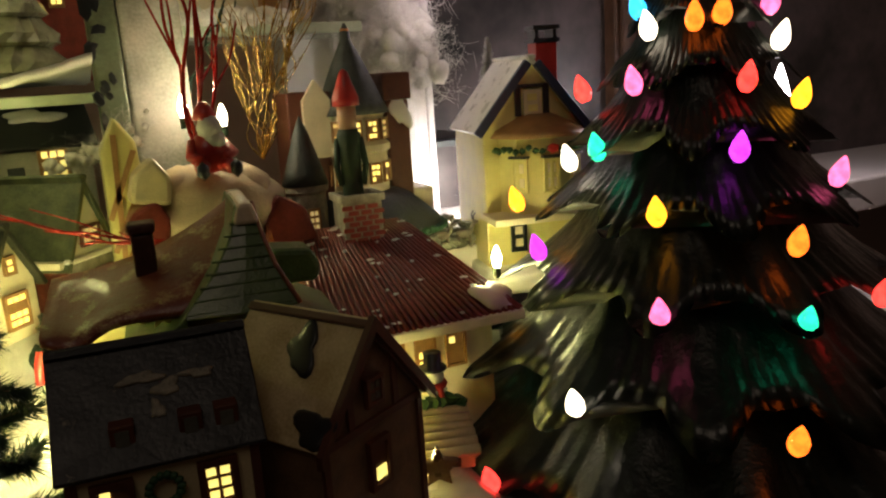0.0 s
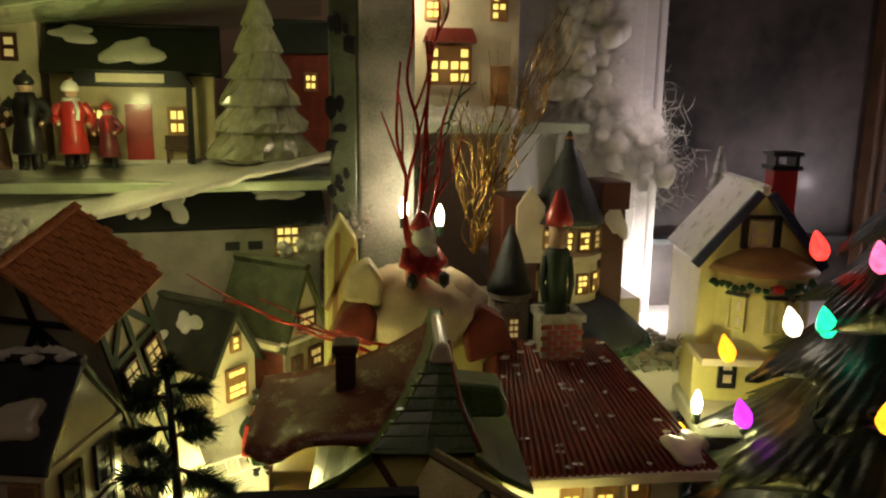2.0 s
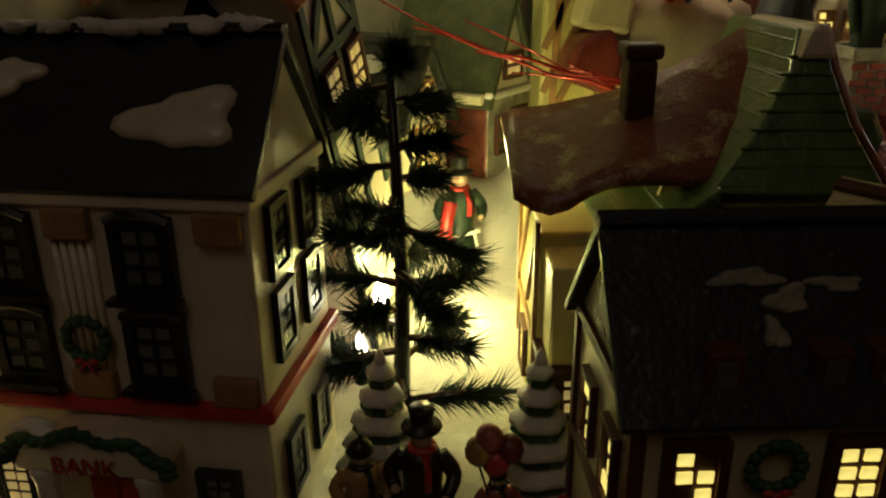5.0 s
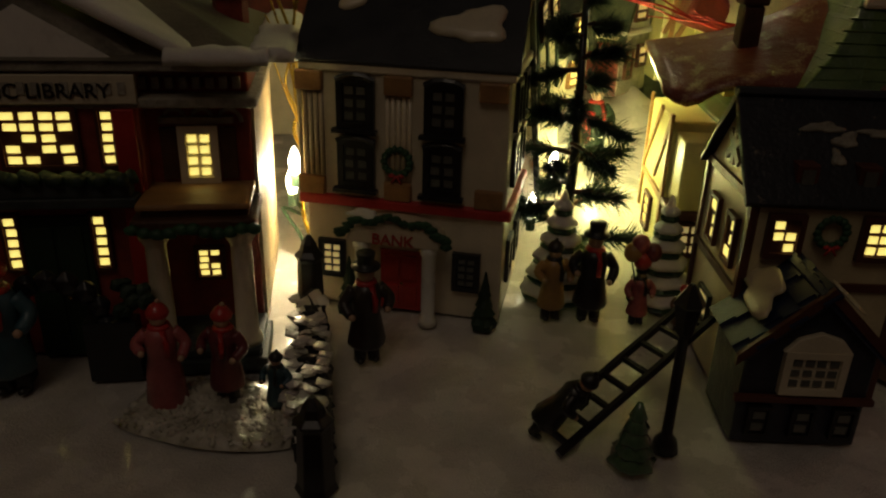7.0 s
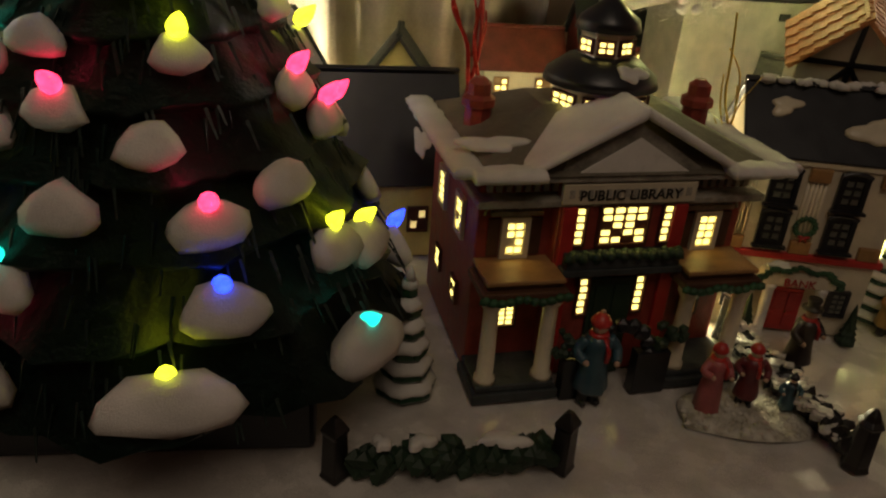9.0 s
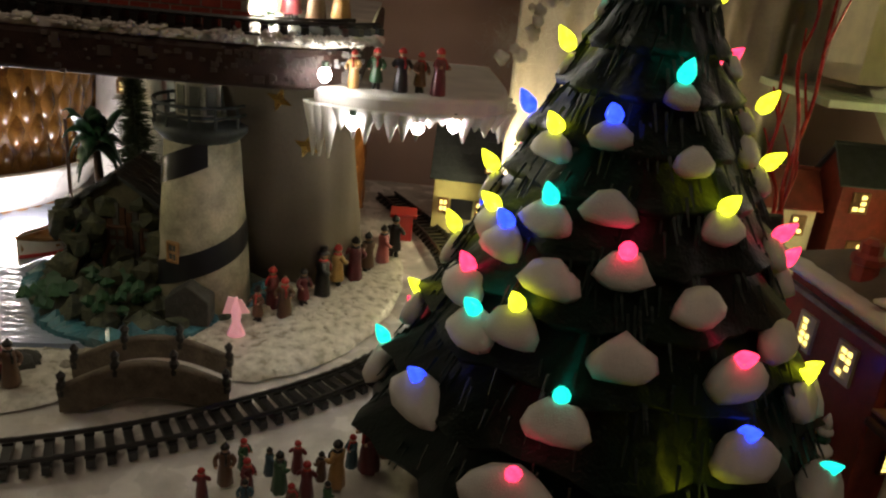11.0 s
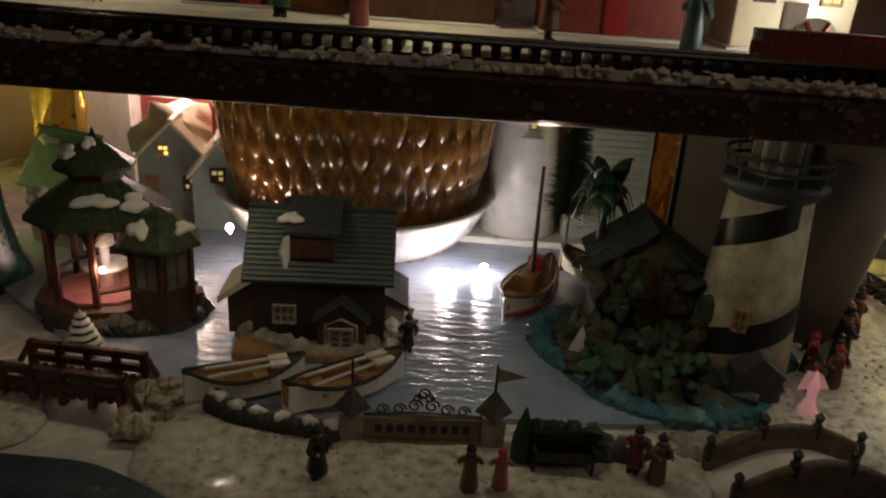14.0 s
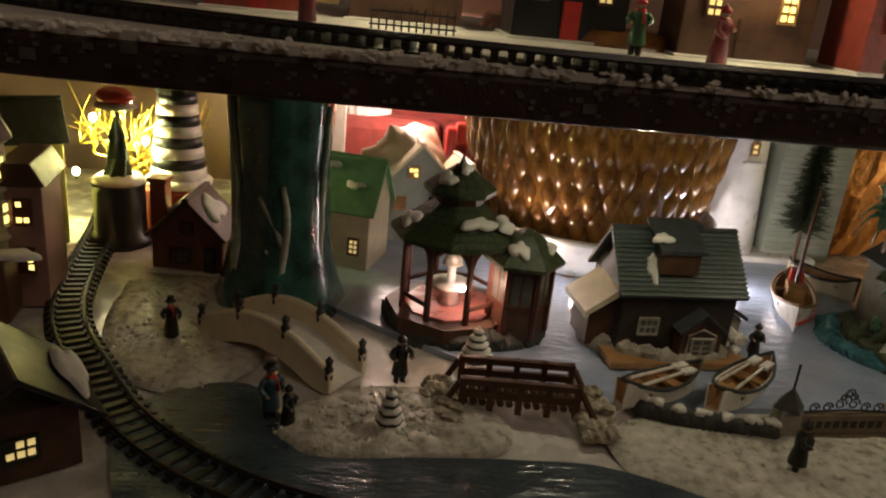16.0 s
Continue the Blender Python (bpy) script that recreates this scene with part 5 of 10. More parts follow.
def maroon_house():
    ob = thing("hip_roof_house", "cream cottage with wide maroon tiled hip roof and snow", "model house", pose(0.398, 0.150, 0.0, 0, 0, -2))
    part("wall", box(bmesh.new(), (-0.055, -0.052, -0.02), (0.046, 0.040, 0.064)), CREAM, ob, bevel=0.001)
    bm = bmesh.new()
    lo = [(-0.068, -0.066, 0.060), (0.060, -0.066, 0.060), (0.060, 0.052, 0.060), (-0.068, 0.052, 0.060)]
    hi = [(-0.050, 0.028, 0.108), (0.018, 0.028, 0.108)]
    v = [bm.verts.new(p) for p in lo + hi]
    for q in ((3, 2, 1, 0), (0, 1, 5, 4), (1, 2, 5), (2, 3, 4, 5), (3, 0, 4)):
        bm.faces.new([v[i] for i in q])
    roof = part("roof", bm, MAROON, ob, bevel=0.001)
    # tile rolls up the slopes
    a0, a1, b0, b1 = Vector(lo[0]), Vector(lo[1]), Vector(hi[0]), Vector(hi[1])
    for k in range(30):
        t = (k + 0.5) / 30
        bm = bmesh.new()
        p, q = a0.lerp(a1, t), b0.lerp(b1, t)
        nrm = Vector((0, -0.45, 0.9)) * 0.0008
        tube(bm, [p + nrm + (q - p) * s / 6 + Vector((0, 0, 0.0006 * (s % 2))) for s in range(7)], 0.0017, 0.0012, 5)
        part("tile_roll", bm, MAROON, roof, smooth=True)
    c0, c1 = Vector(lo[1]), Vector(lo[2])
    for k in range(22):
        t = (k + 0.5) / 22
        bm = bmesh.new()
        p, q = c0.lerp(c1, t), b1 + Vector((0.002, 0, 0))
        q = p.lerp(q, 0.92)
        tube(bm, [p + Vector((0.0008, 0, 0.0008)), q + Vector((0.0008, 0, 0.0008))], 0.0017, 0.0008, 5)
        part("tile_roll", bm, MAROON, roof, smooth=True)
    bm = bmesh.new()
    rng = random.Random(2)
    for k in range(46):
        u, s = rng.random(), rng.random() ** 0.8
        p = a0.lerp(a1, u).lerp(b0.lerp(b1, u), s) + Vector((0, -0.0008, 0.0014))
        ball(bm, p, (0.0030 * rng.uniform(.4, 1.3), 0.0022, 0.0008), 1, 0.8)
    scatter("snow_speck", bm, SNOW, roof)
    part("eave", boxes(((-0.069, -0.068, 0.055), (0.061, -0.064, 0.0615)), ((0.058, -0.064, 0.055), (0.062, 0.052, 0.0615))), CREAM, ob, bevel=0.001)
    snow_patch(ob, pose(0.048, -0.052, 0.0675, 30, 12, 20), 0.030, 0.026, 55, 0.004, CREAM)
    for u in (-0.020, 0.000, 0.020):
        window(ob, pose(u, -0.0528, 0.040), 0.010, 0.018, 2, 3, LIT, OAK, 0.0018, skip=0.62, seed=int(u * 300) + 5)
    chim = part("chimney", boxes(((-0.024, 0.010, 0.090), (0.002, 0.034, 0.126)), ((-0.026, 0.008, 0.126), (0.004, 0.012, 0.131)), ((-0.026, 0.032, 0.126), (0.004, 0.036, 0.131)), ((-0.026, 0.012, 0.126), (-0.022, 0.032, 0.131)), ((0.000, 0.012, 0.126), (0.004, 0.032, 0.131))), STONE, ob, "square brick chimney with white rim", bevel=0.0006)
    me = pane_mesh(0.0068, 0.0028, BRICK)
    for r in range(9):
        for c in range(3):
            shared("brick", me, chim, pose(-0.0205 + 0.0085 * c + (0.003 if r % 2 else -0.001), 0.0098, 0.094 + 0.0036 * r))
    return ob


maroon_house()


def nutcracker():
    bm = bmesh.new()
    lathe(bm, [(0.010, 0.0), (0.011, 0.004), (0.0095, 0.006), (0.0095, 0.040), (0.0110, 0.048), (0.0085, 0.052)], 14)
    lathe(bm, [(0.0080, 0.052), (0.0085, 0.058), (0.0082, 0.066)], 14, mi=1)
    lathe(bm, [(0.0120, 0.066), (0.0118, 0.071), (0.0075, 0.079), (0.0040, 0.086), (0.0010, 0.088)], 14, mi=2)
    for s in (-1, 1):
        tube(bm, [(s * 0.010, 0, 0.046), (s * 0.013, -0.004, 0.030), (s * 0.010, -0.007, 0.018)], 0.0032, 0.0026, 7, 0)
        ball(bm, (s * 0.006, -0.003, 0.005), (0.005, 0.006, 0.005), 1, 0.1, mi=2)
    ob = link("tin_soldier", bm, [PINE, SKIN, RED], smooth=True)
    ob.matrix_basis = pose(0.3862, 0.1730, 0.1180, 0, 0, -15) @ Matrix.Diagonal((0.72, 0.72, 1.04, 1))
    tagged(ob, "wooden soldier ornament with red cap standing in a chimney", "ornament")


nutcracker()


def castle():
    """Round towered building by the window."""
    ob = thing("tower_house", "cream stone tower house with dark conical roofs and lit windows", "model house", pose(0.413, 0.240, 0.0))
    part("wall", box(bmesh.new(), (-0.055, 0.0, 0.02), (0.062, 0.050, 0.118)), CREAM, ob, bevel=0.002)
    part("tower", lathe(bmesh.new(), [(0.024, 0.02), (0.024, 0.112), (0.026, 0.114), (0.024, 0.117), (0.024, 0.150), (0.0265, 0.152), (0.0265, 0.156), (0.023, 0.159), (0.023, 0.176), (0.026, 0.179)], 12), CREAM, ob)
    part("spire", lathe(bmesh.new(), [(0.028, 0.178), (0.024, 0.186), (0.012, 0.214), (0.004, 0.230), (0.0035, 0.236), (0.001, 0.242)], 20), SLATE, ob, smooth=True)
    part("finial", ball(bmesh.new(), (0, 0, 0.236), (0.004, 0.004, 0.004), 1), RUST, ob)
    for k in range(12):
        a = 360 * (k + 0.5) / 12
        if 190 < a < 350:
            for z, mt in ((0.167, LITDIM), (0.136, LITDIM), (0.126, CREAM)):
                if mt is not CREAM:
                    window(ob, pose(0, 0, z) @ pose(0, 0, 0, 0, 0, a + 90) @ pose(0, -0.0236, 0), 0.0075, 0.0130, 2, 3, LIT if (k + int(z * 1000)) % 3 else LITDIM, OAK, 0.0010, skip=0.35, seed=k + int(z * 99))
    part("apron_roof", lathe(bmesh.new(), [(0.058, 0.094), (0.056, 0.099), (0.034, 0.118), (0.024, 0.122)], 24, (0.004, 0.0, 0)), SLATE, ob, smooth=True)
    bm = bmesh.new()
    for k in range(24):
        a = math.pi + math.pi * k / 23
        ball(bm, (0.004 + 0.058 * math.cos(a), 0.058 * math.sin(a), 0.094), (0.0045, 0.0045, 0.003), 1, 0.6)
    scatter("garland_clump", bm, GARLAND, ob)
    part("porch", lathe(bmesh.new(), [(0.048, 0.02), (0.048, 0.094)], 24, (0.004, 0.0, 0)), YELLOW, ob)
    part("block", boxes(((-0.050, -0.010, 0.10), (-0.018, 0.030, 0.196)), ((0.026, -0.004, 0.10), (0.044, 0.030, 0.186)), ((0.024, -0.006, 0.186), (0.046, 0.032, 0.206))), TIMBER, ob, "dark timbered side block", bevel=0.0015)
    for x, y, r, hh in ((-0.048, -0.030, 0.0135, 0.135),):
        part("turret", lathe(bmesh.new(), [(r, 0.02), (r, hh - 0.006), (r * 1.15, hh - 0.004), (r * 1.15, hh)], 14, (x, y, 0)), STONE, ob)
        part("turret_roof", lathe(bmesh.new(), [(r * 1.2, hh), (r * 0.95, hh + 0.010), (r * 0.4, hh + 0.034), (0.0005, hh + 0.046)], 14, (x, y, 0)), SLATE, ob, smooth=True)
        window(ob, pose(x, y - r - 0.0002, 0.112), 0.0065, 0.014, 2, 3, LITDIM, OAK, 0.001, seed=6)
    part("gable", prism(bmesh.new(), [(-0.040, 0.15), (-0.020, 0.15), (-0.020, 0.190), (-0.030, 0.204), (-0.040, 0.190)], -0.014, -0.009), CREAM, ob)
    snow_patch(ob, pose(0.036, -0.004, 0.180, 70), 0.014, 0.030, 61, 0.002)
    return ob


castle()


def yellow_house():
    w, d, h, rise = 0.074, 0.075, 0.100, 0.046
    ob = house("victorian_house", "pale yellow victorian house with navy roof and garland", pose(0.522, 0.168, 0.062, 0, 0, -12), w, d, h, YELLOW, WHITE, rise, "y", 0.004)
    for s in (-1, 1):
        tilt = math.degrees(math.atan2(rise, w / 2))
        b = part("bargeboard", box(bmesh.new(), (0, -0.0075, -0.0025), (0.062, -0.0030, 0.0035)), NAVY, ob, "navy bargeboard", bevel=0.0006)
        b.matrix_basis = pose(s * (w / 2 + 0.005), 0, h - 0.0035, 0, 0, 0) @ (pose(0, 0, 0, 0, -tilt, 0) if s < 0 else pose(0, 0, 0, 0, 180 + tilt, 0))
    bm = box(bmesh.new(), (-0.0042, 0, 0), (0.0042, 0.0085, 0.0012))
    mesh = bpy.data.meshes.new("shingle")
    bm.to_mesh(mesh)
    bm.free()
    mesh.materials.append(SLATE)
    for j in range(5):
        for i in range(7):
            shared("shingle", mesh, ob, side_slope_at(w, d, h, rise, -0.030 + 0.010 * i + (0.005 if j % 2 else 0), 0.25 + 0.14 * j, "r"))
    snow_patch(ob, side_slope_at(w, d, h, rise, -0.022, 0.30, "r"), 0.026, 0.030, 3, 0.003)
    part("chimney", boxes(((0.010, 0.014, 0.120), (0.026, 0.030, 0.158))), RED, ob, "red brick chimney", bevel=0.0006)
    part("chimney_cap", boxes(((0.008, 0.012, 0.158), (0.028, 0.032, 0.161)), ((0.010, 0.014, 0.161), (0.0125, 0.030, 0.167)), ((0.0235, 0.014, 0.161), (0.026, 0.030, 0.167)), ((0.008, 0.012, 0.167), (0.028, 0.032, 0.170))), BLACK, ob)
    part("bay", lathe(bmesh.new(), [(0.032, 0.040), (0.032, 0.094)], 8, (0.004, 0.006, 0)), YELLOW, ob, bevel=0.0008)
    part("bay_roof", lathe(bmesh.new(), [(0.037, 0.094), (0.033, 0.099), (0.012, 0.109)], 16, (0.004, 0.006, 0)), OAK, ob, "snow dusted bay roof", smooth=True)
    bm = bmesh.new()
    for k in range(22):
        a = math.pi * (1.02 + 0.96 * k / 21)
        ball(bm, (0.004 + 0.033 * math.cos(a), 0.006 + 0.033 * math.sin(a), 0.088 - 0.003 * abs(math.sin(k * 0.9))), (0.0034, 0.0030, 0.0026), 1, 0.6)
    scatter("garland_clump", bm, GARLAND, ob)
    part("bow", ball(bmesh.new(), (0.004, -0.028, 0.087), (0.0050, 0.002, 0.0040), 1, 0.3), RED, ob)
    for a in (-42, 0, 42):
        window(ob, pose(0.004, 0.006, 0.068) @ pose(0, 0, 0, 0, 0, a) @ pose(0, -0.0300, 0), 0.0085, 0.0200, 1, 2, CREAM, YELLOW, 0.0016, seed=1)
        part("hood", box(bmesh.new(), (-0.007, -0.034, 0.080), (0.007, -0.029, 0.0818)), BLACK, ob).matrix_basis = pose(0.004, 0.006, 0) @ pose(0, 0, 0, 0, 0, a)
    window(ob, pose(0.0, -0.001, 0.117), 0.0100, 0.0150, 1, 2, YELLOW, CREAM, 0.0016, seed=1)
    for k in (-1, 1):
        part("shutter", box(bmesh.new(), (k * 0.0105 - 0.0022, -0.0022, 0.108), (k * 0.0105 + 0.0022, 0, 0.128)), BLACK, ob)
    part("lintel", box(bmesh.new(), (-0.013, -0.0026, 0.1275), (0.013, 0, 0.130)), BLACK, ob)
    window(ob, pose(-0.014, -0.0015, 0.022), 0.008, 0.018, 1, 2, CREAM, BLACK, 0.0020, seed=1)
    part("porch_floor", box(bmesh.new(), (-0.040, -0.030, 0.036), (0.040, 0.004, 0.041)), CREAM, ob, bevel=0.001)
    part("base", box(bmesh.new(), (-0.042, -0.034, -0.012), (0.044, 0.078, 0.001)), SNOW, ob, bevel=0.003)
    return ob


yellow_house()


# ---- the harbour ----
def harbour_water():
    pts = [(-1.16, 0.27), (-1.10, 0.22), (-1.03, 0.165), (-0.97, 0.125), (-0.90, 0.105), (-0.80, 0.110), (-0.70, 0.112), (-0.62, 0.120), (-0.585, 0.150), (-0.60, 0.24), (-0.60, 0.36), (-0.62, 0.47),
           (-0.80, 0.50), (-1.00, 0.46), (-1.12, 0.42), (-1.18, 0.34)]
    loop = [(p.x, p.y) for p in spline([(x, y, 0) for x, y in pts + pts[:1]], 8)][:-1]
    tagged(link("water", slab(bmesh.new(), loop, -0.003, 0.0035), WATER), "pale blue rippled harbour water", "water", kind="structure")
    pond = [(-1.248, 0.066), (-1.215, 0.100), (-1.170, 0.108), (-1.14, 0.065), (-1.10, 0.036), (-1.00, 0.036), (-0.94, 0.030), (-0.875, -0.012), (-0.88, -0.080), (-1.00, -0.098), (-1.12, -0.096), (-1.205, -0.040)]
    loop = [(p.x, p.y) for p in spline([(x, y, 0) for x, y in pond + pond[:1]], 8)][:-1]
    tagged(link("pond_water", slab(bmesh.new(), loop, -0.003, 0.0038), WATER2), "dark rippled pond water", "water", kind="structure")


WATER2 = WATER.copy()
WATER2.name = "pond_water"
for node in WATER2.node_tree.nodes:
    if node.type == "VALTORGB":
        node.color_ramp.elements[0].color, node.color_ramp.elements[1].color = (0.03, 0.05, 0.06, 1), (0.07, 0.10, 0.12, 1)
harbour_water()


def snow_bank(name, label, loop, height, seed):
    """A low bank of cotton snow with an uneven rim."""
    bm = bmesh.new()
    line = [(p.x, p.y) for p in spline([(x, y, 0) for x, y in loop + loop[:1]], 6)][:-1]
    cx, cy = sum(p[0] for p in line) / len(line), sum(p[1] for p in line) / len(line)
    rings = []
    for s, z in ((1.0, -0.001), (0.97, 0.55), (0.85, 0.85), (0.6, 1.0), (0.25, 1.0)):
        ring = []
        for i, (x, y) in enumerate(line):
            k = s * (1 + 0.05 * noise.noise(Vector((x * 60 + seed, y * 60, s * 5))))
            zz = z * height * (1 + 0.5 * noise.noise(Vector((x * 45, y * 45, seed + s))))
            ring.append(bm.verts.new((cx + (x - cx) * k, cy + (y - cy) * k, max(zz, -0.001))))
        rings.append(ring)
    n = len(line)
    for a, b in zip(rings, rings[1:]):
        for i in range(n):
            bm.faces.new((a[i], a[(i + 1) % n], b[(i + 1) % n], b[i]))
    bm.faces.new(rings[-1])
    bmesh.ops.recalc_face_normals(bm, faces=bm.faces[:])
    # loose crumbs on the crust
    rng = random.Random(seed + 40)
    for k in range(700):
        x, y = rng.choice(line)
        s = math.sqrt(rng.uniform(0.02, 0.96))
        q = 0.0007 + 0.0017 * rng.random() ** 3
        zz = height * (0.55 + 0.45 * min(1.0, (1.0 - s) * 2.5)) * (1 + 0.4 * noise.noise(Vector((x * 45, y * 45, seed + s))))
        c = Vector((cx + (x - cx) * s, cy + (y - cy) * s, zz))
        v = [bm.verts.new(c + Vector(o) * q * rng.uniform(.6, 1.3)) for o in ((1, 0, 0), (0, 1, 0), (-1, 0, 0), (0, -1, 0), (0, 0, .8), (0, 0, -.8))]
        for i in range(4):
            bm.faces.new((v[i], v[(i + 1) % 4], v[4])), bm.faces.new((v[(i + 1) % 4], v[i], v[5]))
    return tagged(link(name, bm, CRUST, smooth=True), label, "snow bank", kind="structure")


def track(name, label, pts, gauge=0.022, tie=0.034):
    line = spline([(x, y, z) for x, y, z in pts], 14)
    ob = thing(name, label, "toy railway")
    for s in (-1, 1):
        bm = bmesh.new()
        rail = []
        for i, p in enumerate(line):
            d = (line[min(i + 1, len(line) - 1)] - line[max(i - 1, 0)]).normalized()
            rail.append(p + Vector((-d.y, d.x, 0)) * (s * gauge / 2) + Vector((0, 0, 0.0072)))
        tube(bm, rail, 0.0016, seg=6)
        part("rail", bm, DARK, ob, "black metal rail")
    tie_bm = box(bmesh.new(), (-0.0024, -tie / 2, 0.0), (0.0024, tie / 2, 0.0048))
    for s in (-1, 1):
        box(tie_bm, (-0.0030, s * gauge / 2 - 0.003, 0.0048), (0.0030, s * gauge / 2 + 0.003, 0.0064))
    me = bpy.data.meshes.new("tie")
    tie_bm.to_mesh(me)
    tie_bm.free()
    me.materials.append(DARK)
    run, step = 0.0, 0.0105
    for a, b in zip(line, line[1:]):
        seg = (b - a).length
        while run < seg:
            p = a.lerp(b, run / seg)
            shared("tie", me, ob, Matrix.Translation(p + Vector((0, 0, 0.0005))) @ pose(0, 0, 0, 0, 0, math.degrees(math.atan2(b.y - a.y, b.x - a.x))))
            run += step
        run -= seg
    return ob


track("train_track", "black toy train track curving across the snow", [(-1.40, 0.56, 0), (-1.362, 0.40, 0), (-1.328, 0.215, 0), (-1.275, 0.115, 0), (-1.215, 0.038, 0), (-1.13, -0.015, 0), (-1.00, -0.046, 0),
      (-0.85, -0.050, 0), (-0.72, -0.036, 0), (-0.60, -0.010, 0), (-0.50, 0.038, 0), (-0.41, 0.115, 0), (-0.352, 0.225, 0), (-0.345, 0.330, 0), (-0.375, 0.44, 0), (-0.42, 0.54, 0)])


def pineapple_pot():
    """A big amber glazed pot in a white saucer, covered in raised leaf scales."""
    cx, cy = -0.868, 0.445
    ob = thing("amber_pot", "large amber glazed pot with raised leaf scales", "pot", pose(cx, cy, 0.030))
    prof = [(0.100, -0.030), (0.112, -0.005), (0.120, 0.03), (0.130, 0.07), (0.137, 0.11), (0.140, 0.15), (0.138, 0.19), (0.130, 0.21)]
    part("body", lathe(bmesh.new(), prof, 72), GOLD, ob, smooth=True)
    rows, per = 8, 40
    for j in range(rows):
        z = -0.020 + 0.0265 * j
        r = np.interp(z, [p[1] for p in prof], [p[0] for p in prof])
        sz = 0.0215
        bm = bmesh.new()
        k = 8
        rings = []
        for s, q in ((1.0, 0.0), (0.72, 0.7), (0.3, 1.0)):
            rings.append([bm.verts.new((q * 0.0052, s * 0.0085 * math.sin(2 * math.pi * i / k) * (1 - 0.25 * abs(math.cos(2 * math.pi * i / k))), s * sz * math.cos(2 * math.pi * i / k) * (0.55 + 0.45 * abs(math.cos(2 * math.pi * i / k))))) for i in range(k)])
        for a, b in zip(rings, rings[1:]):
            for i in range(k):
                bm.faces.new((a[i], b[i], b[(i + 1) % k], a[(i + 1) % k]))
        bm.faces.new(rings[-1][::-1])
        bmesh.ops.recalc_face_normals(bm, faces=bm.faces[:])
        me = bpy.data.meshes.new("scale_leaf")
        bm.to_mesh(me)
        bm.free()
        me.polygons.foreach_set("use_smooth", [True] * len(me.polygons))
        me.materials.append(GOLD)
        for i in range(per):
            a = 360 * (i + (0.5 if j % 2 else 0)) / per
            if 160 < a < 385 or a < 20:
                shared("scale_leaf", me, ob, pose(0, 0, z) @ pose(0, 0, 0, 0, 0, a) @ pose(r - 0.001, 0, 0, 0, 6, 0))
    sau = thing("saucer", "wide white glazed saucer under the amber pot", "saucer", pose(cx, cy, 0))
    part("dish", lathe(bmesh.new(), [(0.098, 0.0035), (0.110, 0.006), (0.124, 0.020), (0.136, 0.044), (0.142, 0.050), (0.139, 0.052), (0.130, 0.046), (0.118, 0.028), (0.05, 0.020)], 64), WHITE, sau, smooth=True)


pineapple_pot()


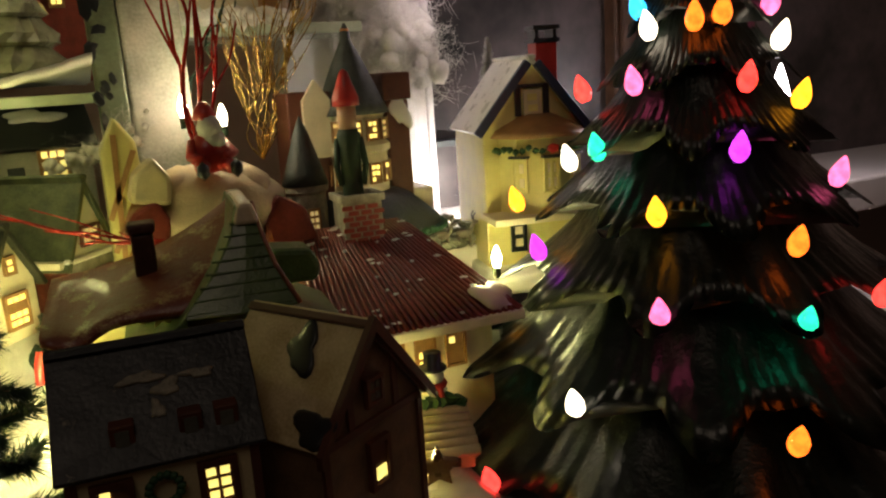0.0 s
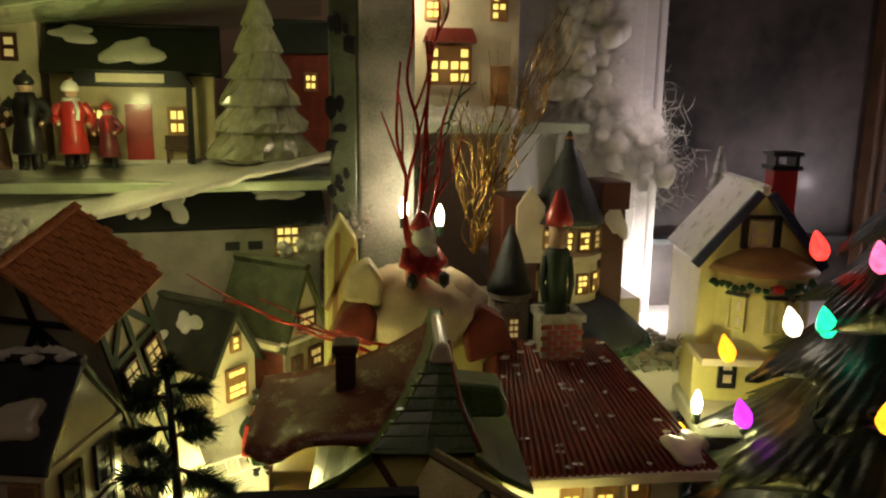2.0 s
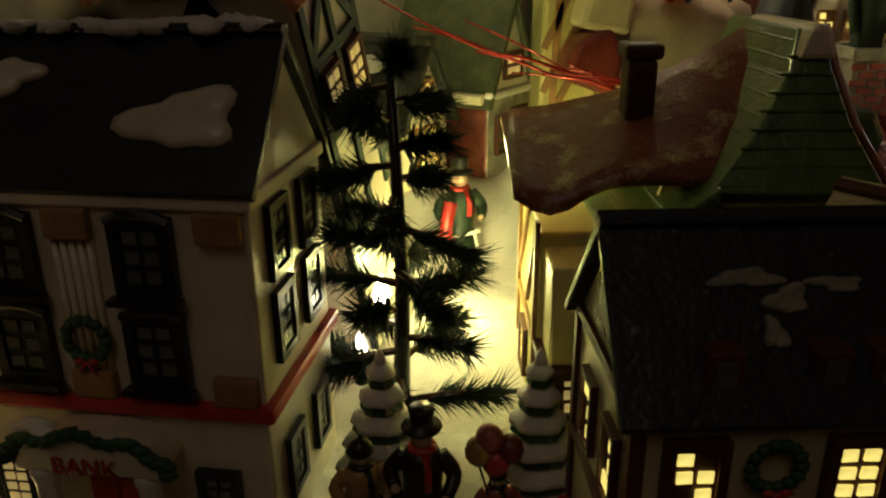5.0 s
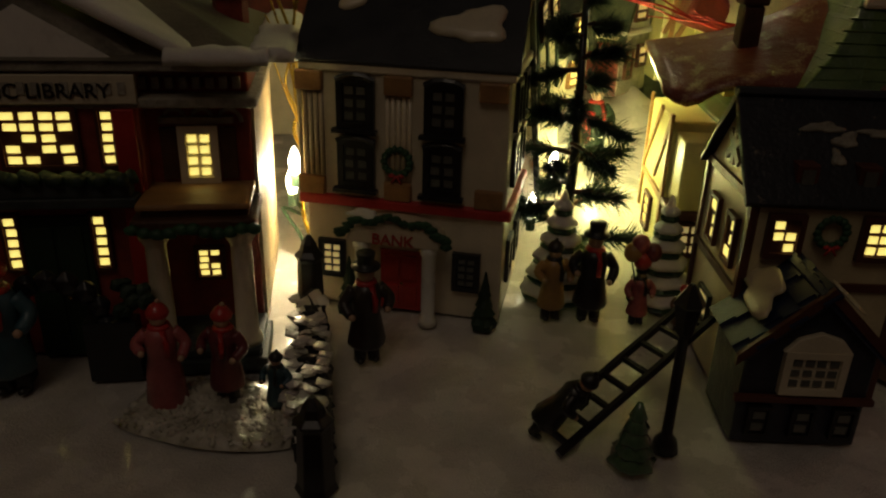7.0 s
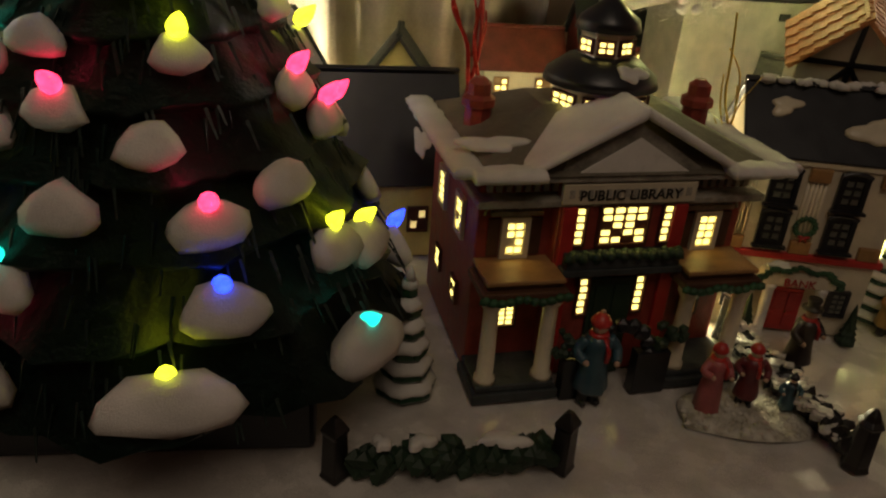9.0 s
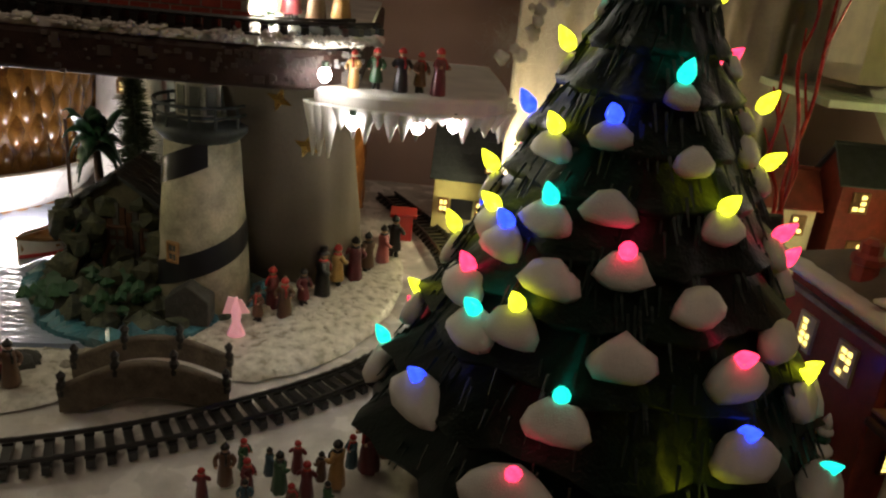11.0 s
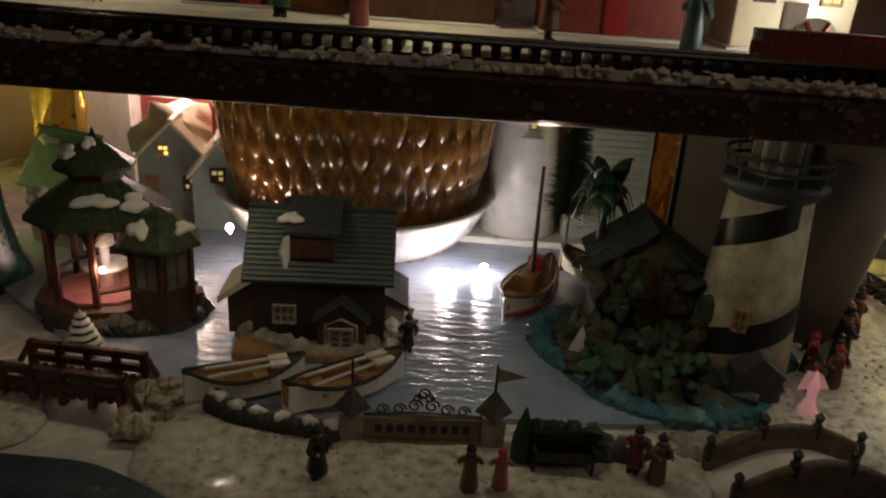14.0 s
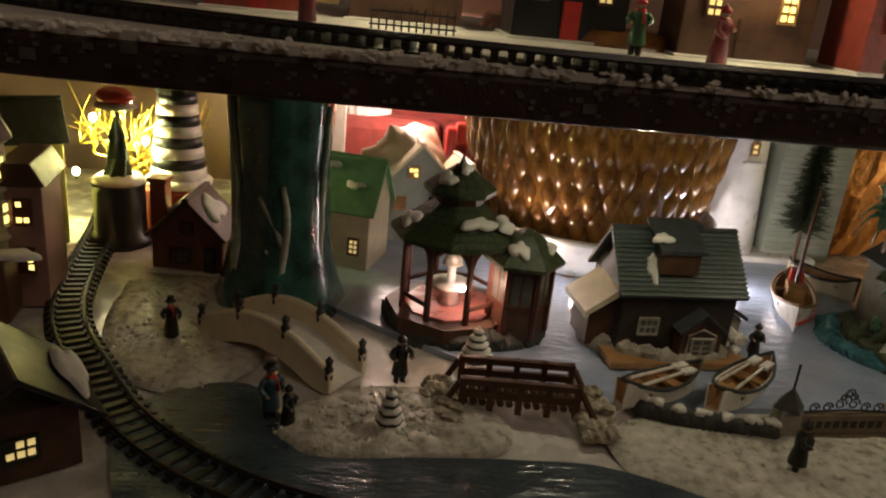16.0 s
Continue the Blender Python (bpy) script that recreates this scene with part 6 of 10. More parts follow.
def boathouse():
    w, d, h, rise = 0.094, 0.066, 0.054, 0.037
    # wall brown is darkened, the shade on the front is in the colour
    ob = house("boathouse", "dark timber boathouse with ribbed green roof on rocks", pose(-0.855, 0.180, 0.008, 0, 0, 5), w, d, h, mat("shaded_boards", (0.042, 0.028, 0.020), 0.5, 0.5, 900, 90, 0.5), SLATE, rise, "x", 0.006)
    run = math.hypot(d / 2, rise) * (1 + 0.006 * 2 / d)
    tilt = math.degrees(math.atan2(rise, d / 2))
    me = bpy.data.meshes.new("batten")
    bm = box(bmesh.new(), (-w / 2 - 0.006, 0, 0), (w / 2 + 0.006, 0.0016, 0.0014))
    bm.to_mesh(me)
    bm.free()
    me.materials.append(mat("ribbed_green", (0.075, 0.12, 0.095), 0.4, 0.5))
    for k in range(15):
        shared("batten", me, ob, pose(0, -0.006, h - 0.006 * rise * 2 / d + 0.003, tilt) @ pose(0, run * k / 15 + 0.001, 0))
    dm = part("dormer", prism(bmesh.new(), [(-0.020, h + 0.012), (0.010, h + 0.012), (0.010, h + 0.030), (-0.020, h + 0.030)], 0.002, 0.030), BROWN, ob)
    part("dormer_roof", prism(bmesh.new(), [(0.000, h + 0.029), (0.036, h + 0.044), (0.036, h + 0.047), (0.000, h + 0.032)], -0.024, 0.014, "x"), SLATE, dm)
    part("chimney", box(bmesh.new(), (0.014, 0.030, h + rise - 0.006), (0.021, 0.040, h + rise + 0.008)), SLATE, ob)
    snow_patch(ob, pose(-0.020, 0.010, h + 0.0385, 22), 0.014, 0.012, 3)
    snow_patch(ob, slope_at(w, d, h, rise, -0.024, 0.30), 0.010, 0.022, 6)
    # entrance gable
    g = part("entrance", prism(bmesh.new(), [(0.000, 0), (0.034, 0), (0.034, 0.026), (0.017, 0.040), (0.000, 0.026)], -0.012, 0.001), BROWN, ob, bevel=0.0006)
    for s in (-1, 1):
        roof_slope(g, "porch_roof", pose(0.017 + s * 0.0205, -0.006, 0.0245, 0, 0, s * 90) @ pose(0, 0, 0, 39), 0.018, 0.0265, SLATE, 0.0022)
    part("arch_frame", tube(bmesh.new(), [(0.006, -0.0125, 0.002), (0.006, -0.0125, 0.022), (0.017, -0.0125, 0.027), (0.028, -0.0125, 0.022), (0.028, -0.0125, 0.002)], 0.0012, seg=5), STONE, g)
    window(ob, pose(0.017, -0.0128, 0.012), 0.016, 0.014, 2, 3, DARKPANE, STONE, 0.0012, seed=3)
    window(ob, pose(-0.024, -0.001, 0.024), 0.014, 0.012, 3, 2, DARKPANE, STONE, 0.0014, seed=3)
    for s in ("l", "r"):
        window(ob, face(s, d / 2, 0.034, w, d), 0.012, 0.014, 2, 2, DARKPANE, STONE, 0.0014, seed=3)
    lean = part("lean_to", prism(bmesh.new(), [(w / 2, 0), (w / 2 + 0.014, 0), (w / 2 + 0.014, 0.026), (w / 2, 0.036)], 0.010, 0.056), STONE, ob, bevel=0.0006)
    part("lean_roof", prism(bmesh.new(), [(w / 2, 0.036), (w / 2 + 0.017, 0.026), (w / 2 + 0.017, 0.029), (w / 2, 0.039)], 0.006, 0.060), SLATE, lean)
    annex = part("annex", prism(bmesh.new(), [(-w / 2, 0), (-w / 2 - 0.020, 0), (-w / 2 - 0.020, 0.028), (-w / 2, 0.042)], 0.014, 0.052), BROWN, ob)
    part("annex_roof", prism(bmesh.new(), [(-w / 2, 0.044), (-w / 2 - 0.026, 0.026), (-w / 2 - 0.026, 0.031), (-w / 2, 0.050)], 0.008, 0.058), CREAM, annex, "snow covered annex roof")
    bm = bmesh.new()
    rng = random.Random(4)
    for k in range(60):
        a = 2 * math.pi * k / 60
        ball(bm, (0.060 * math.cos(a) + 0.002, 0.034 + 0.048 * math.sin(a), rng.uniform(-.003, .004)), (0.010, 0.009, rng.uniform(.006, .010)), 1, 0.6)
    scatter("rock", bm, STONE, ob)
    part("deck", box(bmesh.new(), (-0.058, -0.022, -0.003), (0.058, 0.080, 0.003)), OAK, ob, bevel=0.001)
    bm = bmesh.new()
    for k in range(34):
        ball(bm, (rng.uniform(0.046, 0.060), rng.uniform(-.01, .06), rng.uniform(0.002, 0.016)), (0.006, 0.006, 0.005), 1, 0.6)
    scatter("snowy_ledge", bm, COTTON, ob)


boathouse()


def boat(name, label, at, turn, length, beam, hull, inner, oars=True, mast=0.0):
    ob = thing(name, label, "boat", pose(*at, 0, 0, turn) @ Matrix.Diagonal((1, 1, 1.55, 1)))
    bm = bmesh.new()
    n, rings = 14, []
    for i in range(n + 1):
        t = i / n * 2 - 1
        half = beam / 2 * max(1 - abs(t) ** 2.4, 0.03)
        if t < -0.8 and mast == 0:
            half = max(half, beam * 0.22)
        sheer = 0.011 + 0.005 * t * t
        x = t * length / 2
        rings.append([bm.verts.new(p) for p in ((x, -half, sheer), (x, -half * 0.75, 0.003), (x, 0, 0.0), (x, half * 0.75, 0.003), (x, half, sheer), (x, half * 0.82, sheer), (x, half * 0.6, 0.005), (x, -half * 0.6, 0.005), (x, -half * 0.82, sheer))])
    for a, b in zip(rings, rings[1:]):
        for k in range(9):
            bm.faces.new((a[k], b[k], b[(k + 1) % 9], a[(k + 1) % 9])).material_index = 1 if k in (5, 6, 7) else 0
    bm.faces.new(rings[0]), bm.faces.new(rings[-1][::-1])
    bmesh.ops.recalc_face_normals(bm, faces=bm.faces[:])
    part("hull", bm, [hull, inner], ob)
    for s in (-1, 1):
        g = bmesh.new()
        tube(g, [Vector((length / 2 * (i / n * 2 - 1), s * beam / 2 * max(1 - abs(i / n * 2 - 1) ** 2.4, 0.03), 0.0115 + 0.005 * (i / n * 2 - 1) ** 2)) for i in range(n + 1)], 0.0011, seg=5)
        part("gunwale", g, OAK if mast else SLATE, ob)
    for x in (-0.22, 0.12):
        half = beam / 2 * (1 - abs(2 * x) ** 2.4) * 0.9
        part("thwart", box(bmesh.new(), (x * length - 0.0045, -half, 0.0085), (x * length + 0.0045, half, 0.0100)), inner, ob)
    if oars:
        for s in (-1, 1):
            o = bmesh.new()
            tube(o, [(-length * 0.32, s * beam * 0.22, 0.0135), (length * 0.22, s * beam * 0.16, 0.0145)], 0.0010, seg=5)
            box(o, (length * 0.20, s * beam * 0.16 - 0.003, 0.0138), (length * 0.36, s * beam * 0.16 + 0.003, 0.0152))
            part("oar", o, WHITE, ob, "white oar")
    if mast:
        part("mast", tube(bmesh.new(), [(0.004, 0, 0.004), (0.004, 0, mast)], 0.0022, 0.0014, 7), BROWN, ob)
        part("cabin", box(bmesh.new(), (-0.012, -0.008, 0.006), (0.016, 0.008, 0.017)), OAK, ob, bevel=0.0008)
        part("crate", box(bmesh.new(), (0.008, -0.006, 0.017), (0.018, 0.006, 0.024)), RED, ob)
        part("trim", tube(bmesh.new(), [Vector((length / 2 * (i / n * 2 - 1), -beam / 2 * max(1 - abs(i / n * 2 - 1) ** 2.4, 0.03) - 0.0004, 0.0055)) for i in range(n + 1)], 0.0012, seg=5), RED, ob)
    return ob


boat("rowing_boat", "white rowing boat with wooden thwarts and oars on the water", (-0.888, 0.112, 0.004), 26, 0.076, 0.026, WHITE, OAK)
boat("rowing_boat", "white rowing boat with brown interior and long oars", (-0.824, 0.120, 0.004), 40, 0.088, 0.030, WHITE, OAK)
boat("sailing_boat", "white and red boat with a bare mast on the water", (-0.697, 0.292, 0.004), 66, 0.110, 0.040, WHITE, OAK, False, 0.076)
boat("moored_boat", "small tan boat moored behind the palm hut", (-0.640, 0.345, 0.004), 130, 0.070, 0.028, CREAM, OAK, False)


def rocky_island():
    ob = thing("rocky_island", "dark green rocky island with blue surf edge", "rocks", pose(-0.600, 0.200, 0))
    rng = random.Random(6)
    bm = bmesh.new()
    for k in range(80):
        a = 2 * math.pi * k / 80
        r = 1 + 0.1 * math.sin(3 * a)
        ball(bm, (0.088 * r * math.cos(a), 0.078 * r * math.sin(a) + 0.01, 0.004), (0.012, 0.011, rng.uniform(.007, .013)), 1, 0.7)
    scatter("surf", bm, AQUA, ob, "blue-green glazed surf")
    bm = bmesh.new()
    for k in range(90):
        a, s = rng.uniform(0, 6.28), math.sqrt(rng.random())
        ball(bm, (0.080 * s * math.cos(a), 0.07 * s * math.sin(a) + 0.01, 0.006 + 0.020 * (1 - s)), (rng.uniform(.010, .020), rng.uniform(.010, .018), rng.uniform(.008, .016)), 1, 0.7)
    scatter("rock", bm, mat("mossy_rock", (0.10, 0.11, 0.06), 0.7, 0.6, 500, 90, 0.8, other=(0.02, 0.028, 0.02)), ob)
    bm = bmesh.new()
    for k in range(70):
        ball(bm, (rng.uniform(-.07, .05), rng.uniform(-.06, .02), rng.uniform(.018, .034)), (0.006, 0.006, 0.004), 1, 0.9)
    part("moss", bm, GARLAND, ob)
    bm = bmesh.new()
    for k in range(46):
        z = rng.uniform(.020, .078)
        ball(bm, (rng.uniform(-.066, .022), rng.uniform(-.030, .006) + 0.30 * (z - .02), z), (rng.uniform(.006, .012), rng.uniform(.006, .010), rng.uniform(.007, .014)), 1, 0.8)
    scatter("crag", bm, mat("mossy_crag", (0.07, 0.075, 0.035), 0.7, 0.6, 600, 120, 0.9, other=(0.014, 0.018, 0.010)), ob)
    # rough timber hut
    hut = part("hut", prism(bmesh.new(), [(-0.056, 0.012), (0.016, 0.012), (0.016, 0.078), (-0.020, 0.104), (-0.056, 0.078)], 0.008, 0.060), mat("weathered_wood", (0.11, 0.10, 0.055), 0.7, 0.6, 900, 80, 0.8), ob, "weathered timber hut", bevel=0.0012)
    for s in (-1, 1):
        roof_slope(hut, "hut_roof", pose(-0.020 + s * 0.043, 0.034, 0.074, 0, 0, s * 90) @ pose(0, 0, 0, 36), 0.062, 0.054, SLATE, 0.003, 6, 9)
    for i in range(14):
        part("board", box(bmesh.new(), (-0.055 + 0.005 * i, 0.0062, 0.012), (-0.0508 + 0.005 * i, 0.0082, 0.080 - 0.004 * (i % 3))), BROWN if i % 3 else DARKSTONE, hut)
    window(ob, pose(-0.022, 0.0058, 0.052), 0.012, 0.016, 2, 2, DARKPANE, BROWN, 0.0016, seed=1)
    window(ob, pose(0.004, 0.0058, 0.052), 0.012, 0.016, 2, 2, DARKPANE, BROWN, 0.0016, seed=1)
    bm = bmesh.new()
    for k in range(16):
        a = 2 * math.pi * k / 16
        tube(bm, [(-0.046 + 0.016 * math.cos(a) * s, 0.016 + 0.014 * math.sin(a) * s, 0.050 + 0.012 * math.sin(math.pi * s * 0.8)) for s in (0, 0.4, 0.8, 1.15)], 0.0042, 0.001, 4)
    part("fern", bm, GREEN, ob, "glossy green fern", smooth=True)
    small = part("small_sail", prism(bmesh.new(), [(-0.008, 0.0), (0.008, 0.0), (0.0, 0.022)], -0.001, 0.001), WHITE, ob, "tiny white sail")
    small.matrix_basis = pose(-0.066, -0.012, 0.014, 0, 0, -20)


rocky_island()


def palm(at, h):
    ob = thing("palm", "glossy green potted palm with drooping fronds", "plant", pose(*at))
    part("trunk", tube(bmesh.new(), [(0, 0, 0), (0.001, 0, h * 0.55), (0, 0, h * 0.75)], 0.004, 0.003, 7), BROWN, ob, smooth=True)
    rng = random.Random(3)
    for k in range(22):
        a = 2 * math.pi * k / 22 + rng.uniform(-.2, .2)
        ln = rng.uniform(0.016, 0.030)
        bm = bmesh.new()
        prev = None
        for s in range(7):
            t = s / 6
            c = Vector((math.cos(a) * ln * t, math.sin(a) * ln * t, h * 0.75 + 0.012 * math.sin(math.pi * t * 0.9) + 0.012 * t * (k % 4) - 0.026 * t * t * (1 - (k % 4) / 5)))
            wd = 0.0080 * math.sin(math.pi * min(t + 0.12, 1)) + 0.0004
            sd = Vector((-math.sin(a), math.cos(a), 0)) * wd
            row = [bm.verts.new(c - sd - Vector((0, 0, wd * .5))), bm.verts.new(c), bm.verts.new(c + sd - Vector((0, 0, wd * .5)))]
            if prev:
                for i in range(2):
                    bm.faces.new((prev[i], row[i], row[i + 1], prev[i + 1]))
            prev = row
        fr = part("frond", bm, GREEN, ob, smooth=True)
        mod = fr.modifiers.new("thick", "SOLIDIFY")
        mod.thickness = 0.0008
    return ob


palm((-0.652, 0.250, 0.030), 0.108)


def spiral_lighthouse():
    ob = thing("spiral_lighthouse", "cream lighthouse with dark spiral band and iron gallery", "model lighthouse", pose(-0.552, 0.195, 0.0))
    prof = [(0.036, 0.010), (0.034, 0.050), (0.030, 0.100), (0.027, 0.146)]
    part("tower", lathe(bmesh.new(), prof, 32), mat("mottled_cream", (0.48, 0.43, 0.31), 0.5, 0.4, 500, 60, 0.3, other=(0.22, 0.21, 0.15)), ob, "mottled cream tower", smooth=True)
    bm = bmesh.new()
    prev = None
    for k in range(73):
        t = k / 72
        a = 2 * math.pi * 1.35 * t + 2.9
        row = []
        for dz in (0.0, 0.010, 0.020):
            z = 0.018 + 0.108 * t + dz
            r = np.interp(z, [p[1] for p in prof], [p[0] for p in prof]) + 0.0007
            row.append(bm.verts.new((r * math.cos(a), r * math.sin(a), z)))
        if prev:
            for i in range(2):
                bm.faces.new((prev[i], row[i], row[i + 1], prev[i + 1]))
        prev = row
    part("spiral_band", bm, BLACK, ob, "dark spiral stripe", smooth=True)
    part("gallery", lathe(bmesh.new(), [(0.026, 0.140), (0.034, 0.148), (0.035, 0.153), (0.030, 0.155), (0.022, 0.156)], 28), SLATE, ob, smooth=True)
    for z, r in ((0.162, 0.034), (0.169, 0.034)):
        ring = bmesh.new()
        tube(ring, [(r * math.cos(2 * math.pi * i / 24), r * math.sin(2 * math.pi * i / 24), z) for i in range(25)], 0.0014, seg=5)
        part("gallery_rail", ring, SLATE, ob)
    for k in range(12):
        a = 2 * math.pi * k / 12
        part("baluster", tube(bmesh.new(), [(0.034 * math.cos(a), 0.034 * math.sin(a), 0.153), (0.034 * math.cos(a), 0.034 * math.sin(a), 0.170)], 0.0011, seg=5), SLATE, ob)
    part("lantern", lathe(bmesh.new(), [(0.019, 0.155), (0.019, 0.186), (0.024, 0.188), (0.016, 0.196), (0.004, 0.204)], 10), STONE, ob)
    for k in range(10):
        a = 360 * (k + 0.5) / 10
        shared("pane", pane_mesh(0.0075, 0.020, DARKPANE), ob, pose(0, 0, 0.171) @ pose(0, 0, 0, 0, 0, a + 90) @ pose(0, -0.0183, 0))
    window(ob, pose(0, 0, 0.060) @ pose(0, 0, 0, 0, 0, -25) @ pose(0, -0.0335, 0), 0.007, 0.013, 2, 2, DARKPANE, OAK, 0.0016, seed=1)
    part("lodge", prism(bmesh.new(), [(-0.016, 0.010), (0.016, 0.010), (0.016, 0.030), (0, 0.042), (-0.016, 0.030)], -0.050, -0.020), DARKSTONE, ob, bevel=0.001)


spiral_lighthouse()


def white_lighthouse():
    ob = thing("white_lighthouse", "plain white lighthouse with small arched window", "model lighthouse", pose(-0.700, 0.465, 0.0))
    part("tower", lathe(bmesh.new(), [(0.040, 0.010), (0.034, 0.10), (0.029, 0.20), (0.026, 0.26)], 32), WHITE, ob, smooth=True)
    part("base", boxes(((-0.060, -0.042, 0.0), (0.100, 0.06, 0.010))), WHITE, ob, bevel=0.002)
    wn = window(ob, pose(0.004, -0.0330, 0.128), 0.0065, 0.0115, 1, 2, LITDIM, OAK, 0.0014, seed=2)
    part("arch", ball(bmesh.new(), (0.0, -0.0003, 0.0075), (0.0046, 0.001, 0.004), 1), OAK, wn)
    part("lower_sill", box(bmesh.new(), (-0.006, -0.038, 0.112), (0.014, -0.030, 0.1145)), WHITE, ob)
    keeper = part("keeper_house", boxes(((0.045, -0.020, 0.0), (0.125, 0.040, 0.150))), mat("sage_siding", (0.42, 0.46, 0.36), 0.6, 0.2), ob, bevel=0.001)
    me = pane_mesh(0.079, 0.0052, mat("sage_board", (0.46, 0.50, 0.40), 0.6, 0.2))
    for k in range(22):
        shared("clapboard", me, keeper, pose(0.085, -0.0205, 0.006 + 0.0066 * k))


white_lighthouse()


def gazebo():
    ob = thing("gazebo", "brown gazebo with shingled green roofs, snow and a pink lit interior", "model gazebo", pose(-1.030, 0.226, 0.012, 0, 0, -8) @ Matrix.Scale(0.87, 4))
    rng = random.Random(8)
    bm = bmesh.new()
    for k in range(70):
        a = 2 * math.pi * k / 70
        ball(bm, (0.068 * math.cos(a) + 0.016, 0.050 * math.sin(a), rng.uniform(-.012, -.004)), (0.012, 0.011, rng.uniform(.008, .013)), 1, 0.7)
    scatter("rock", bm, DARKSTONE, ob)
    part("floor", lathe(bmesh.new(), [(0.060, -0.006), (0.060, 0.008), (0.050, 0.008)], 8), BROWN, ob)
    # the interior's pink light is put into this floor colour
    part("pink_floor", lathe(bmesh.new(), [(0.044, 0.006), (0.044, 0.010)], 8), mat("pink_lit_floor", (0.60, 0.22, 0.20), 0.3, 0.3, coat=0.5), ob)
    for k in range(8):
        a = 2 * math.pi * (k + 0.5) / 8
        part("post", tube(bmesh.new(), [(0.046 * math.cos(a), 0.046 * math.sin(a), 0.006), (0.046 * math.cos(a), 0.046 * math.sin(a), 0.082)], 0.0032, seg=6), TIMBER, ob)
        b = 2 * math.pi * (k + 1.5) / 8
        if k not in (5,):
            part("railing", tube(bmesh.new(), [(0.046 * math.cos(a), 0.046 * math.sin(a), 0.022), (0.046 * math.cos(b), 0.046 * math.sin(b), 0.022)], 0.0022, seg=5), TIMBER, ob)
        pa, pb = Vector((0.046 * math.cos(a), 0.046 * math.sin(a), 0)), Vector((0.046 * math.cos(b), 0.046 * math.sin(b), 0))
        part("arch", tube(bmesh.new(), [pa.lerp(pb, i / 8) + Vector((0, 0, 0.062 + 0.017 * math.sin(math.pi * i / 8) ** 0.6)) for i in range(9)], 0.0030, seg=5), TIMBER, ob)
        part("fascia", tube(bmesh.new(), [pa + Vector((0, 0, 0.081)), pb + Vector((0, 0, 0.081))], 0.0032, seg=5), TIMBER, ob)
    for r0, z0, r1, z1, nm in ((0.060, 0.082, 0.020, 0.110, "roof"), (0.033, 0.122, 0.004, 0.143, "cupola_roof")):
        rf = part(nm, lathe(bmesh.new(), [(r0, z0 - 0.003), (r0, z0), (r1, z1), (r1 * 0.6, z1)], 8), MOSSROOF, ob)
        for f in range(8):
            a = 2 * math.pi * (f + 0.5) / 8
            for j in range(6 if nm == "roof" else 4):
                n = 6 if nm == "roof" else 4
                t = j / n
                r = (r0 + (r1 - r0) * t) * math.cos(math.pi / 8)
                wd = 2 * (r0 + (r1 - r0) * t) * math.sin(math.pi / 8)
                cnt = max(int(wd / 0.0065), 1)
                z = z0 + (z1 - z0) * t
                tilt = math.degrees(math.atan2(z1 - z0, (r0 - r1) * math.cos(math.pi / 8)))
                if not (math.pi * 0.9 < a or a < 0.1):
                    continue
                me = shingle_mesh(round(wd / cnt * 0.9, 4), round((math.hypot(z1 - z0, r0 - r1)) / n * 1.05, 4))
                for i in range(cnt):
                    shared("shingle", me, rf, pose(0, 0, z) @ pose(0, 0, 0, 0, 0, math.degrees(a) + 90) @ pose(-wd / 2 + wd / cnt * (i + 0.5), -r - 0.0003, 0.0005) @ pose(0, 0, 0, tilt, 0, 0))
    part("cupola", lathe(bmesh.new(), [(0.022, 0.106), (0.022, 0.122)], 8), BROWN, ob)
    part("finial", lathe(bmesh.new(), [(0.004, 0.142), (0.003, 0.146), (0.0005, 0.153)], 8), BLACK, ob)
    for a, r, z, w, hh in ((-150, 0.046, 0.092, 0.024, 0.016), (-60, 0.040, 0.096, 0.030, 0.014), (-20, 0.046, 0.092, 0.024, 0.018), (-120, 0.022, 0.130, 0.018, 0.014), (-70, 0.012, 0.138, 0.010, 0.010)):
        ra = math.radians(a)
        snow_patch(ob, pose(r * math.cos(ra), r * math.sin(ra), z + 0.004, 0, 0, a + 90) @ pose(0, 0, 0, 34), w, hh, int(a), 0.004)
    # side kiosk
    kio = part("kiosk", lathe(bmesh.new(), [(0.026, -0.004), (0.026, 0.066)], 6, (0.064, -0.016, 0)), BROWN, ob)
    for f in range(6):
        m = pose(0.064, -0.016, 0, 0, 0, 60 * f + 30) @ pose(0.0225, 0, 0)
        o = part("kiosk_panel", boxes(((-0.0006, -0.009, 0.030), (0.0012, 0.009, 0.060))), DARKPANE, kio, "dark glazed opening")
        o.matrix_basis = m
        o = part("kiosk_post", boxes(((-0.002, 0.0115, 0.0), (0.0032, 0.0150, 0.067)), ((-0.0006, -0.0125, 0.026), (0.0022, 0.0125, 0.030)), ((-0.0006, -0.0008, 0.030), (0.0018, 0.0008, 0.060))), TIMBER, kio)
        o.matrix_basis = m
    part("kiosk_roof", lathe(bmesh.new(), [(0.037, 0.066), (0.037, 0.069), (0.012, 0.092), (0.002, 0.096)], 6, (0.064, -0.016, 0)), MOSSROOF, kio)
    snow_patch(ob, pose(0.058, -0.036, 0.0815, 38), 0.016, 0.018, 71, 0.004)
    snow_patch(ob, pose(0.086, -0.016, 0.080, 0, 0, 80) @ pose(0, 0, 0, 38), 0.016, 0.014, 73, 0.004)
    # fountain and lights inside
    part("basin", lathe(bmesh.new(), [(0.010, 0.010), (0.008, 0.022), (0.020, 0.028), (0.020, 0.031), (0.004, 0.030), (0.004, 0.046), (0.010, 0.049)], 16), WHITE, ob, smooth=True)
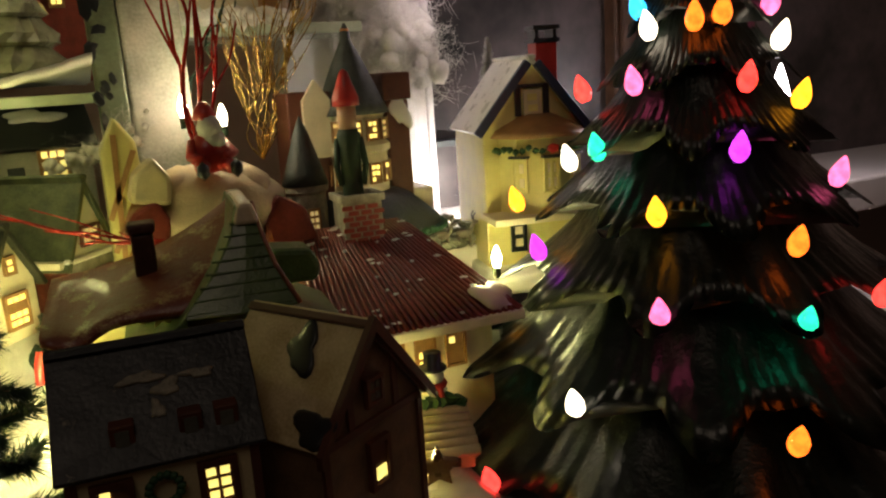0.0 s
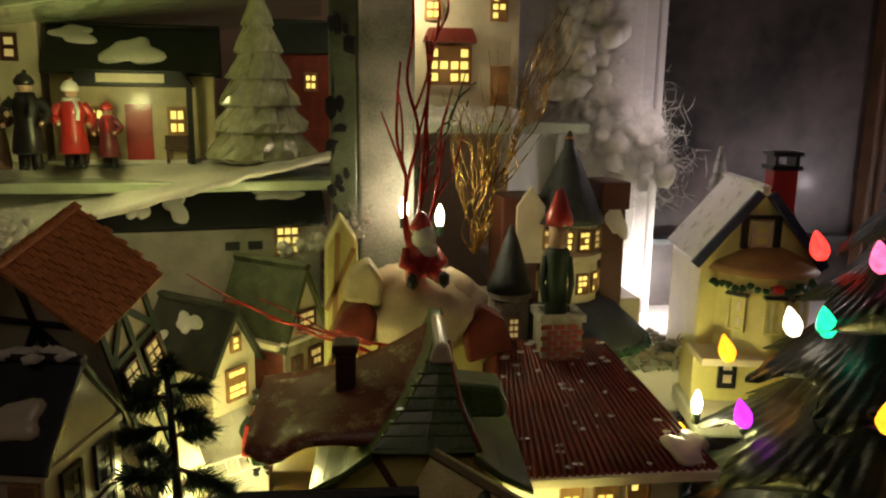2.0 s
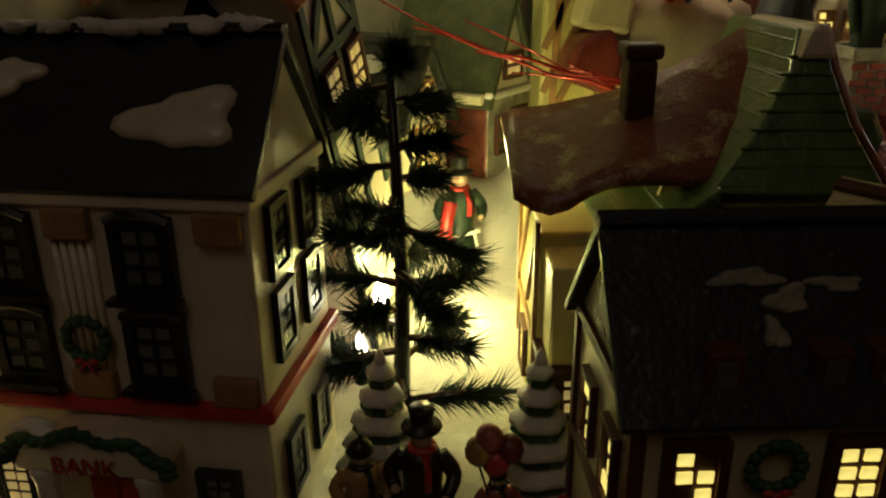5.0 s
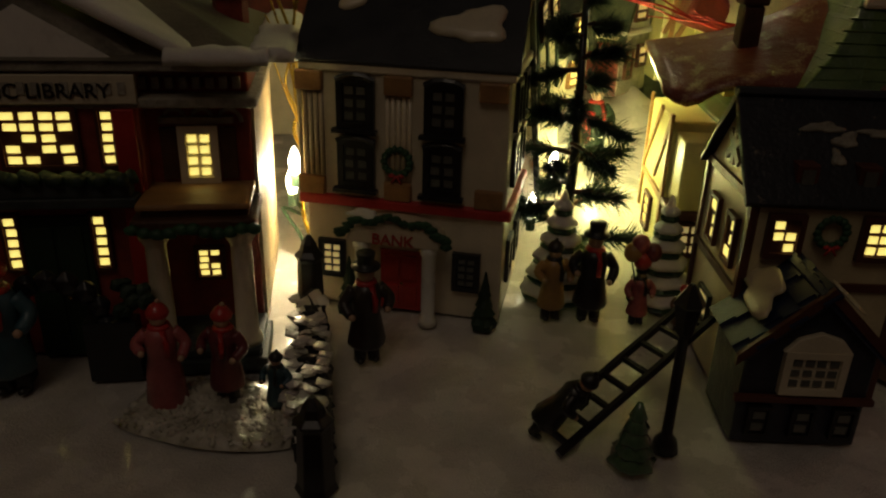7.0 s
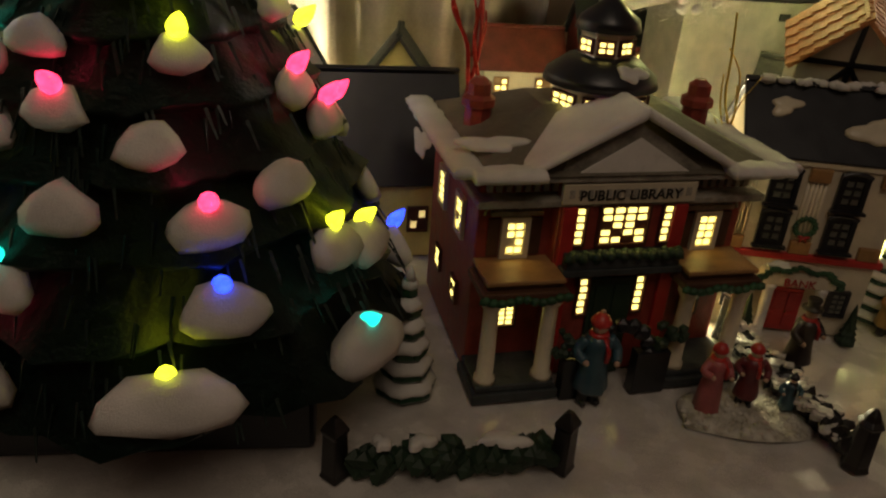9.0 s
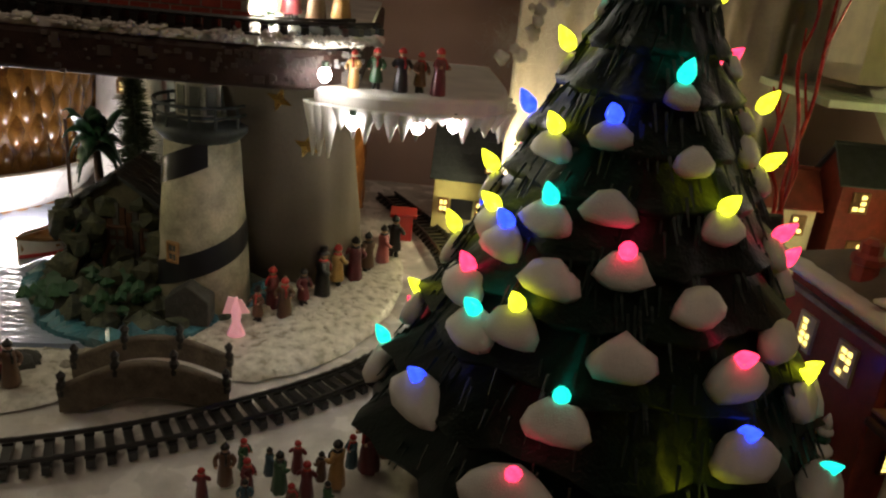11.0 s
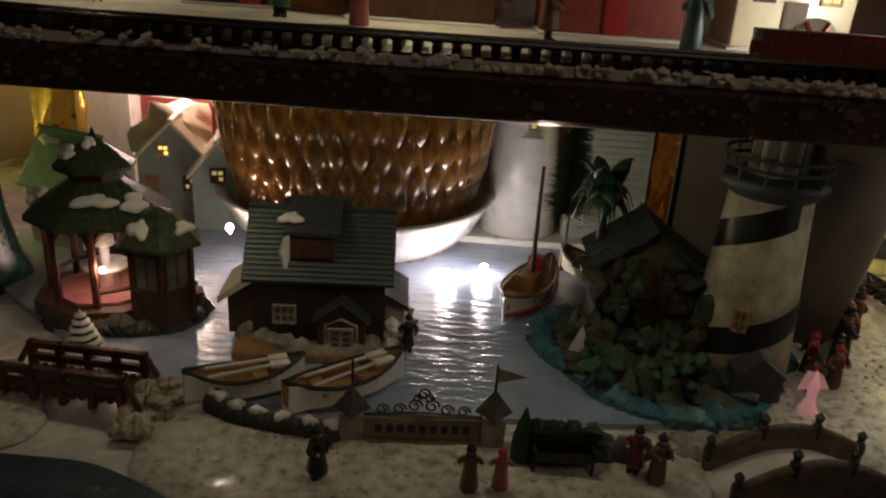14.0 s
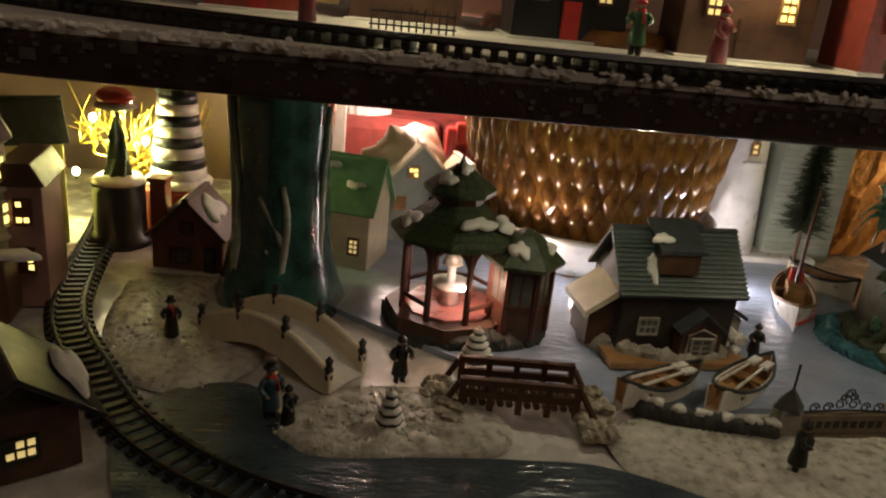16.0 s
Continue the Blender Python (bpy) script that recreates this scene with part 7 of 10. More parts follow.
    part("bell", lathe(bmesh.new(), [(0.009, 0.050), (0.008, 0.058), (0.004, 0.066), (0.001, 0.070)], 12), SILVER, ob, smooth=True)
    part("fairy_light", ball(bmesh.new(), (0.012, -0.022, 0.034), (0.003, 0.003, 0.003), 1), BULBWHITE, ob)


_shin = {}


def shingle_mesh(w, h):
    if (w, h) not in _shin:
        bm = box(bmesh.new(), (-w / 2, 0, 0), (w / 2, h, 0.0009))
        for v in bm.verts:
            if v.co.y > h / 2:
                v.co.z -= 0.0007
        me = bpy.data.meshes.new("shingle")
        bm.to_mesh(me)
        bm.free()
        me.materials.append(MOSSROOF)
        _shin[(w, h)] = me
    return _shin[(w, h)]


gazebo()


def bay_sign():
    ob = thing("harbour_sign", "stone harbour sign with iron scrollwork between two capped pillars", "sign", pose(-0.772, 0.078, 0, 0, 0, 5))
    for s in (-1, 1):
        p = part("pillar", boxes(((s * 0.042 - 0.007, -0.006, 0), (s * 0.042 + 0.007, 0.008, 0.026))), STONE, ob, bevel=0.0008)
        part("pillar_cap", lathe(bmesh.new(), [(0.0115, 0.026), (0.0105, 0.0275), (0.001, 0.040)], 4, (s * 0.042, 0.001, 0)), DARKSTONE, ob)
        part("flag_pole", tube(bmesh.new(), [(s * 0.042, 0.001, 0.034), (s * 0.042, 0.001, 0.058)], 0.0008, seg=5), DARK, ob)
    flag = part("flag", prism(bmesh.new(), [(0.0425, 0.046), (0.060, 0.0505), (0.0425, 0.056)], 0.0005, 0.0015), STONE, ob, "grey pennant")
    part("panel", boxes(((-0.035, -0.003, 0.008), (0.035, 0.003, 0.022)), ((-0.035, -0.005, 0.0), (0.035, 0.005, 0.008))), mat("worn_panel", (0.30, 0.24, 0.15), 0.6, 0.5), ob, "panel with faded lettering bars", bevel=0.0006)
    for k in range(9):
        part("letter_bar", box(bmesh.new(), (-0.028 + 0.0065 * k, -0.0036, 0.0125), (-0.0240 + 0.0065 * k, -0.0030, 0.0175)), DARK, ob)
    for cx, r, z in ((-0.024, 0.004, 0.026), (-0.014, 0.004, 0.0265), (0.014, 0.004, 0.0265), (0.024, 0.004, 0.026), (-0.005, 0.0045, 0.029), (0.005, 0.0045, 0.029), (0.0, 0.0038, 0.037), (-0.0035, 0.003, 0.034), (0.0035, 0.003, 0.034)):
        bm = bmesh.new()
        tube(bm, [(cx + r * (1 - 0.05 * i) * math.cos(i * 0.6), 0, z + r * (1 - 0.05 * i) * math.sin(i * 0.6)) for i in range(15)], 0.0007, seg=4)
        part("scroll", bm, DARK, ob, "curled iron scroll")
    part("top_rail", tube(bmesh.new(), [(-0.035, 0, 0.0225), (-0.018, 0, 0.0235), (0, 0, 0.0245), (0.018, 0, 0.0235), (0.035, 0, 0.0225)], 0.0008, seg=4), DARK, ob)
    bm = bmesh.new()
    for k in range(24):
        ball(bm, (-0.046 + 0.004 * k, -0.008 + 0.004 * ((k * 7) % 4) / 4, 0.003), (0.006, 0.005, 0.0032), 1, 0.6)
    scatter("snow_heap", bm, COTTON, ob)


bay_sign()


def arched_bridge(name, label, at, turn, length, width, hgt, material, wood=False):
    ob = thing(name, label, "model bridge", pose(*at, 0, 0, turn))
    n = 14
    def arc(t, z0=0.0):
        return hgt * math.sin(math.pi * t) + z0
    for s in (-1, 1):
        poly = [(length * (i / n - 0.5), max(arc(i / n) - 0.008, 0)) for i in range(n + 1)] + [(length * (i / n - 0.5), arc(i / n) + 0.014) for i in range(n, -1, -1)]
        part("parapet", prism(bmesh.new(), poly, s * width / 2 - 0.0025, s * width / 2 + 0.0025), material, ob, bevel=0.0008)
        bm = bmesh.new()
        tube(bm, [(length * (i / n - 0.5), s * width / 2, arc(i / n) + 0.0145) for i in range(n + 1)], 0.0030, seg=6)
        part("coping", bm, material if not wood else BROWN, ob, smooth=True)
        for t in (0.02, 0.33, 0.67, 0.98):
            x = length * (t - 0.5)
            part("finial", lathe(bmesh.new(), [(0.0030, arc(t) + 0.010), (0.0032, arc(t) + 0.018), (0.0018, arc(t) + 0.020), (0.0030, arc(t) + 0.024), (0.0005, arc(t) + 0.027)], 8, (x, s * width / 2, 0)), DARK if not wood else BROWN, ob)
    poly = [(length * (i / n - 0.5), max(arc(i / n) - 0.004, 0)) for i in range(n + 1)] + [(length * (i / n - 0.5), arc(i / n) + 0.002) for i in range(n, -1, -1)]
    part("deck", prism(bmesh.new(), poly, -width / 2 + 0.002, width / 2 - 0.002), COTTON if not wood else BROWN, ob)
    return ob


arched_bridge("stone_bridge", "snowy dark stone footbridge with an arch", (-0.553, 0.066, 0), 10, 0.100, 0.034, 0.017, mat("bridge_stone", (0.16, 0.13, 0.09), 0.7, 0.5, 600, 120, 0.8))
arched_bridge("white_bridge", "white stone bridge with dark ball finials", (-1.158, 0.158, 0), -36, 0.128, 0.036, 0.022, CREAM)


def wooden_bridge():
    ob = thing("wooden_bridge", "brown log footbridge with snowy ends", "model bridge", pose(-0.992, 0.098, 0.006, 0, 0, -4))
    for i in range(13):
        part("log", tube(bmesh.new(), [(-0.036 + 0.006 * i, -0.014, 0.006), (-0.036 + 0.006 * i, 0.016, 0.006)], 0.0026, seg=6), BROWN, ob)
    for s, y in ((-1, -0.014), (1, 0.016)):
        for z in (0.012, 0.021):
            part("rail", box(bmesh.new(), (-0.040, y - 0.0022, z - 0.002), (0.040, y + 0.0022, z + 0.003)), BROWN, ob, bevel=0.0006)
        for k in range(5):
            part("post", box(bmesh.new(), (-0.038 + 0.019 * k - 0.002, y - 0.0025, 0.0), (-0.038 + 0.019 * k + 0.002, y + 0.0025, 0.024)), BROWN, ob)
        for e in (-1, 1):
            part("brace", tube(bmesh.new(), [(e * 0.040, y, 0.020), (e * 0.054, y - 0.002, -0.004)], 0.0022, seg=5), BROWN, ob)
    bm = bmesh.new()
    rng = random.Random(12)
    for k in range(80):
        e = 1 if k % 2 else -1
        ball(bm, (e * rng.uniform(.040, .062), rng.uniform(-.034, .020), rng.uniform(-.005, .006)), (0.006, 0.006, 0.005), 1, 0.7)
    scatter("rock", bm, mat("snowy_gravel", (0.52, 0.46, 0.34), 0.7, 0.6, 500, 140, 0.8), ob)


wooden_bridge()


# ---- the upper shelf over the harbour ----
def upper_shelf():
    front = [(-1.62, 0.20), (-1.45, 0.135), (-1.25, 0.108), (-1.00, 0.100), (-0.75, 0.098), (-0.56, 0.100), (-0.47, 0.112), (-0.435, 0.150)]
    line = [(p.x, p.y) for p in spline([(x, y, 0) for x, y in front], 8)]
    outline = line + [(-0.44, 0.60), (-1.62, 0.60)]
    tagged(link("shelf_board", slab(bmesh.new(), outline, 0.196, 0.221), SHELFEDGE, bevel=0.003), "thick dark shelf edge dusted with glitter snow", "shelf", kind="structure")
    inner = [(x, y + 0.004) for x, y in line] + [(-0.444, 0.598), (-1.616, 0.598)]
    tagged(link("shelf_snow", slab(bmesh.new(), inner, 0.2215, 0.227), COTTON), "snow blanket on the shelf", "snow ground", kind="structure")
    bm = bmesh.new()
    rng = random.Random(15)
    for x, y in line:
        for k in range(22):
            ball(bm, (x + rng.uniform(-.012, .012), y + rng.uniform(-.003, .018), 0.2262 + rng.uniform(-.003, .002)), (rng.uniform(.0015, .004), rng.uniform(.0015, .004), rng.uniform(.001, .0025)), 1, 0.8)
    tagged(link("snow_fringe", bm, COTTON), "ragged snow along the shelf edge", "snow", kind="stuff")
    bm = bmesh.new()
    for k in range(420):
        t = rng.random() * (len(line) - 1.001)
        i = int(t)
        x, y = line[i][0] + (line[i + 1][0] - line[i][0]) * (t - i), line[i][1] + (line[i + 1][1] - line[i][1]) * (t - i)
        s = rng.uniform(.0006, .0022) * (2.2 if rng.random() < .07 else 1)
        z = 0.1975 + 0.022 * rng.random() ** 0.6
        box(bm, (x - s, y - 0.0012, z - s * .7), (x + s, y + 0.001, z + s * .7))
    tagged(link("glitter_flakes", bm, mat("dull_flakes", (0.17, 0.14, 0.12), 0.4, 0.6)), "snow flakes stuck on the shelf edge", "snow", kind="stuff")
    # added bulbs that go with the fill lamps over the shelf
    for x, y, z in ((-0.800, 0.279, 0.318), (-1.080, 0.354, 0.318), (-0.500, 0.175, 0.241)):
        b = thing("string_or_fill_bulb", "small glowing bulb added over the shelf snow", "light bulb", pose(x, y, z))
        part("bulb", ball(bmesh.new(), (0, 0, 0), (0.0035, 0.0035, 0.0046), 2), BULBWHITE, b, smooth=True)
        part("socket", lathe(bmesh.new(), [(0.0024, -0.014), (0.0024, -0.004)], 8), PINE, b)
    rails = [(x, y + 0.022 + 0.42 * max(0.0, -1.06 - x) ** 1.3, 0.2285) for x, y in front]
    line_track = track("upper_track", "black toy train track along the shelf edge", rails)
    mid = spline(rails, 8)
    part("track_bed", slab(bmesh.new(), [(p.x, p.y - 0.016) for p in mid] + [(p.x, p.y + 0.016) for p in mid[::-1]], 0.2255, 0.2285), DARK, line_track, "black plastic bed")


upper_shelf()


# ---- by the window: glass shelf, post, cottages ----
def glass_shelf():
    sh = tagged(link("glass_shelf", slab(bmesh.new(), [(-0.06, 0.250), (0.13, 0.250), (0.246, 0.262), (0.246, 0.62), (-0.06, 0.62)], 0.198, 0.205), mat("frosty_glass_edge", (0.60, 0.70, 0.48), 0.2, 0.2, coat=0.6), bevel=0.001), "greenish glass shelf covered in snow", "shelf", kind="structure")
    tagged(link("glass_shelf_right", slab(bmesh.new(), [(0.301, 0.275), (0.44, 0.275), (0.44, 0.34), (0.301, 0.62)], 0.238, 0.246), mat("frosty_glass_pale", (0.55, 0.62, 0.48), 0.25, 0.2, coat=0.6), bevel=0.001), "pale glass shelf by the window", "shelf", kind="structure")
    bm = bmesh.new()
    rows = []
    for j in range(25):
        v = j / 24
        row = []
        for i in range(71):
            x = 0.245 * i / 70
            edge = 0.1951 + (x - 0.118) * 0.263 + 0.0012 * noise.noise(Vector((x * 90, 0, 4)))
            k = min(1.0, v / 0.55)
            k = k * k * (3 - 2 * k)
            z = edge + (0.2170 - edge) * k + 0.0016 * noise.noise(Vector((x * 60, v * 9, 2))) + 0.0009 * noise.noise(Vector((x * 170, v * 30, 5)))
            row.append((x, 0.219 + 0.19 * v + 0.002 * noise.noise(Vector((x * 40, v * 5, 9))), z))
        rows.append(row)
    top = [[bm.verts.new(q) for q in row] for row in rows]
    low = [[bm.verts.new((q[0], q[1] + 0.001, q[2] - 0.0045)) for q in row] for row in rows]
    for j in range(24):
        for i in range(70):
            bm.faces.new((top[j][i], top[j][i + 1], top[j + 1][i + 1], top[j + 1][i]))
            bm.faces.new((low[j][i], low[j + 1][i], low[j + 1][i + 1], low[j][i + 1]))
    for i in range(70):
        bm.faces.new((top[0][i + 1], top[0][i], low[0][i], low[0][i + 1]))
    tagged(link("shelf_blanket", bm, COTTON, smooth=True), "snow blanket sagging over the shelf front", "snow ground", kind="structure")
    # second glass shelf above, with tinsel grass along its front
    sh2 = link("glass_shelf_top", slab(bmesh.new(), [(-0.18, 0.0), (0.116, 0.0), (0.116, 0.34), (-0.18, 0.34)], 0.0, 0.008), mat("frosty_glass_top", (0.50, 0.60, 0.36), 0.2, 0.3, coat=0.6), bevel=0.001)
    sh2.matrix_basis = pose(0.128, 0.222, 0.3255, 0, -9.5, 0)
    tagged(sh2, "greenish glass shelf with grass along its front", "shelf", kind="structure")
    bm = bmesh.new()
    grass = random.Random(44)
    for k in range(900):
        x = grass.uniform(-0.178, 0.114)
        q = Vector((x, grass.uniform(0.0, 0.020), 0.008))
        d = Vector((grass.gauss(0, .6), grass.gauss(0, .5), 1)).normalized() * grass.uniform(.006, .014)
        e = Vector((0.0005, 0, 0))
        v = [bm.verts.new(c) for c in (q - e, q + e, q + Vector((0, 0.0006, 0)), q + d)]
        bm.faces.new((v[0], v[1], v[3])), bm.faces.new((v[1], v[2], v[3])), bm.faces.new((v[2], v[0], v[3]))
    grass_ob = link("tinsel_grass", bm, mat("yellow_green_tinsel", (0.36, 0.42, 0.08), 0.35, 0.5))
    grass_ob.matrix_basis = sh2.matrix_basis
    tagged(grass_ob, "yellow green tinsel grass on the shelf edge", "grass", kind="stuff")
    p = thing("shelf_post", "tall white marbled post dividing the shelves", "post")
    p["kind"] = "structure"
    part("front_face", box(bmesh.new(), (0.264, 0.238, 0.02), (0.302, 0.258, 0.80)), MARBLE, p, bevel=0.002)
    part("side_face", box(bmesh.new(), (0.245, 0.2385, 0.02), (0.2635, 0.258, 0.80)), POSTSIDE, p, "stained green side of the post, darkened as in shade", bevel=0.002)
    bm = bmesh.new()
    rng = random.Random(4)
    for k in range(26):
        ball(bm, (0.247 + rng.uniform(-.002, .012), 0.238, rng.uniform(.16, .40)), (rng.uniform(.001, .004), 0.0008, rng.uniform(.002, .010)), 1, 0.9)
    part("stain", bm, BLACK, p, "dark flaking spots")


glass_shelf()


def cotton(name, label, pts, r, n, seed, material=None):
    """A pulled tuft of cotton wool smoke along a line."""
    rng = random.Random(seed)
    line = spline(pts, 10)
    bm = bmesh.new()
    for k in range(n // 4):
        p = line[rng.randrange(len(line))]
        q = r * rng.uniform(.10, .30)
        o = Vector((rng.gauss(0, 1), rng.gauss(0, .5), rng.gauss(0, 1))) * r * 0.34
        ball(bm, p + o, (q, q * .8, q), 2, 0.35)
    # loose fibres
    for k in range(n * 11):
        p = line[rng.randrange(len(line))] + Vector((rng.gauss(0, 1), rng.gauss(0, .6), rng.gauss(0, 1))) * r * 0.52
        d = Vector((rng.gauss(0, 1), rng.gauss(0, 1), rng.gauss(0, 1))).normalized()
        e = d.cross(Vector((rng.gauss(0, 1), rng.gauss(0, 1), rng.gauss(0, 1)))).normalized()
        ln, th = r * rng.uniform(.15, .38), r * 0.006
        strip = [(p - d * ln, 0.3), (p + e * ln * 0.3, 1.0), (p + d * ln, 0.3)]
        base = [[bm.verts.new(c + (e * math.cos(g) + d.cross(e) * math.sin(g)) * th * w) for g in (0, 2.09, 4.19)] for c, w in strip]
        for u, v in zip(base, base[1:]):
            for i in range(3):
                bm.faces.new((u[i], u[(i + 1) % 3], v[(i + 1) % 3], v[i]))
    return tagged(link(name, bm, material or COTTON, smooth=True), label, "cotton", kind="stuff")


cotton("cotton_smoke", "white cotton wool smoke by the window", [(0.492, 0.296, 0.212), (0.470, 0.298, 0.238), (0.448, 0.300, 0.268), (0.440, 0.302, 0.310), (0.446, 0.304, 0.355)], 0.034, 760, 1)
cotton("cotton_tuft", "loose cotton wool tuft against the post", [(0.215, 0.236, 0.158), (0.245, 0.228, 0.170), (0.270, 0.226, 0.186)], 0.012, 160, 2)
cotton("cotton_hill", "cotton wool smoke above the bank roof", [(-0.02, 0.15, 0.205), (0.03, 0.16, 0.185), (0.07, 0.17, 0.190)], 0.016, 150, 5)


def cottage(label, at, turn, w, d, h, wall, roof, rise, ridge, lit, base=None, over=0.005, chim=None, patch=(), rows=0, cols=0, door=None, extra=()):
    ob = house("cottage", label, pose(*at, 0, 0, turn), w, d, h, wall, roof, rise, ridge, over, "", 0.003, rows, cols, chim, base)
    for side, u, z, ww, hh, nx, ny, mt, sk in lit:
        window(ob, face(side, u, z, w, d) @ pose(0, -0.001, 0), ww, hh, nx, ny, mt, OAK if mt is LIT else TIMBER, 0.0014, skip=sk, seed=int(u * 900 + z * 300))
    for u, s, a, b, sd in patch:
        snow_patch(ob, slope_at(w, d, h, rise, u, s) if ridge == "x" else side_slope_at(w, d, h, rise, u, s, "r" if sd % 2 else "l"), a, b, sd, 0.0026)
    if door:
        u, dw, dh, dm = door
        dr = part("door", boxes(((u - dw / 2, -0.0018, 0.0), (u + dw / 2, 0.0004, dh)), ((u - dw / 2 + 0.0015, -0.0026, 0.002), (u + dw / 2 - 0.0015, -0.0015, dh * 0.45)), ((u - dw / 2 + 0.0015, -0.0026, dh * 0.52), (u + dw / 2 - 0.0015, -0.0015, dh - 0.002))), dm, ob)
        part("door_handle", ball(bmesh.new(), (u + dw * 0.32, -0.003, dh * 0.48), (0.0008, 0.0008, 0.0008), 1), GILT, dr)
    return ob


# long black-roofed house under the glass
noel = cottage("long white house with snowy black roof under the glass shelf", (0.158, 0.268, 0.030), 8, 0.160, 0.060, 0.143, mat("dull_white_wall", (0.46, 0.46, 0.37), 0.5, 0.3), BLACK, 0.024, "x",
               [("f", 0.056, 0.130, 0.016, 0.020, 3, 3, LIT, 0.05)], patch=[(-0.045, 0.35, 0.012, 0.026, 3), (-0.020, 0.40, 0.016, 0.030, 5), (0.050, 0.62, 0.034, 0.012, 9)])
for k in range(2):
    part("letter_bar", box(bmesh.new(), (0.012 + 0.016 * k, -0.0012, 0.124), (0.022 + 0.016 * k, 0.0004, 0.130)), SLATE, noel)
# orange roofed timber house
orange = cottage("half-timbered house with orange shingled roof", (0.130, 0.124, 0.020), -24, 0.060, 0.040, 0.154, CREAM, RUST, 0.030, "y",
                 [("r", 0.011, 0.113, 0.010, 0.016, 2, 3, LITDIM, .2), ("r", 0.029, 0.113, 0.010, 0.016, 2, 3, LITDIM, .2)], over=0.007, rows=12, cols=14)
orange.matrix_basis = pose(0.130, 0.124, 0.020, 21, 0, -24)
timbers(orange, pose(0, 0, 0), (((-0.030, 0.152), (0.030, 0.152)), ((0, 0.110), (0, 0.180)), ((-0.022, 0.120), (0.0, 0.150)), ((0.022, 0.120), (0.0, 0.150)), ((-0.029, 0.06), (0.029, 0.06)), ((-0.029, 0.002), (-0.029, 0.106)), ((0.029, 0.002), (0.029, 0.106))), BLACK)
timbers(orange, face("r", 0, 0, 0.060, 0.040), (((0.002, 0.100), (0.038, 0.100)), ((0.002, 0.126), (0.038, 0.126)), ((0.003, 0.060), (0.003, 0.150)), ((0.020, 0.060), (0.020, 0.150)), ((0.037, 0.060), (0.037, 0.150)), ((0.004, 0.128), (0.019, 0.148)), ((0.021, 0.148), (0.036, 0.128))), PINE)
# grey-green cottages in the lane
LICHEN = mat("lichen_roof", (0.10, 0.115, 0.055), 0.6, 0.5, 600, 90, 0.6, other=(0.035, 0.045, 0.022))
cottage("small cottage with dark mossy roof and lit gable window", (0.1830, 0.180, 0.070), 50, 0.036, 0.060, 0.034, CREAM, mat("mossy_dark_roof", (0.05, 0.05, 0.03), 0.6, 0.5, 600, 90, 0.6, other=(0.015, 0.018, 0.012)), 0.030, "y",
        [("f", 0.0, 0.018, 0.014, 0.018, 3, 4, LIT, 0.1), ("f", 0.0, 0.044, 0.005, 0.008, 1, 2, LIT, 0)], patch=[(0.0, 0.55, 0.018, 0.014, 4), (-0.020, 0.12, 0.014, 0.012, 6)])
# brick red darkened so that the wall's shade is in its colour
gabled = cottage("cottage with lichen green roof, white gable and red brick side", (0.2260, 0.202, 0.070), 50, 0.042, 0.056, 0.040, mat("shaded_brick", (0.22, 0.05, 0.03), 0.6, 0.5, 700, 160, 0.8), LICHEN, 0.044, "y",
                 [("f", 0.0, 0.052, 0.014, 0.010, 4, 2, LITDIM, 0.1), ("f", -0.010, 0.020, 0.007, 0.016, 1, 3, DARKPANE, 0.0), ("f", 0.008, 0.024, 0.010, 0.012, 3, 2, LITDIM, 0.2)], over=0.004)
part("gable_front", prism(bmesh.new(), [(-0.021, 0.041), (0.021, 0.041), (0.0, 0.084)], -0.0008, 0.0004), WHITE, gabled, "white boarded gable")
part("snow_ledge", box(bmesh.new(), (-0.023, -0.004, 0.038), (0.023, 0.0004, 0.0415)), SNOW, gabled, bevel=0.001)
part("stone_front", box(bmesh.new(), (-0.0205, -0.0007, 0.001), (0.0205, 0.0004, 0.038)), STONE, gabled)
part("side_eave", box(bmesh.new(), (-0.0265, 0.0, 0.036), (-0.0215, 0.056, 0.0405)), CREAM, gabled, bevel=0.0008)
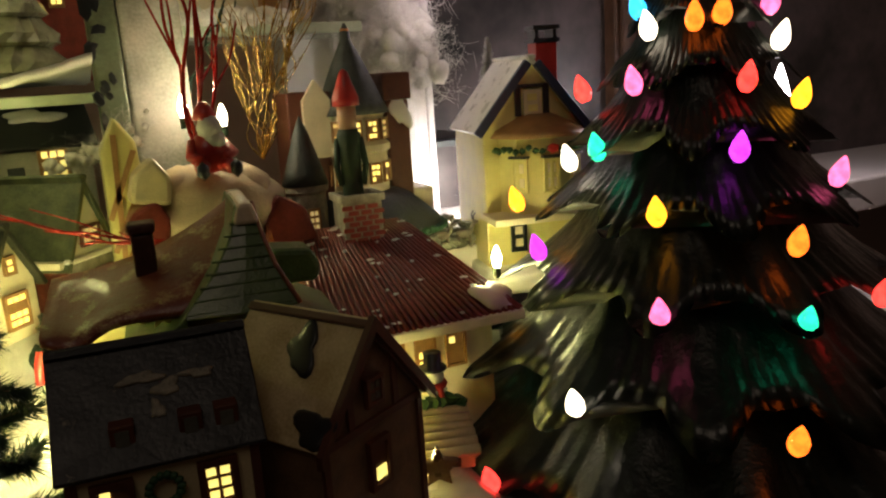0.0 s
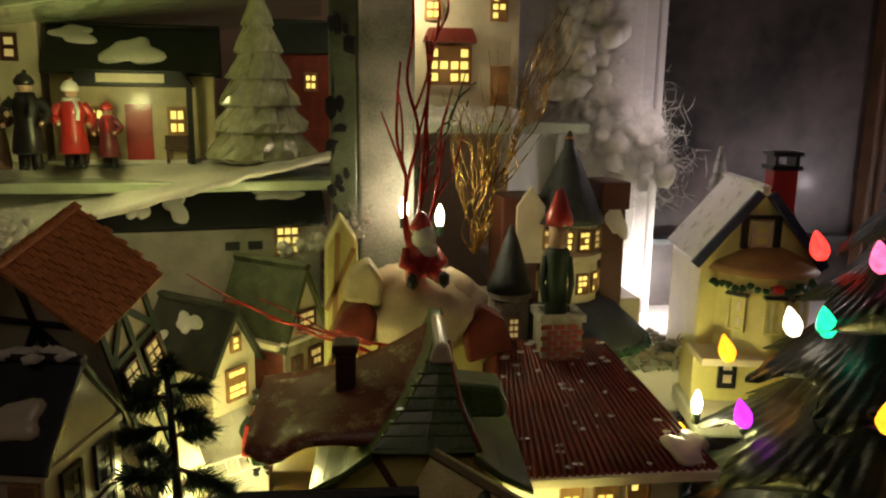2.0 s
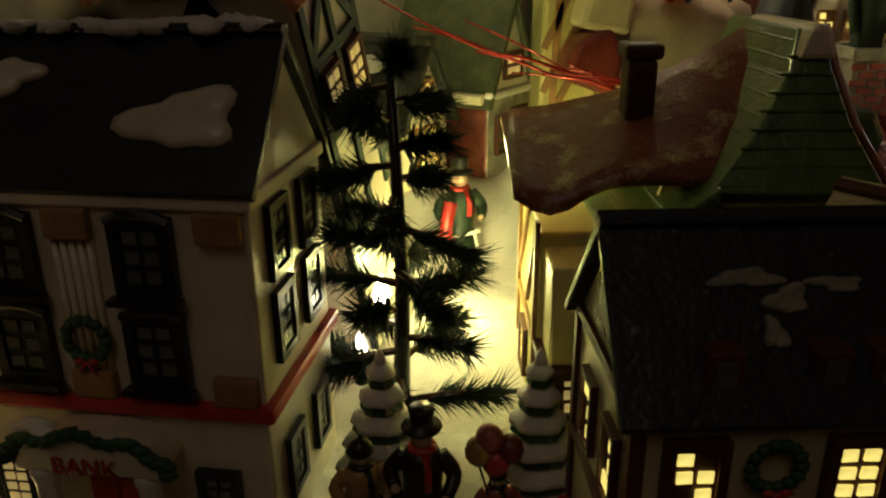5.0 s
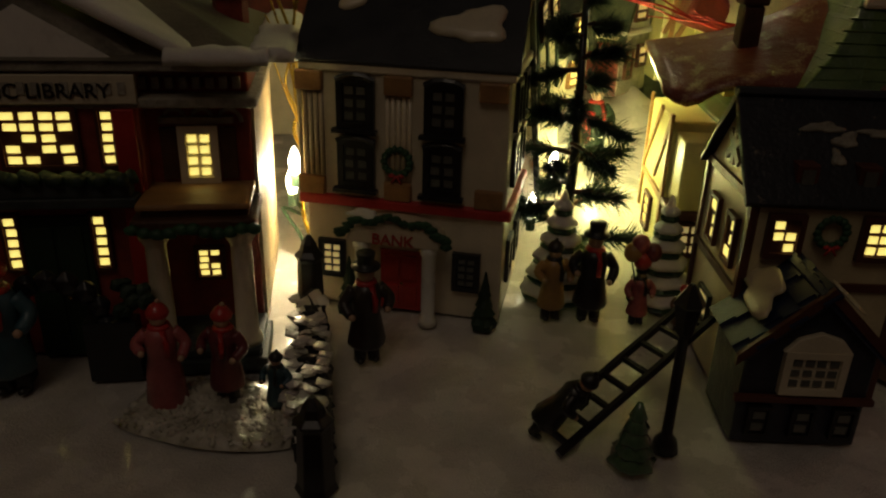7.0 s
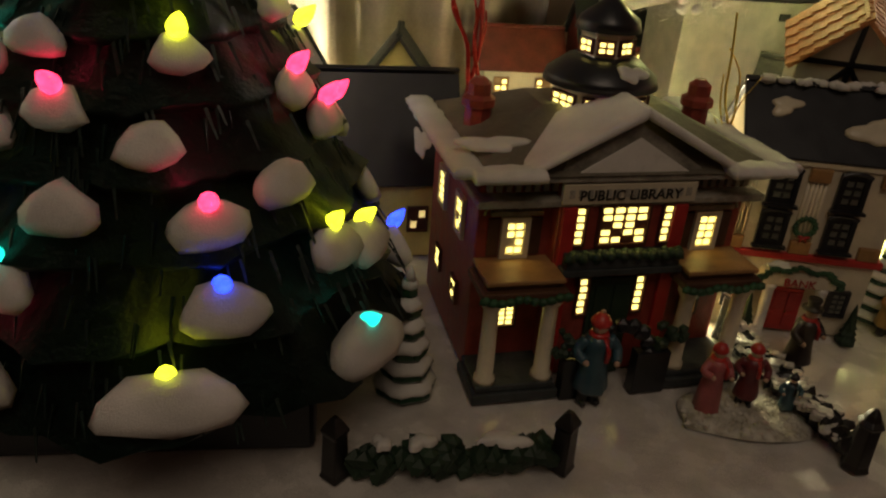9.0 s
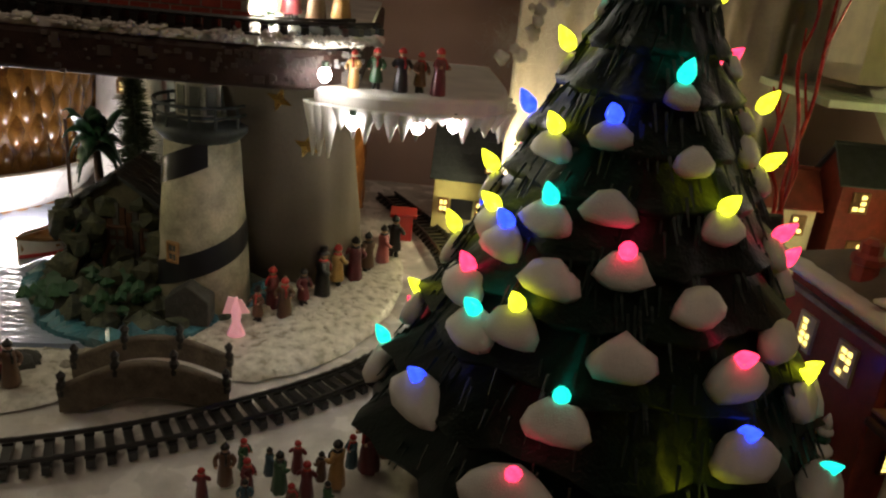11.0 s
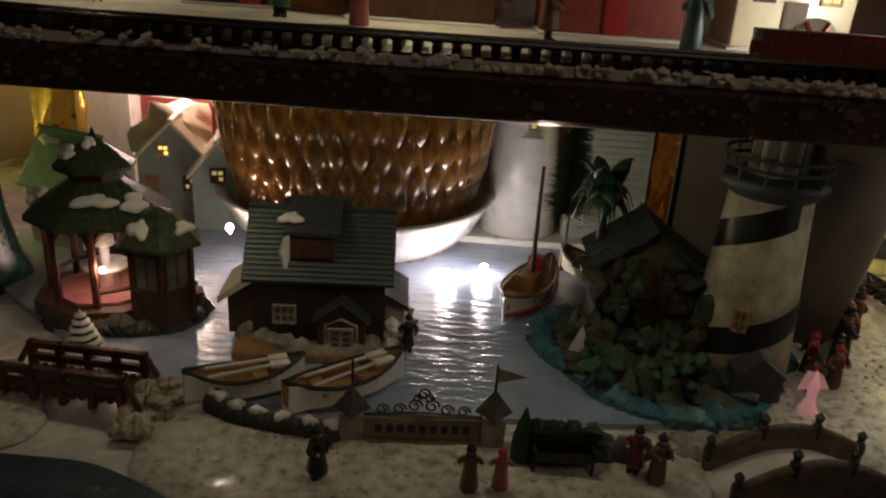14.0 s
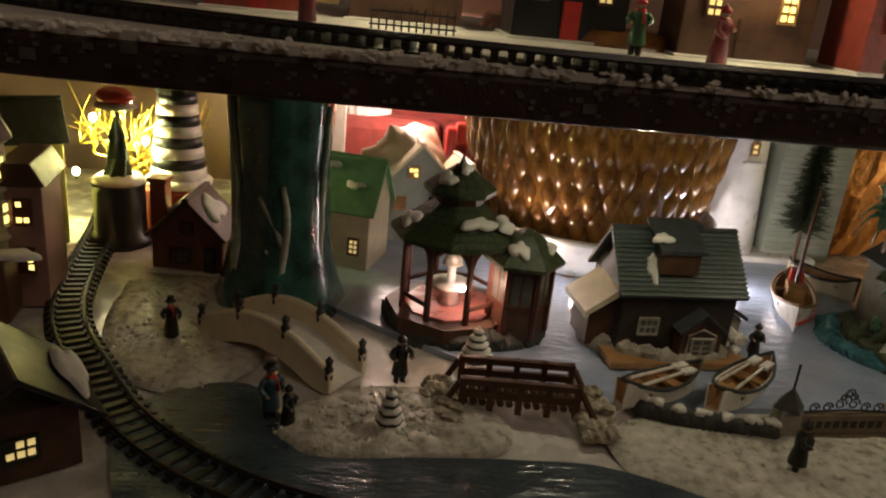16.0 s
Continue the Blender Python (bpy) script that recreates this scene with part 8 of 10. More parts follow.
# snow roofed cottage on which the seated figure rests
def snowy_cottage():
    ob = thing("thatched_cottage", "yellow timbered cottage with thick snow roof and terracotta corners", "model house", pose(0.300, 0.196, 0.0))
    part("wall", box(bmesh.new(), (-0.040, -0.020, 0.02), (0.040, 0.030, 0.128)), YELLOW, ob, bevel=0.001)
    bm = ball(bmesh.new(), (0, 0.0, 0.128), (0.044, 0.036, 0.030), 3, 0.16)
    ball(bm, (0.020, -0.006, 0.140), (0.018, 0.018, 0.016), 2, 0.2)
    ball(bm, (-0.018, -0.004, 0.142), (0.018, 0.018, 0.016), 2, 0.2)
    part("snow_roof", bm, mat("tan_snow", (0.60, 0.49, 0.31), 0.6, 0.3, 700, 50, 0.6), ob, "mounded tan snow roof", smooth=True)
    for x, z, a, r, m in ((-0.040, 0.128, 18, 0.013, MAROON), (0.040, 0.118, -14, 0.016, MAROON), (-0.036, 0.152, 10, 0.012, BUFF)):
        c = part("roof_corner", prism(bmesh.new(), [(-r, -r * 1.1), (r, -r * 1.1), (r * 0.9, r * 0.3), (0, r * 1.2), (-r * 0.9, r * 0.3)], -0.011, 0.011), m, ob, "glazed gable end of the roof", bevel=0.003)
        c.matrix_basis = pose(x, -0.016, z, 0, a, 0)
    timbers(ob, pose(0, -0.020, 0), (((-0.040, 0.03), (-0.026, 0.11)), ((-0.026, 0.03), (-0.040, 0.11)), ((-0.040, 0.07), (0.04, 0.07)), ((0.010, 0.03), (0.010, 0.11))), OAK)
    window(ob, pose(-0.012, -0.021, 0.052), 0.012, 0.016, 2, 2, LITDIM, OAK, 0.0016, seed=3)
    gable = part("steep_gable", prism(bmesh.new(), [(-0.062, 0.08), (-0.034, 0.08), (-0.040, 0.175), (-0.050, 0.190), (-0.060, 0.170)], -0.004, 0.022), YELLOW, ob, "tall yellow gable with diagonal boards", bevel=0.002)
    timbers(gable, pose(0, -0.004, 0), (((-0.060, 0.09), (-0.040, 0.13)), ((-0.060, 0.11), (-0.040, 0.15)), ((-0.060, 0.13), (-0.042, 0.17)), ((-0.056, 0.09), (-0.052, 0.18))), OAK)


snowy_cottage()


def seated_santa():
    bm = bmesh.new()
    ball(bm, (0, 0, 0.016), (0.017, 0.015, 0.018), 2, 0.08)
    ball(bm, (0.002, -0.004, 0.036), (0.011, 0.011, 0.012), 2, 0.05, mi=1)
    ball(bm, (0.004, -0.006, 0.026), (0.010, 0.009, 0.010), 2, 0.1, mi=1)
    for s in (-1, 1):
        tube(bm, [(s * 0.012, 0, 0.024), (s * 0.018, -0.010, 0.014), (s * 0.010, -0.016, 0.012)], 0.0055, 0.004, 7)
        tube(bm, [(s * 0.009, -0.008, 0.006), (s * 0.013, -0.022, 0.003)], 0.007, 0.006, 7)
        ball(bm, (s * 0.014, -0.026, 0.003), (0.006, 0.005, 0.008), 1, 0.1, mi=2)
    lathe(bm, [(0.0105, 0.043), (0.0085, 0.050), (0.003, 0.058)], 12, mi=0)
    ob = link("santa_figurine", bm, [RED, SNOW, BLACK], smooth=True)
    ob.matrix_basis = pose(0.298, 0.172, 0.155, 0, 0, 8) @ Matrix.Scale(0.70, 4)
    tagged(ob, "seated red santa figurine on a snowy roof", "figurine")


seated_santa()


def branch_spray(name, label, root, tips, r, material, seed, twigs=3, kink=0.008):
    ob = thing(name, label, "decorative branch")
    rng = random.Random(seed)
    for tip in tips:
        a, b = Vector(root), Vector(tip)
        pts = [a.lerp(b, t / 7) + Vector((rng.uniform(-1, 1), rng.uniform(-.5, .5), rng.uniform(-.4, .4))) * (kink if 0 < t < 7 else 0) for t in range(8)]
        bm = bmesh.new()
        line = spline(pts, 5)
        tube(bm, line, r, r * 0.5, 6)
        main = part("twig", bm, material, ob, smooth=True)
        for k in range(twigs):
            i = rng.randrange(10, len(line) - 4)
            p, q = line[i], line[i] + (line[min(i + 6, len(line) - 1)] - line[i - 3]).normalized() * rng.uniform(.02, .045) + Vector((rng.uniform(-.015, .015), 0, rng.uniform(-.004, .012)))
            part("twiglet", tube(bmesh.new(), spline([p, p.lerp(q, .5) + Vector((rng.uniform(-.004, .004), 0, rng.uniform(-.003, .003))), q], 4), r * 0.6, r * 0.35, 5), material, main, smooth=True)


branch_spray("red_branch", "red glitter wire branch with kinked twigs", (0.294, 0.176, 0.128), [(0.293, 0.178, 0.330), (0.306, 0.180, 0.345), (0.286, 0.180, 0.285), (0.316, 0.182, 0.262), (0.301, 0.178, 0.300)], 0.0016, REDWIRE, 3, 2, 0.005)
branch_spray("red_branch", "red glitter wire trailing across the lane", (0.292, 0.140, 0.112), [(0.178, 0.178, 0.142), (0.205, 0.17, 0.132), (0.245, 0.165, 0.124)], 0.0011, REDWIRE, 5, 2, 0.006)
branch_spray("gold_branch", "fine gold tinsel branch spray with curled tips", (0.350, 0.262, 0.150), [(0.334 + 0.0062 * k, 0.258 + 0.004 * (k % 3), 0.222 + 0.0060 * k + 0.014 * ((k * 5) % 3)) for k in range(15)], 0.0007, GILT, 7, 5, 0.006)
branch_spray("gold_garland", "thin gold tinsel string hanging between the buildings", (0.036, 0.045, 0.030), [(0.022, 0.065, 0.190), (0.030, 0.060, 0.150), (0.026, 0.075, 0.110)], 0.0011, TINSEL, 9, 2, 0.004)
branch_spray("dark_cable", "dark green lamp cable against the shelf", (0.300, 0.270, 0.190), [(0.345, 0.270, 0.262), (0.350, 0.268, 0.275)], 0.0013, PINE, 11, 1, 0.006)


def bristle_tree(name, label, at, h, r, material, seed, density=1.0, trunk=BROWN, droop=0.25, r_top=0.002, thick=0.00045, low=0.10):
    """A bottle-brush tree: a twisted stem with fine bristles."""
    ob = thing(name, label, "bottle-brush tree", pose(*at))
    part("stem", tube(bmesh.new(), [(0, 0, 0), (0, 0, h * 0.97)], 0.0022, 0.0008, 6), trunk, ob)
    rng = random.Random(seed)
    bm = bmesh.new()
    n = int(2600 * density)
    for k in range(n):
        z = h * (low + (1 - low) * k / n)
        rr = (r_top + (r - r_top) * (1 - (z / h - low) / (1 - low))) * rng.uniform(.72, 1.05)
        a = rng.uniform(0, 6.283)
        d = Vector((math.cos(a), math.sin(a), rng.uniform(-droop, droop * 1.2)))
        p = Vector((0, 0, z))
        q = p + d * rr
        s = Vector((-math.sin(a), math.cos(a), 0)) * thick
        u = Vector((0, 0, thick))
        v = [bm.verts.new(x) for x in (p - s, p + s, p + u * 2, q)]
        bm.faces.new((v[0], v[1], v[3])), bm.faces.new((v[1], v[2], v[3])), bm.faces.new((v[2], v[0], v[3]))
    tagged(part("bristles", bm, material, ob), kind="stuff")
    return ob


bristle_tree("silver_tree", "silver glittering bottle-brush tree on the window sill", (0.545, 0.268, 0.074), 0.155, 0.036, SILVER, 4, 1.3)
bristle_tree("green_brush_tree", "frosted green bottle-brush tree behind the boats", (-0.661, 0.367, 0.004), 0.188, 0.031, mat("frosted_bristle", (0.07, 0.09, 0.05), 0.35, 0.8), 6, 0.62, r_top=0.006, thick=0.00075, low=0.30)


def pine_tree(at, h):
    ob = thing("pine_tree", "dark artificial pine with bushy needle sprays and lights", "tree", pose(*at))
    part("trunk", tube(bmesh.new(), [(0, 0, 0), (0.002, 0, h * .5), (0, 0, h)], 0.0034, 0.0016, 7), BLACK, ob, smooth=True)
    rng = random.Random(11)
    for k in range(24):
        z = h * (0.14 + 0.86 * k / 23)
        a = k * 2.4
        ln = 0.034 * (1.12 - 0.70 * k / 23) * rng.uniform(.8, 1.15)
        tip = Vector((math.cos(a) * ln, math.sin(a) * ln * .8, z + rng.uniform(-.012, .010)))
        root = Vector((0, 0, z))
        bough = part("bough", tube(bmesh.new(), [root, root.lerp(tip, .5) + Vector((0, 0, .002)), tip], 0.0015, 0.0008, 5), BROWN, ob)
        bm = bmesh.new()
        for i in range(330):
            t = rng.uniform(.25, 1.0)
            p = root.lerp(tip, t)
            d = Vector((rng.gauss(0, 1), rng.gauss(0, 1), rng.gauss(0, 1))).normalized() * 0.7 + (tip - root).normalized() * .8
            q = p + d.normalized() * rng.uniform(.007, .014)
            s = d.cross(Vector((0, 0, 1))).normalized() * 0.00055
            v = [bm.verts.new(x) for x in (p - s, p + s, p + Vector((0, 0, .0006)), q)]
            bm.faces.new((v[0], v[1], v[3])), bm.faces.new((v[1], v[2], v[3])), bm.faces.new((v[2], v[0], v[3]))
        tagged(part("needles", bm, PINE, bough), kind="stuff")


pine_tree((0.164, 0.074, 0.0), 0.138)
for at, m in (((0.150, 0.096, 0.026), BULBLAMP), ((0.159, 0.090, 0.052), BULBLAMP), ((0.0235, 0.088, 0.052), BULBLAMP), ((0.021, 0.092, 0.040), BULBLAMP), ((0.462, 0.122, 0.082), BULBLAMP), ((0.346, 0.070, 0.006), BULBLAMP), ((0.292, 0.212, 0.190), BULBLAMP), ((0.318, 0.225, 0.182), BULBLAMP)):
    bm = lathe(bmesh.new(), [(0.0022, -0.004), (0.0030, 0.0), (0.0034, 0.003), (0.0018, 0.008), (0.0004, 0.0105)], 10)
    ob = thing("string_or_fill_bulb", "clear warm glowing string light bulb", "light bulb", pose(*at))
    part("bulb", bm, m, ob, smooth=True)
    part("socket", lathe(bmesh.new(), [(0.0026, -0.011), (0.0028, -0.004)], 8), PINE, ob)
tagged(link("string_cable", tube(bmesh.new(), spline([(0.022, 0.092, 0.032), (0.026, 0.10, 0.020), (0.014, 0.10, 0.024), (0.026, 0.085, 0.012), (0.030, 0.06, 0.004)], 6), 0.0011, seg=5), PINE), "green string light cable", "cable")


def striped_tree(at, h, label, r=0.3):
    """A ceramic fir in snowy ledges."""
    ob = thing("snowy_fir", label, "model tree", pose(*at))
    n = 6
    for k in range(n):
        t = k / n
        z0, z1 = h * t * 0.92, h * (t + 1 / n) * 0.92
        ra, rb = h * r * (1 - t) + 0.002, h * r * (1 - t - 0.75 / n) + 0.001
        part("branch_tier", lathe(bmesh.new(), [(ra * 0.86, z0 + 0.0005), (ra * 0.92, z0 + h * 0.03), (rb * 0.8, z1 * 0.97 + 0.001)], 18, wob=lambda a, z: 1 + 0.06 * math.sin(6 * a + 80 * z)), GREEN, ob)
        part("snow_tier", lathe(bmesh.new(), [(ra * 0.80, z0 + h * 0.062), (ra * 0.96, z0 + h * 0.075), (ra * 0.93, z0 + h * 0.105), (rb * 0.80, z1 + h * 0.003)], 18, wob=lambda a, z: 1 + 0.07 * math.sin(6 * a + 80 * z)), SNOW, ob, smooth=True)
    part("tip", lathe(bmesh.new(), [(h * 0.045, h * 0.88), (h * 0.03, h * 0.95), (0.0004, h)], 10), SNOW, ob, smooth=True)
    return ob


striped_tree((0.157, 0.046, 0), 0.056, "ceramic fir with broad white snow bands")
striped_tree((0.207, 0.040, 0), 0.056, "ceramic fir with drooping snow on green boughs", 0.27)
striped_tree((-0.166, -0.026, 0), 0.076, "slim ceramic fir with white bands beside the library", 0.2)
striped_tree((-1.078, 0.060, 0), 0.036, "tiny ceramic fir with white bands by the pond", 0.3)
striped_tree((-1.014, 0.152, 0.004), 0.032, "small snow covered shrub on the rocks", 0.42)

# street figures
figurine("carol singer in red trousers coat with bag", (0.150, 0.022, 0), 0.040, COAT_E, None, 10)
figurine("gentleman figurine with black top hat and dark coat", (0.168, 0.021, 0), 0.047, DARK, "top", -10)
figurine("child figurine holding coloured balloons", (0.190, 0.018, 0), 0.030, COAT_F, None, 0)
for x, z, m in ((0.184, 0.037, COAT_E), (0.189, 0.033, RED), (0.193, 0.037, COAT_A), (0.187, 0.041, COAT_F)):
    ob = thing("balloon", "small glazed balloon held by a child figurine", "balloon", pose(x, 0.016, z), "balloons")
    part("ball", ball(bmesh.new(), (0, 0, 0), (0.0042, 0.0042, 0.0048), 2), m, ob, smooth=True)
    part("string", tube(bmesh.new(), [(0, 0, -0.0045), (0.188 - x, 0, 0.018 - z)], 0.0003, seg=4), DARK, ob)
figurine("man in top hat, red scarf and dark coat", (0.066, -0.016, 0), 0.047, mat("charcoal_coat", (0.035, 0.022, 0.018), 0.4, 0.5, coat=0.2), "top", 15)
figurine("boy in green coat and red cap with books", (-0.068, -0.040, 0), 0.056, COAT_B, "cap", 5)
figurine("girl in rose checked coat", (-0.006, -0.052, 0.003), 0.042, COAT_F, "cap", 15, True)
figurine("woman in dark coat and red shawl", (0.016, -0.050, 0.003), 0.040, COAT_A, "cap", -15)
figurine("small dark figurine by the snow wall", (0.036, -0.058, 0.003), 0.026, COAT_B, None, -20)
figurine("girl figurine in dark coat", (0.208, 0.010, 0), 0.024, COAT_C, "cap", 0)
figurine("man in dark green coat and long red scarf", (0.198, 0.172, 0.030), 0.052, PINE, "top", 10)
snow_bank("figure_base", "rounded snowy base under the singing group", [(-0.022, -0.064), (0.010, -0.076), (0.044, -0.074), (0.046, -0.050), (0.020, -0.036), (-0.014, -0.040)], 0.004, 2)
scarf = tagged(link("scarf", tube(bmesh.new(), spline([(0.193, 0.164, 0.066), (0.191, 0.162, 0.058), (0.190, 0.161, 0.048)], 4), 0.0035, 0.003, 6), RED, smooth=True), "red scarf hanging on a figurine", "scarf")


def lane_ladder():
    ob = thing("ladder", "white toy ladder lying in the lane", "ladder", pose(0.186, 0.164, 0.036, 0, -12, 8))
    for s in (0, 1):
        part("stile", tube(bmesh.new(), [(-0.024, 0, 0.010 * s), (0.024, 0, 0.010 * s)], 0.0009, seg=5), WHITE, ob)
    for k in range(7):
        part("rung", tube(bmesh.new(), [(-0.021 + 0.007 * k, 0, 0), (-0.021 + 0.007 * k, 0, 0.010)], 0.0008, seg=5), WHITE, ob)


lane_ladder()


def lamplighter():
    worker = figurine("dark workman figurine bending over a ladder", (0.1300, -0.066, 0), 0.036, DARK, None, -60)
    worker.matrix_basis = pose(0.1300, -0.066, 0.0015, 0, 0, 60) @ pose(0, 0, 0, 34)
    ob = thing("black_ladder", "black wooden ladder leaning against the tudor house", "ladder")
    a, b = Vector((0.1326, -0.075, 0.002)), Vector((0.1970, -0.034, 0.034))
    side = Vector((-0.3, 0.5, 0)).normalized() * 0.007
    for s in (-1, 1):
        part("stile", tube(bmesh.new(), [a + side * s, b + side * s], 0.0018, seg=6), DARK, ob)
    for k in range(8):
        p = a.lerp(b, (k + 0.5) / 8)
        part("rung", tube(bmesh.new(), [p - side, p + side], 0.0014, seg=5), DARK, ob)
    ob = thing("street_lamp", "black iron street lamp by the tudor house", "street lamp", pose(0.1756, -0.0756, 0))
    part("pole", lathe(bmesh.new(), [(0.005, 0), (0.0042, 0.004), (0.0020, 0.007), (0.0018, 0.046), (0.003, 0.048)], 10), DARK, ob, smooth=True)
    part("lantern", lathe(bmesh.new(), [(0.003, 0.048), (0.0048, 0.058), (0.0056, 0.059), (0.001, 0.066)], 6), DARK, ob)
    bm = bmesh.new()
    for k in range(5):
        lathe(bm, [(0.0078 - 0.0013 * k, 0.002 + 0.0044 * k), (0.0082 - 0.0013 * k, 0.0030 + 0.0044 * k), (0.0030 - 0.0005 * k, 0.0085 + 0.0044 * k)], 14, (0.1610, -0.0848, 0), wob=lambda a, z: 1 + 0.10 * math.sin(6 * a + 500 * z))
    lathe(bm, [(0.004, 0.0), (0.004, 0.003)], 8, (0.1610, -0.0848, 0))
    tagged(link("glass_tree", bm, mat("pale_green_glass", (0.10, 0.19, 0.10), 0.15, 0.4, coat=0.8), smooth=True), "small pale green glass tree in the snow", "glass tree")


lamplighter()


def hedge_fence():
    ob = thing("hedge_fence", "low dark hedge between two black posts with snow on top", "fence")
    for x in (-0.203, -0.096):
        part("post", lathe(bmesh.new(), [(0.0075, 0), (0.0065, 0.003), (0.0058, 0.024), (0.0070, 0.027), (0.0050, 0.030), (0.002, 0.034)], 4, (x, -0.090, 0)), DARK, ob, bevel=0.0006)
    bm = bmesh.new()
    rng = random.Random(2)
    for k in range(110):
        ball(bm, (rng.uniform(-.196, -.103), -0.090 + rng.uniform(-.005, .005), rng.uniform(.003, .014)), (0.006, 0.005, 0.005), 1, 0.7)
    part("hedge", bm, PINE, ob)
    for x, w in ((-0.126, 0.024), (-0.164, 0.012), (-0.182, 0.008)):
        snow_patch(ob, pose(x, -0.090, 0.0175), w, 0.009, int(x * -1000), 0.0035)


hedge_fence()


def iron_wall():
    ob = thing("low_wall", "low dark wall with glittering snow running between two posts", "wall")
    p0, p1 = Vector((0.054, -0.096, 0)), Vector((0.0385, 0.020, 0))
    for p, h in ((p0, 0.036), (p1, 0.042)):
        part("post", lathe(bmesh.new(), [(0.0075, 0), (0.0065, 0.003), (0.0056, h * .7), (0.0070, h * .76), (0.0045, h * .82), (0.0036, h * .9), (0.001, h)], 6, tuple(p)), DARK, ob, bevel=0.0005)
    rng = random.Random(7)
    for k in range(15):
        p = p0.lerp(p1, (k + 0.7) / 15.4)
        part("stone", ball(bmesh.new(), (p.x, p.y, 0.008), (0.0070, 0.0052, 0.0090), 2, 0.5), DARK, ob)
    bm = bmesh.new()
    for k in range(150):
        p = p0.lerp(p1, 0.08 + 0.84 * rng.random())
        ball(bm, (p.x + rng.uniform(-.007, .007) - 0.002, p.y, 0.015 + rng.uniform(-.006, .003)), (0.0030, 0.0030, 0.0018), 1, 0.9)
    part("snow_crust", bm, GLITTER, ob, "glittering snow crust")


iron_wall()


# things around the green tree and on the sill
def snowman():
    bm = bmesh.new()
    ball(bm, (0, 0, 0.009), (0.011, 0.011, 0.011), 2, 0.05)
    ball(bm, (0, 0, 0.024), (0.0085, 0.0085, 0.0085), 2, 0.05)
    ball(bm, (0, 0, 0.036), (0.0065, 0.0065, 0.0065), 2, 0.05)
    lathe(bm, [(0.008, 0.040), (0.008, 0.0415), (0.005, 0.042), (0.0052, 0.050)], 12, mi=1)
    for z in (0.022, 0.028):
        ball(bm, (0, -0.0085, z), (0.001, 0.001, 0.001), 1, mi=1)
    tube(bm, [(0.006 * math.cos(2 * math.pi * i / 12), 0.006 * math.sin(2 * math.pi * i / 12), 0.031) for i in range(13)], 0.0022, seg=6, mi=2)
    tube(bm, [(0.003, -0.006, 0.031), (0.004, -0.009, 0.022)], 0.002, seg=6, mi=2)
    ob = link("snowman", bm, [WHITE, BLACK, RED], smooth=True)
    ob.matrix_basis = pose(0.390, 0.074, 0.0, 0, 0, -20)
    tagged(ob, "white snowman with black hat and red scarf", "snowman")


snowman()
hay = thing("market_stall", "low yellow log hut with green garland roof", "model house", pose(0.378, 0.052, -0.004, 0, 0, -15))
for k in range(6):
    part("log", tube(bmesh.new(), [(-0.022, -0.016 + 0.0055 * k, 0.012 + 0.0022 * k), (0.022, -0.016 + 0.0055 * k, 0.012 + 0.0022 * k)], 0.0030, seg=7), BUFF, hay, smooth=True)
part("wall", box(bmesh.new(), (-0.020, -0.012, 0.0), (0.020, 0.018, 0.014)), BUFF, hay)
for u in (-0.010, 0.0, 0.010):
    part("opening", box(bmesh.new(), (u - 0.002, -0.0135, 0.002), (u + 0.002, -0.0115, 0.008)), BROWN, hay)
bm = bmesh.new()
for k in range(30):
    rng = random.Random(k)
    ball(bm, (-0.020 + 0.0014 * k, 0.016 + rng.uniform(-.003, .003), 0.026 + rng.uniform(-.002, .003)), (0.004, 0.004, 0.003), 1, 0.7)
scatter("garland_clump", bm, GARLAND, hay)
bm = bmesh.new()
prism(bm, [((0.011 if i % 2 == 0 else 0.0055) * math.sin(math.pi * i / 5), 0.012 + (0.011 if i % 2 == 0 else 0.0055) * math.cos(math.pi * i / 5)) for i in range(10)], -0.003, 0.003)
so = link("star_ornament", bm, mat("bronze_star", (0.20, 0.10, 0.05), 0.3, 0.5, metal=0.5), bevel=0.001)
so.matrix_basis = pose(0.362, 0.012, 0.004, 0, 0, -20)
tagged(so, "bronze star ornament standing in the snow", "ornament")
cd = thing("window_candle", "white electric window candle with glowing bulb", "candle", pose(0.812, 0.205, 0.074))
part("stick", lathe(bmesh.new(), [(0.016, 0), (0.014, 0.004), (0.0075, 0.007), (0.0075, 0.072), (0.0085, 0.074)], 16), WHITE, cd, smooth=True)
part("flame_bulb", lathe(bmesh.new(), [(0.005, 0.074), (0.008, 0.084), (0.0085, 0.092), (0.005, 0.106), (0.001, 0.118)], 14), BULBWHITE, cd, smooth=True)
for x, y, h, c, sk in ((0.465, 0.186, 0.030, COAT_B, True), (0.482, 0.178, 0.026, COAT_E, False), (0.455, 0.196, 0.024, COAT_C, False)):
    figurine("small village figurine by the sleigh", (x, y, 0.030 if x < 0.46 else 0.024), h, c, None, -20, sk)
    tagged(link("figure_plinth", lathe(bmesh.new(), [(0.010, -0.030), (0.010, 0.0)], 12, (x, y, 0.030 if x < 0.46 else 0.024)), SNOW), "small white snowy plinth for a figurine", "plinth")
bm = bmesh.new()
rng = random.Random(31)
for k in range(140):
    ball(bm, (rng.uniform(.44, .505), rng.uniform(.200, .245), 0.076 + rng.uniform(0, .018) * rng.random()), (0.004, 0.004, 0.003), 1, 0.8)
tagged(link("snowy_shrubs", bm, mat("grey_sprig", (0.30, 0.30, 0.24), 0.6, 0.5)), "grey snowy sprigs along the sill", "shrubs", kind="stuff")
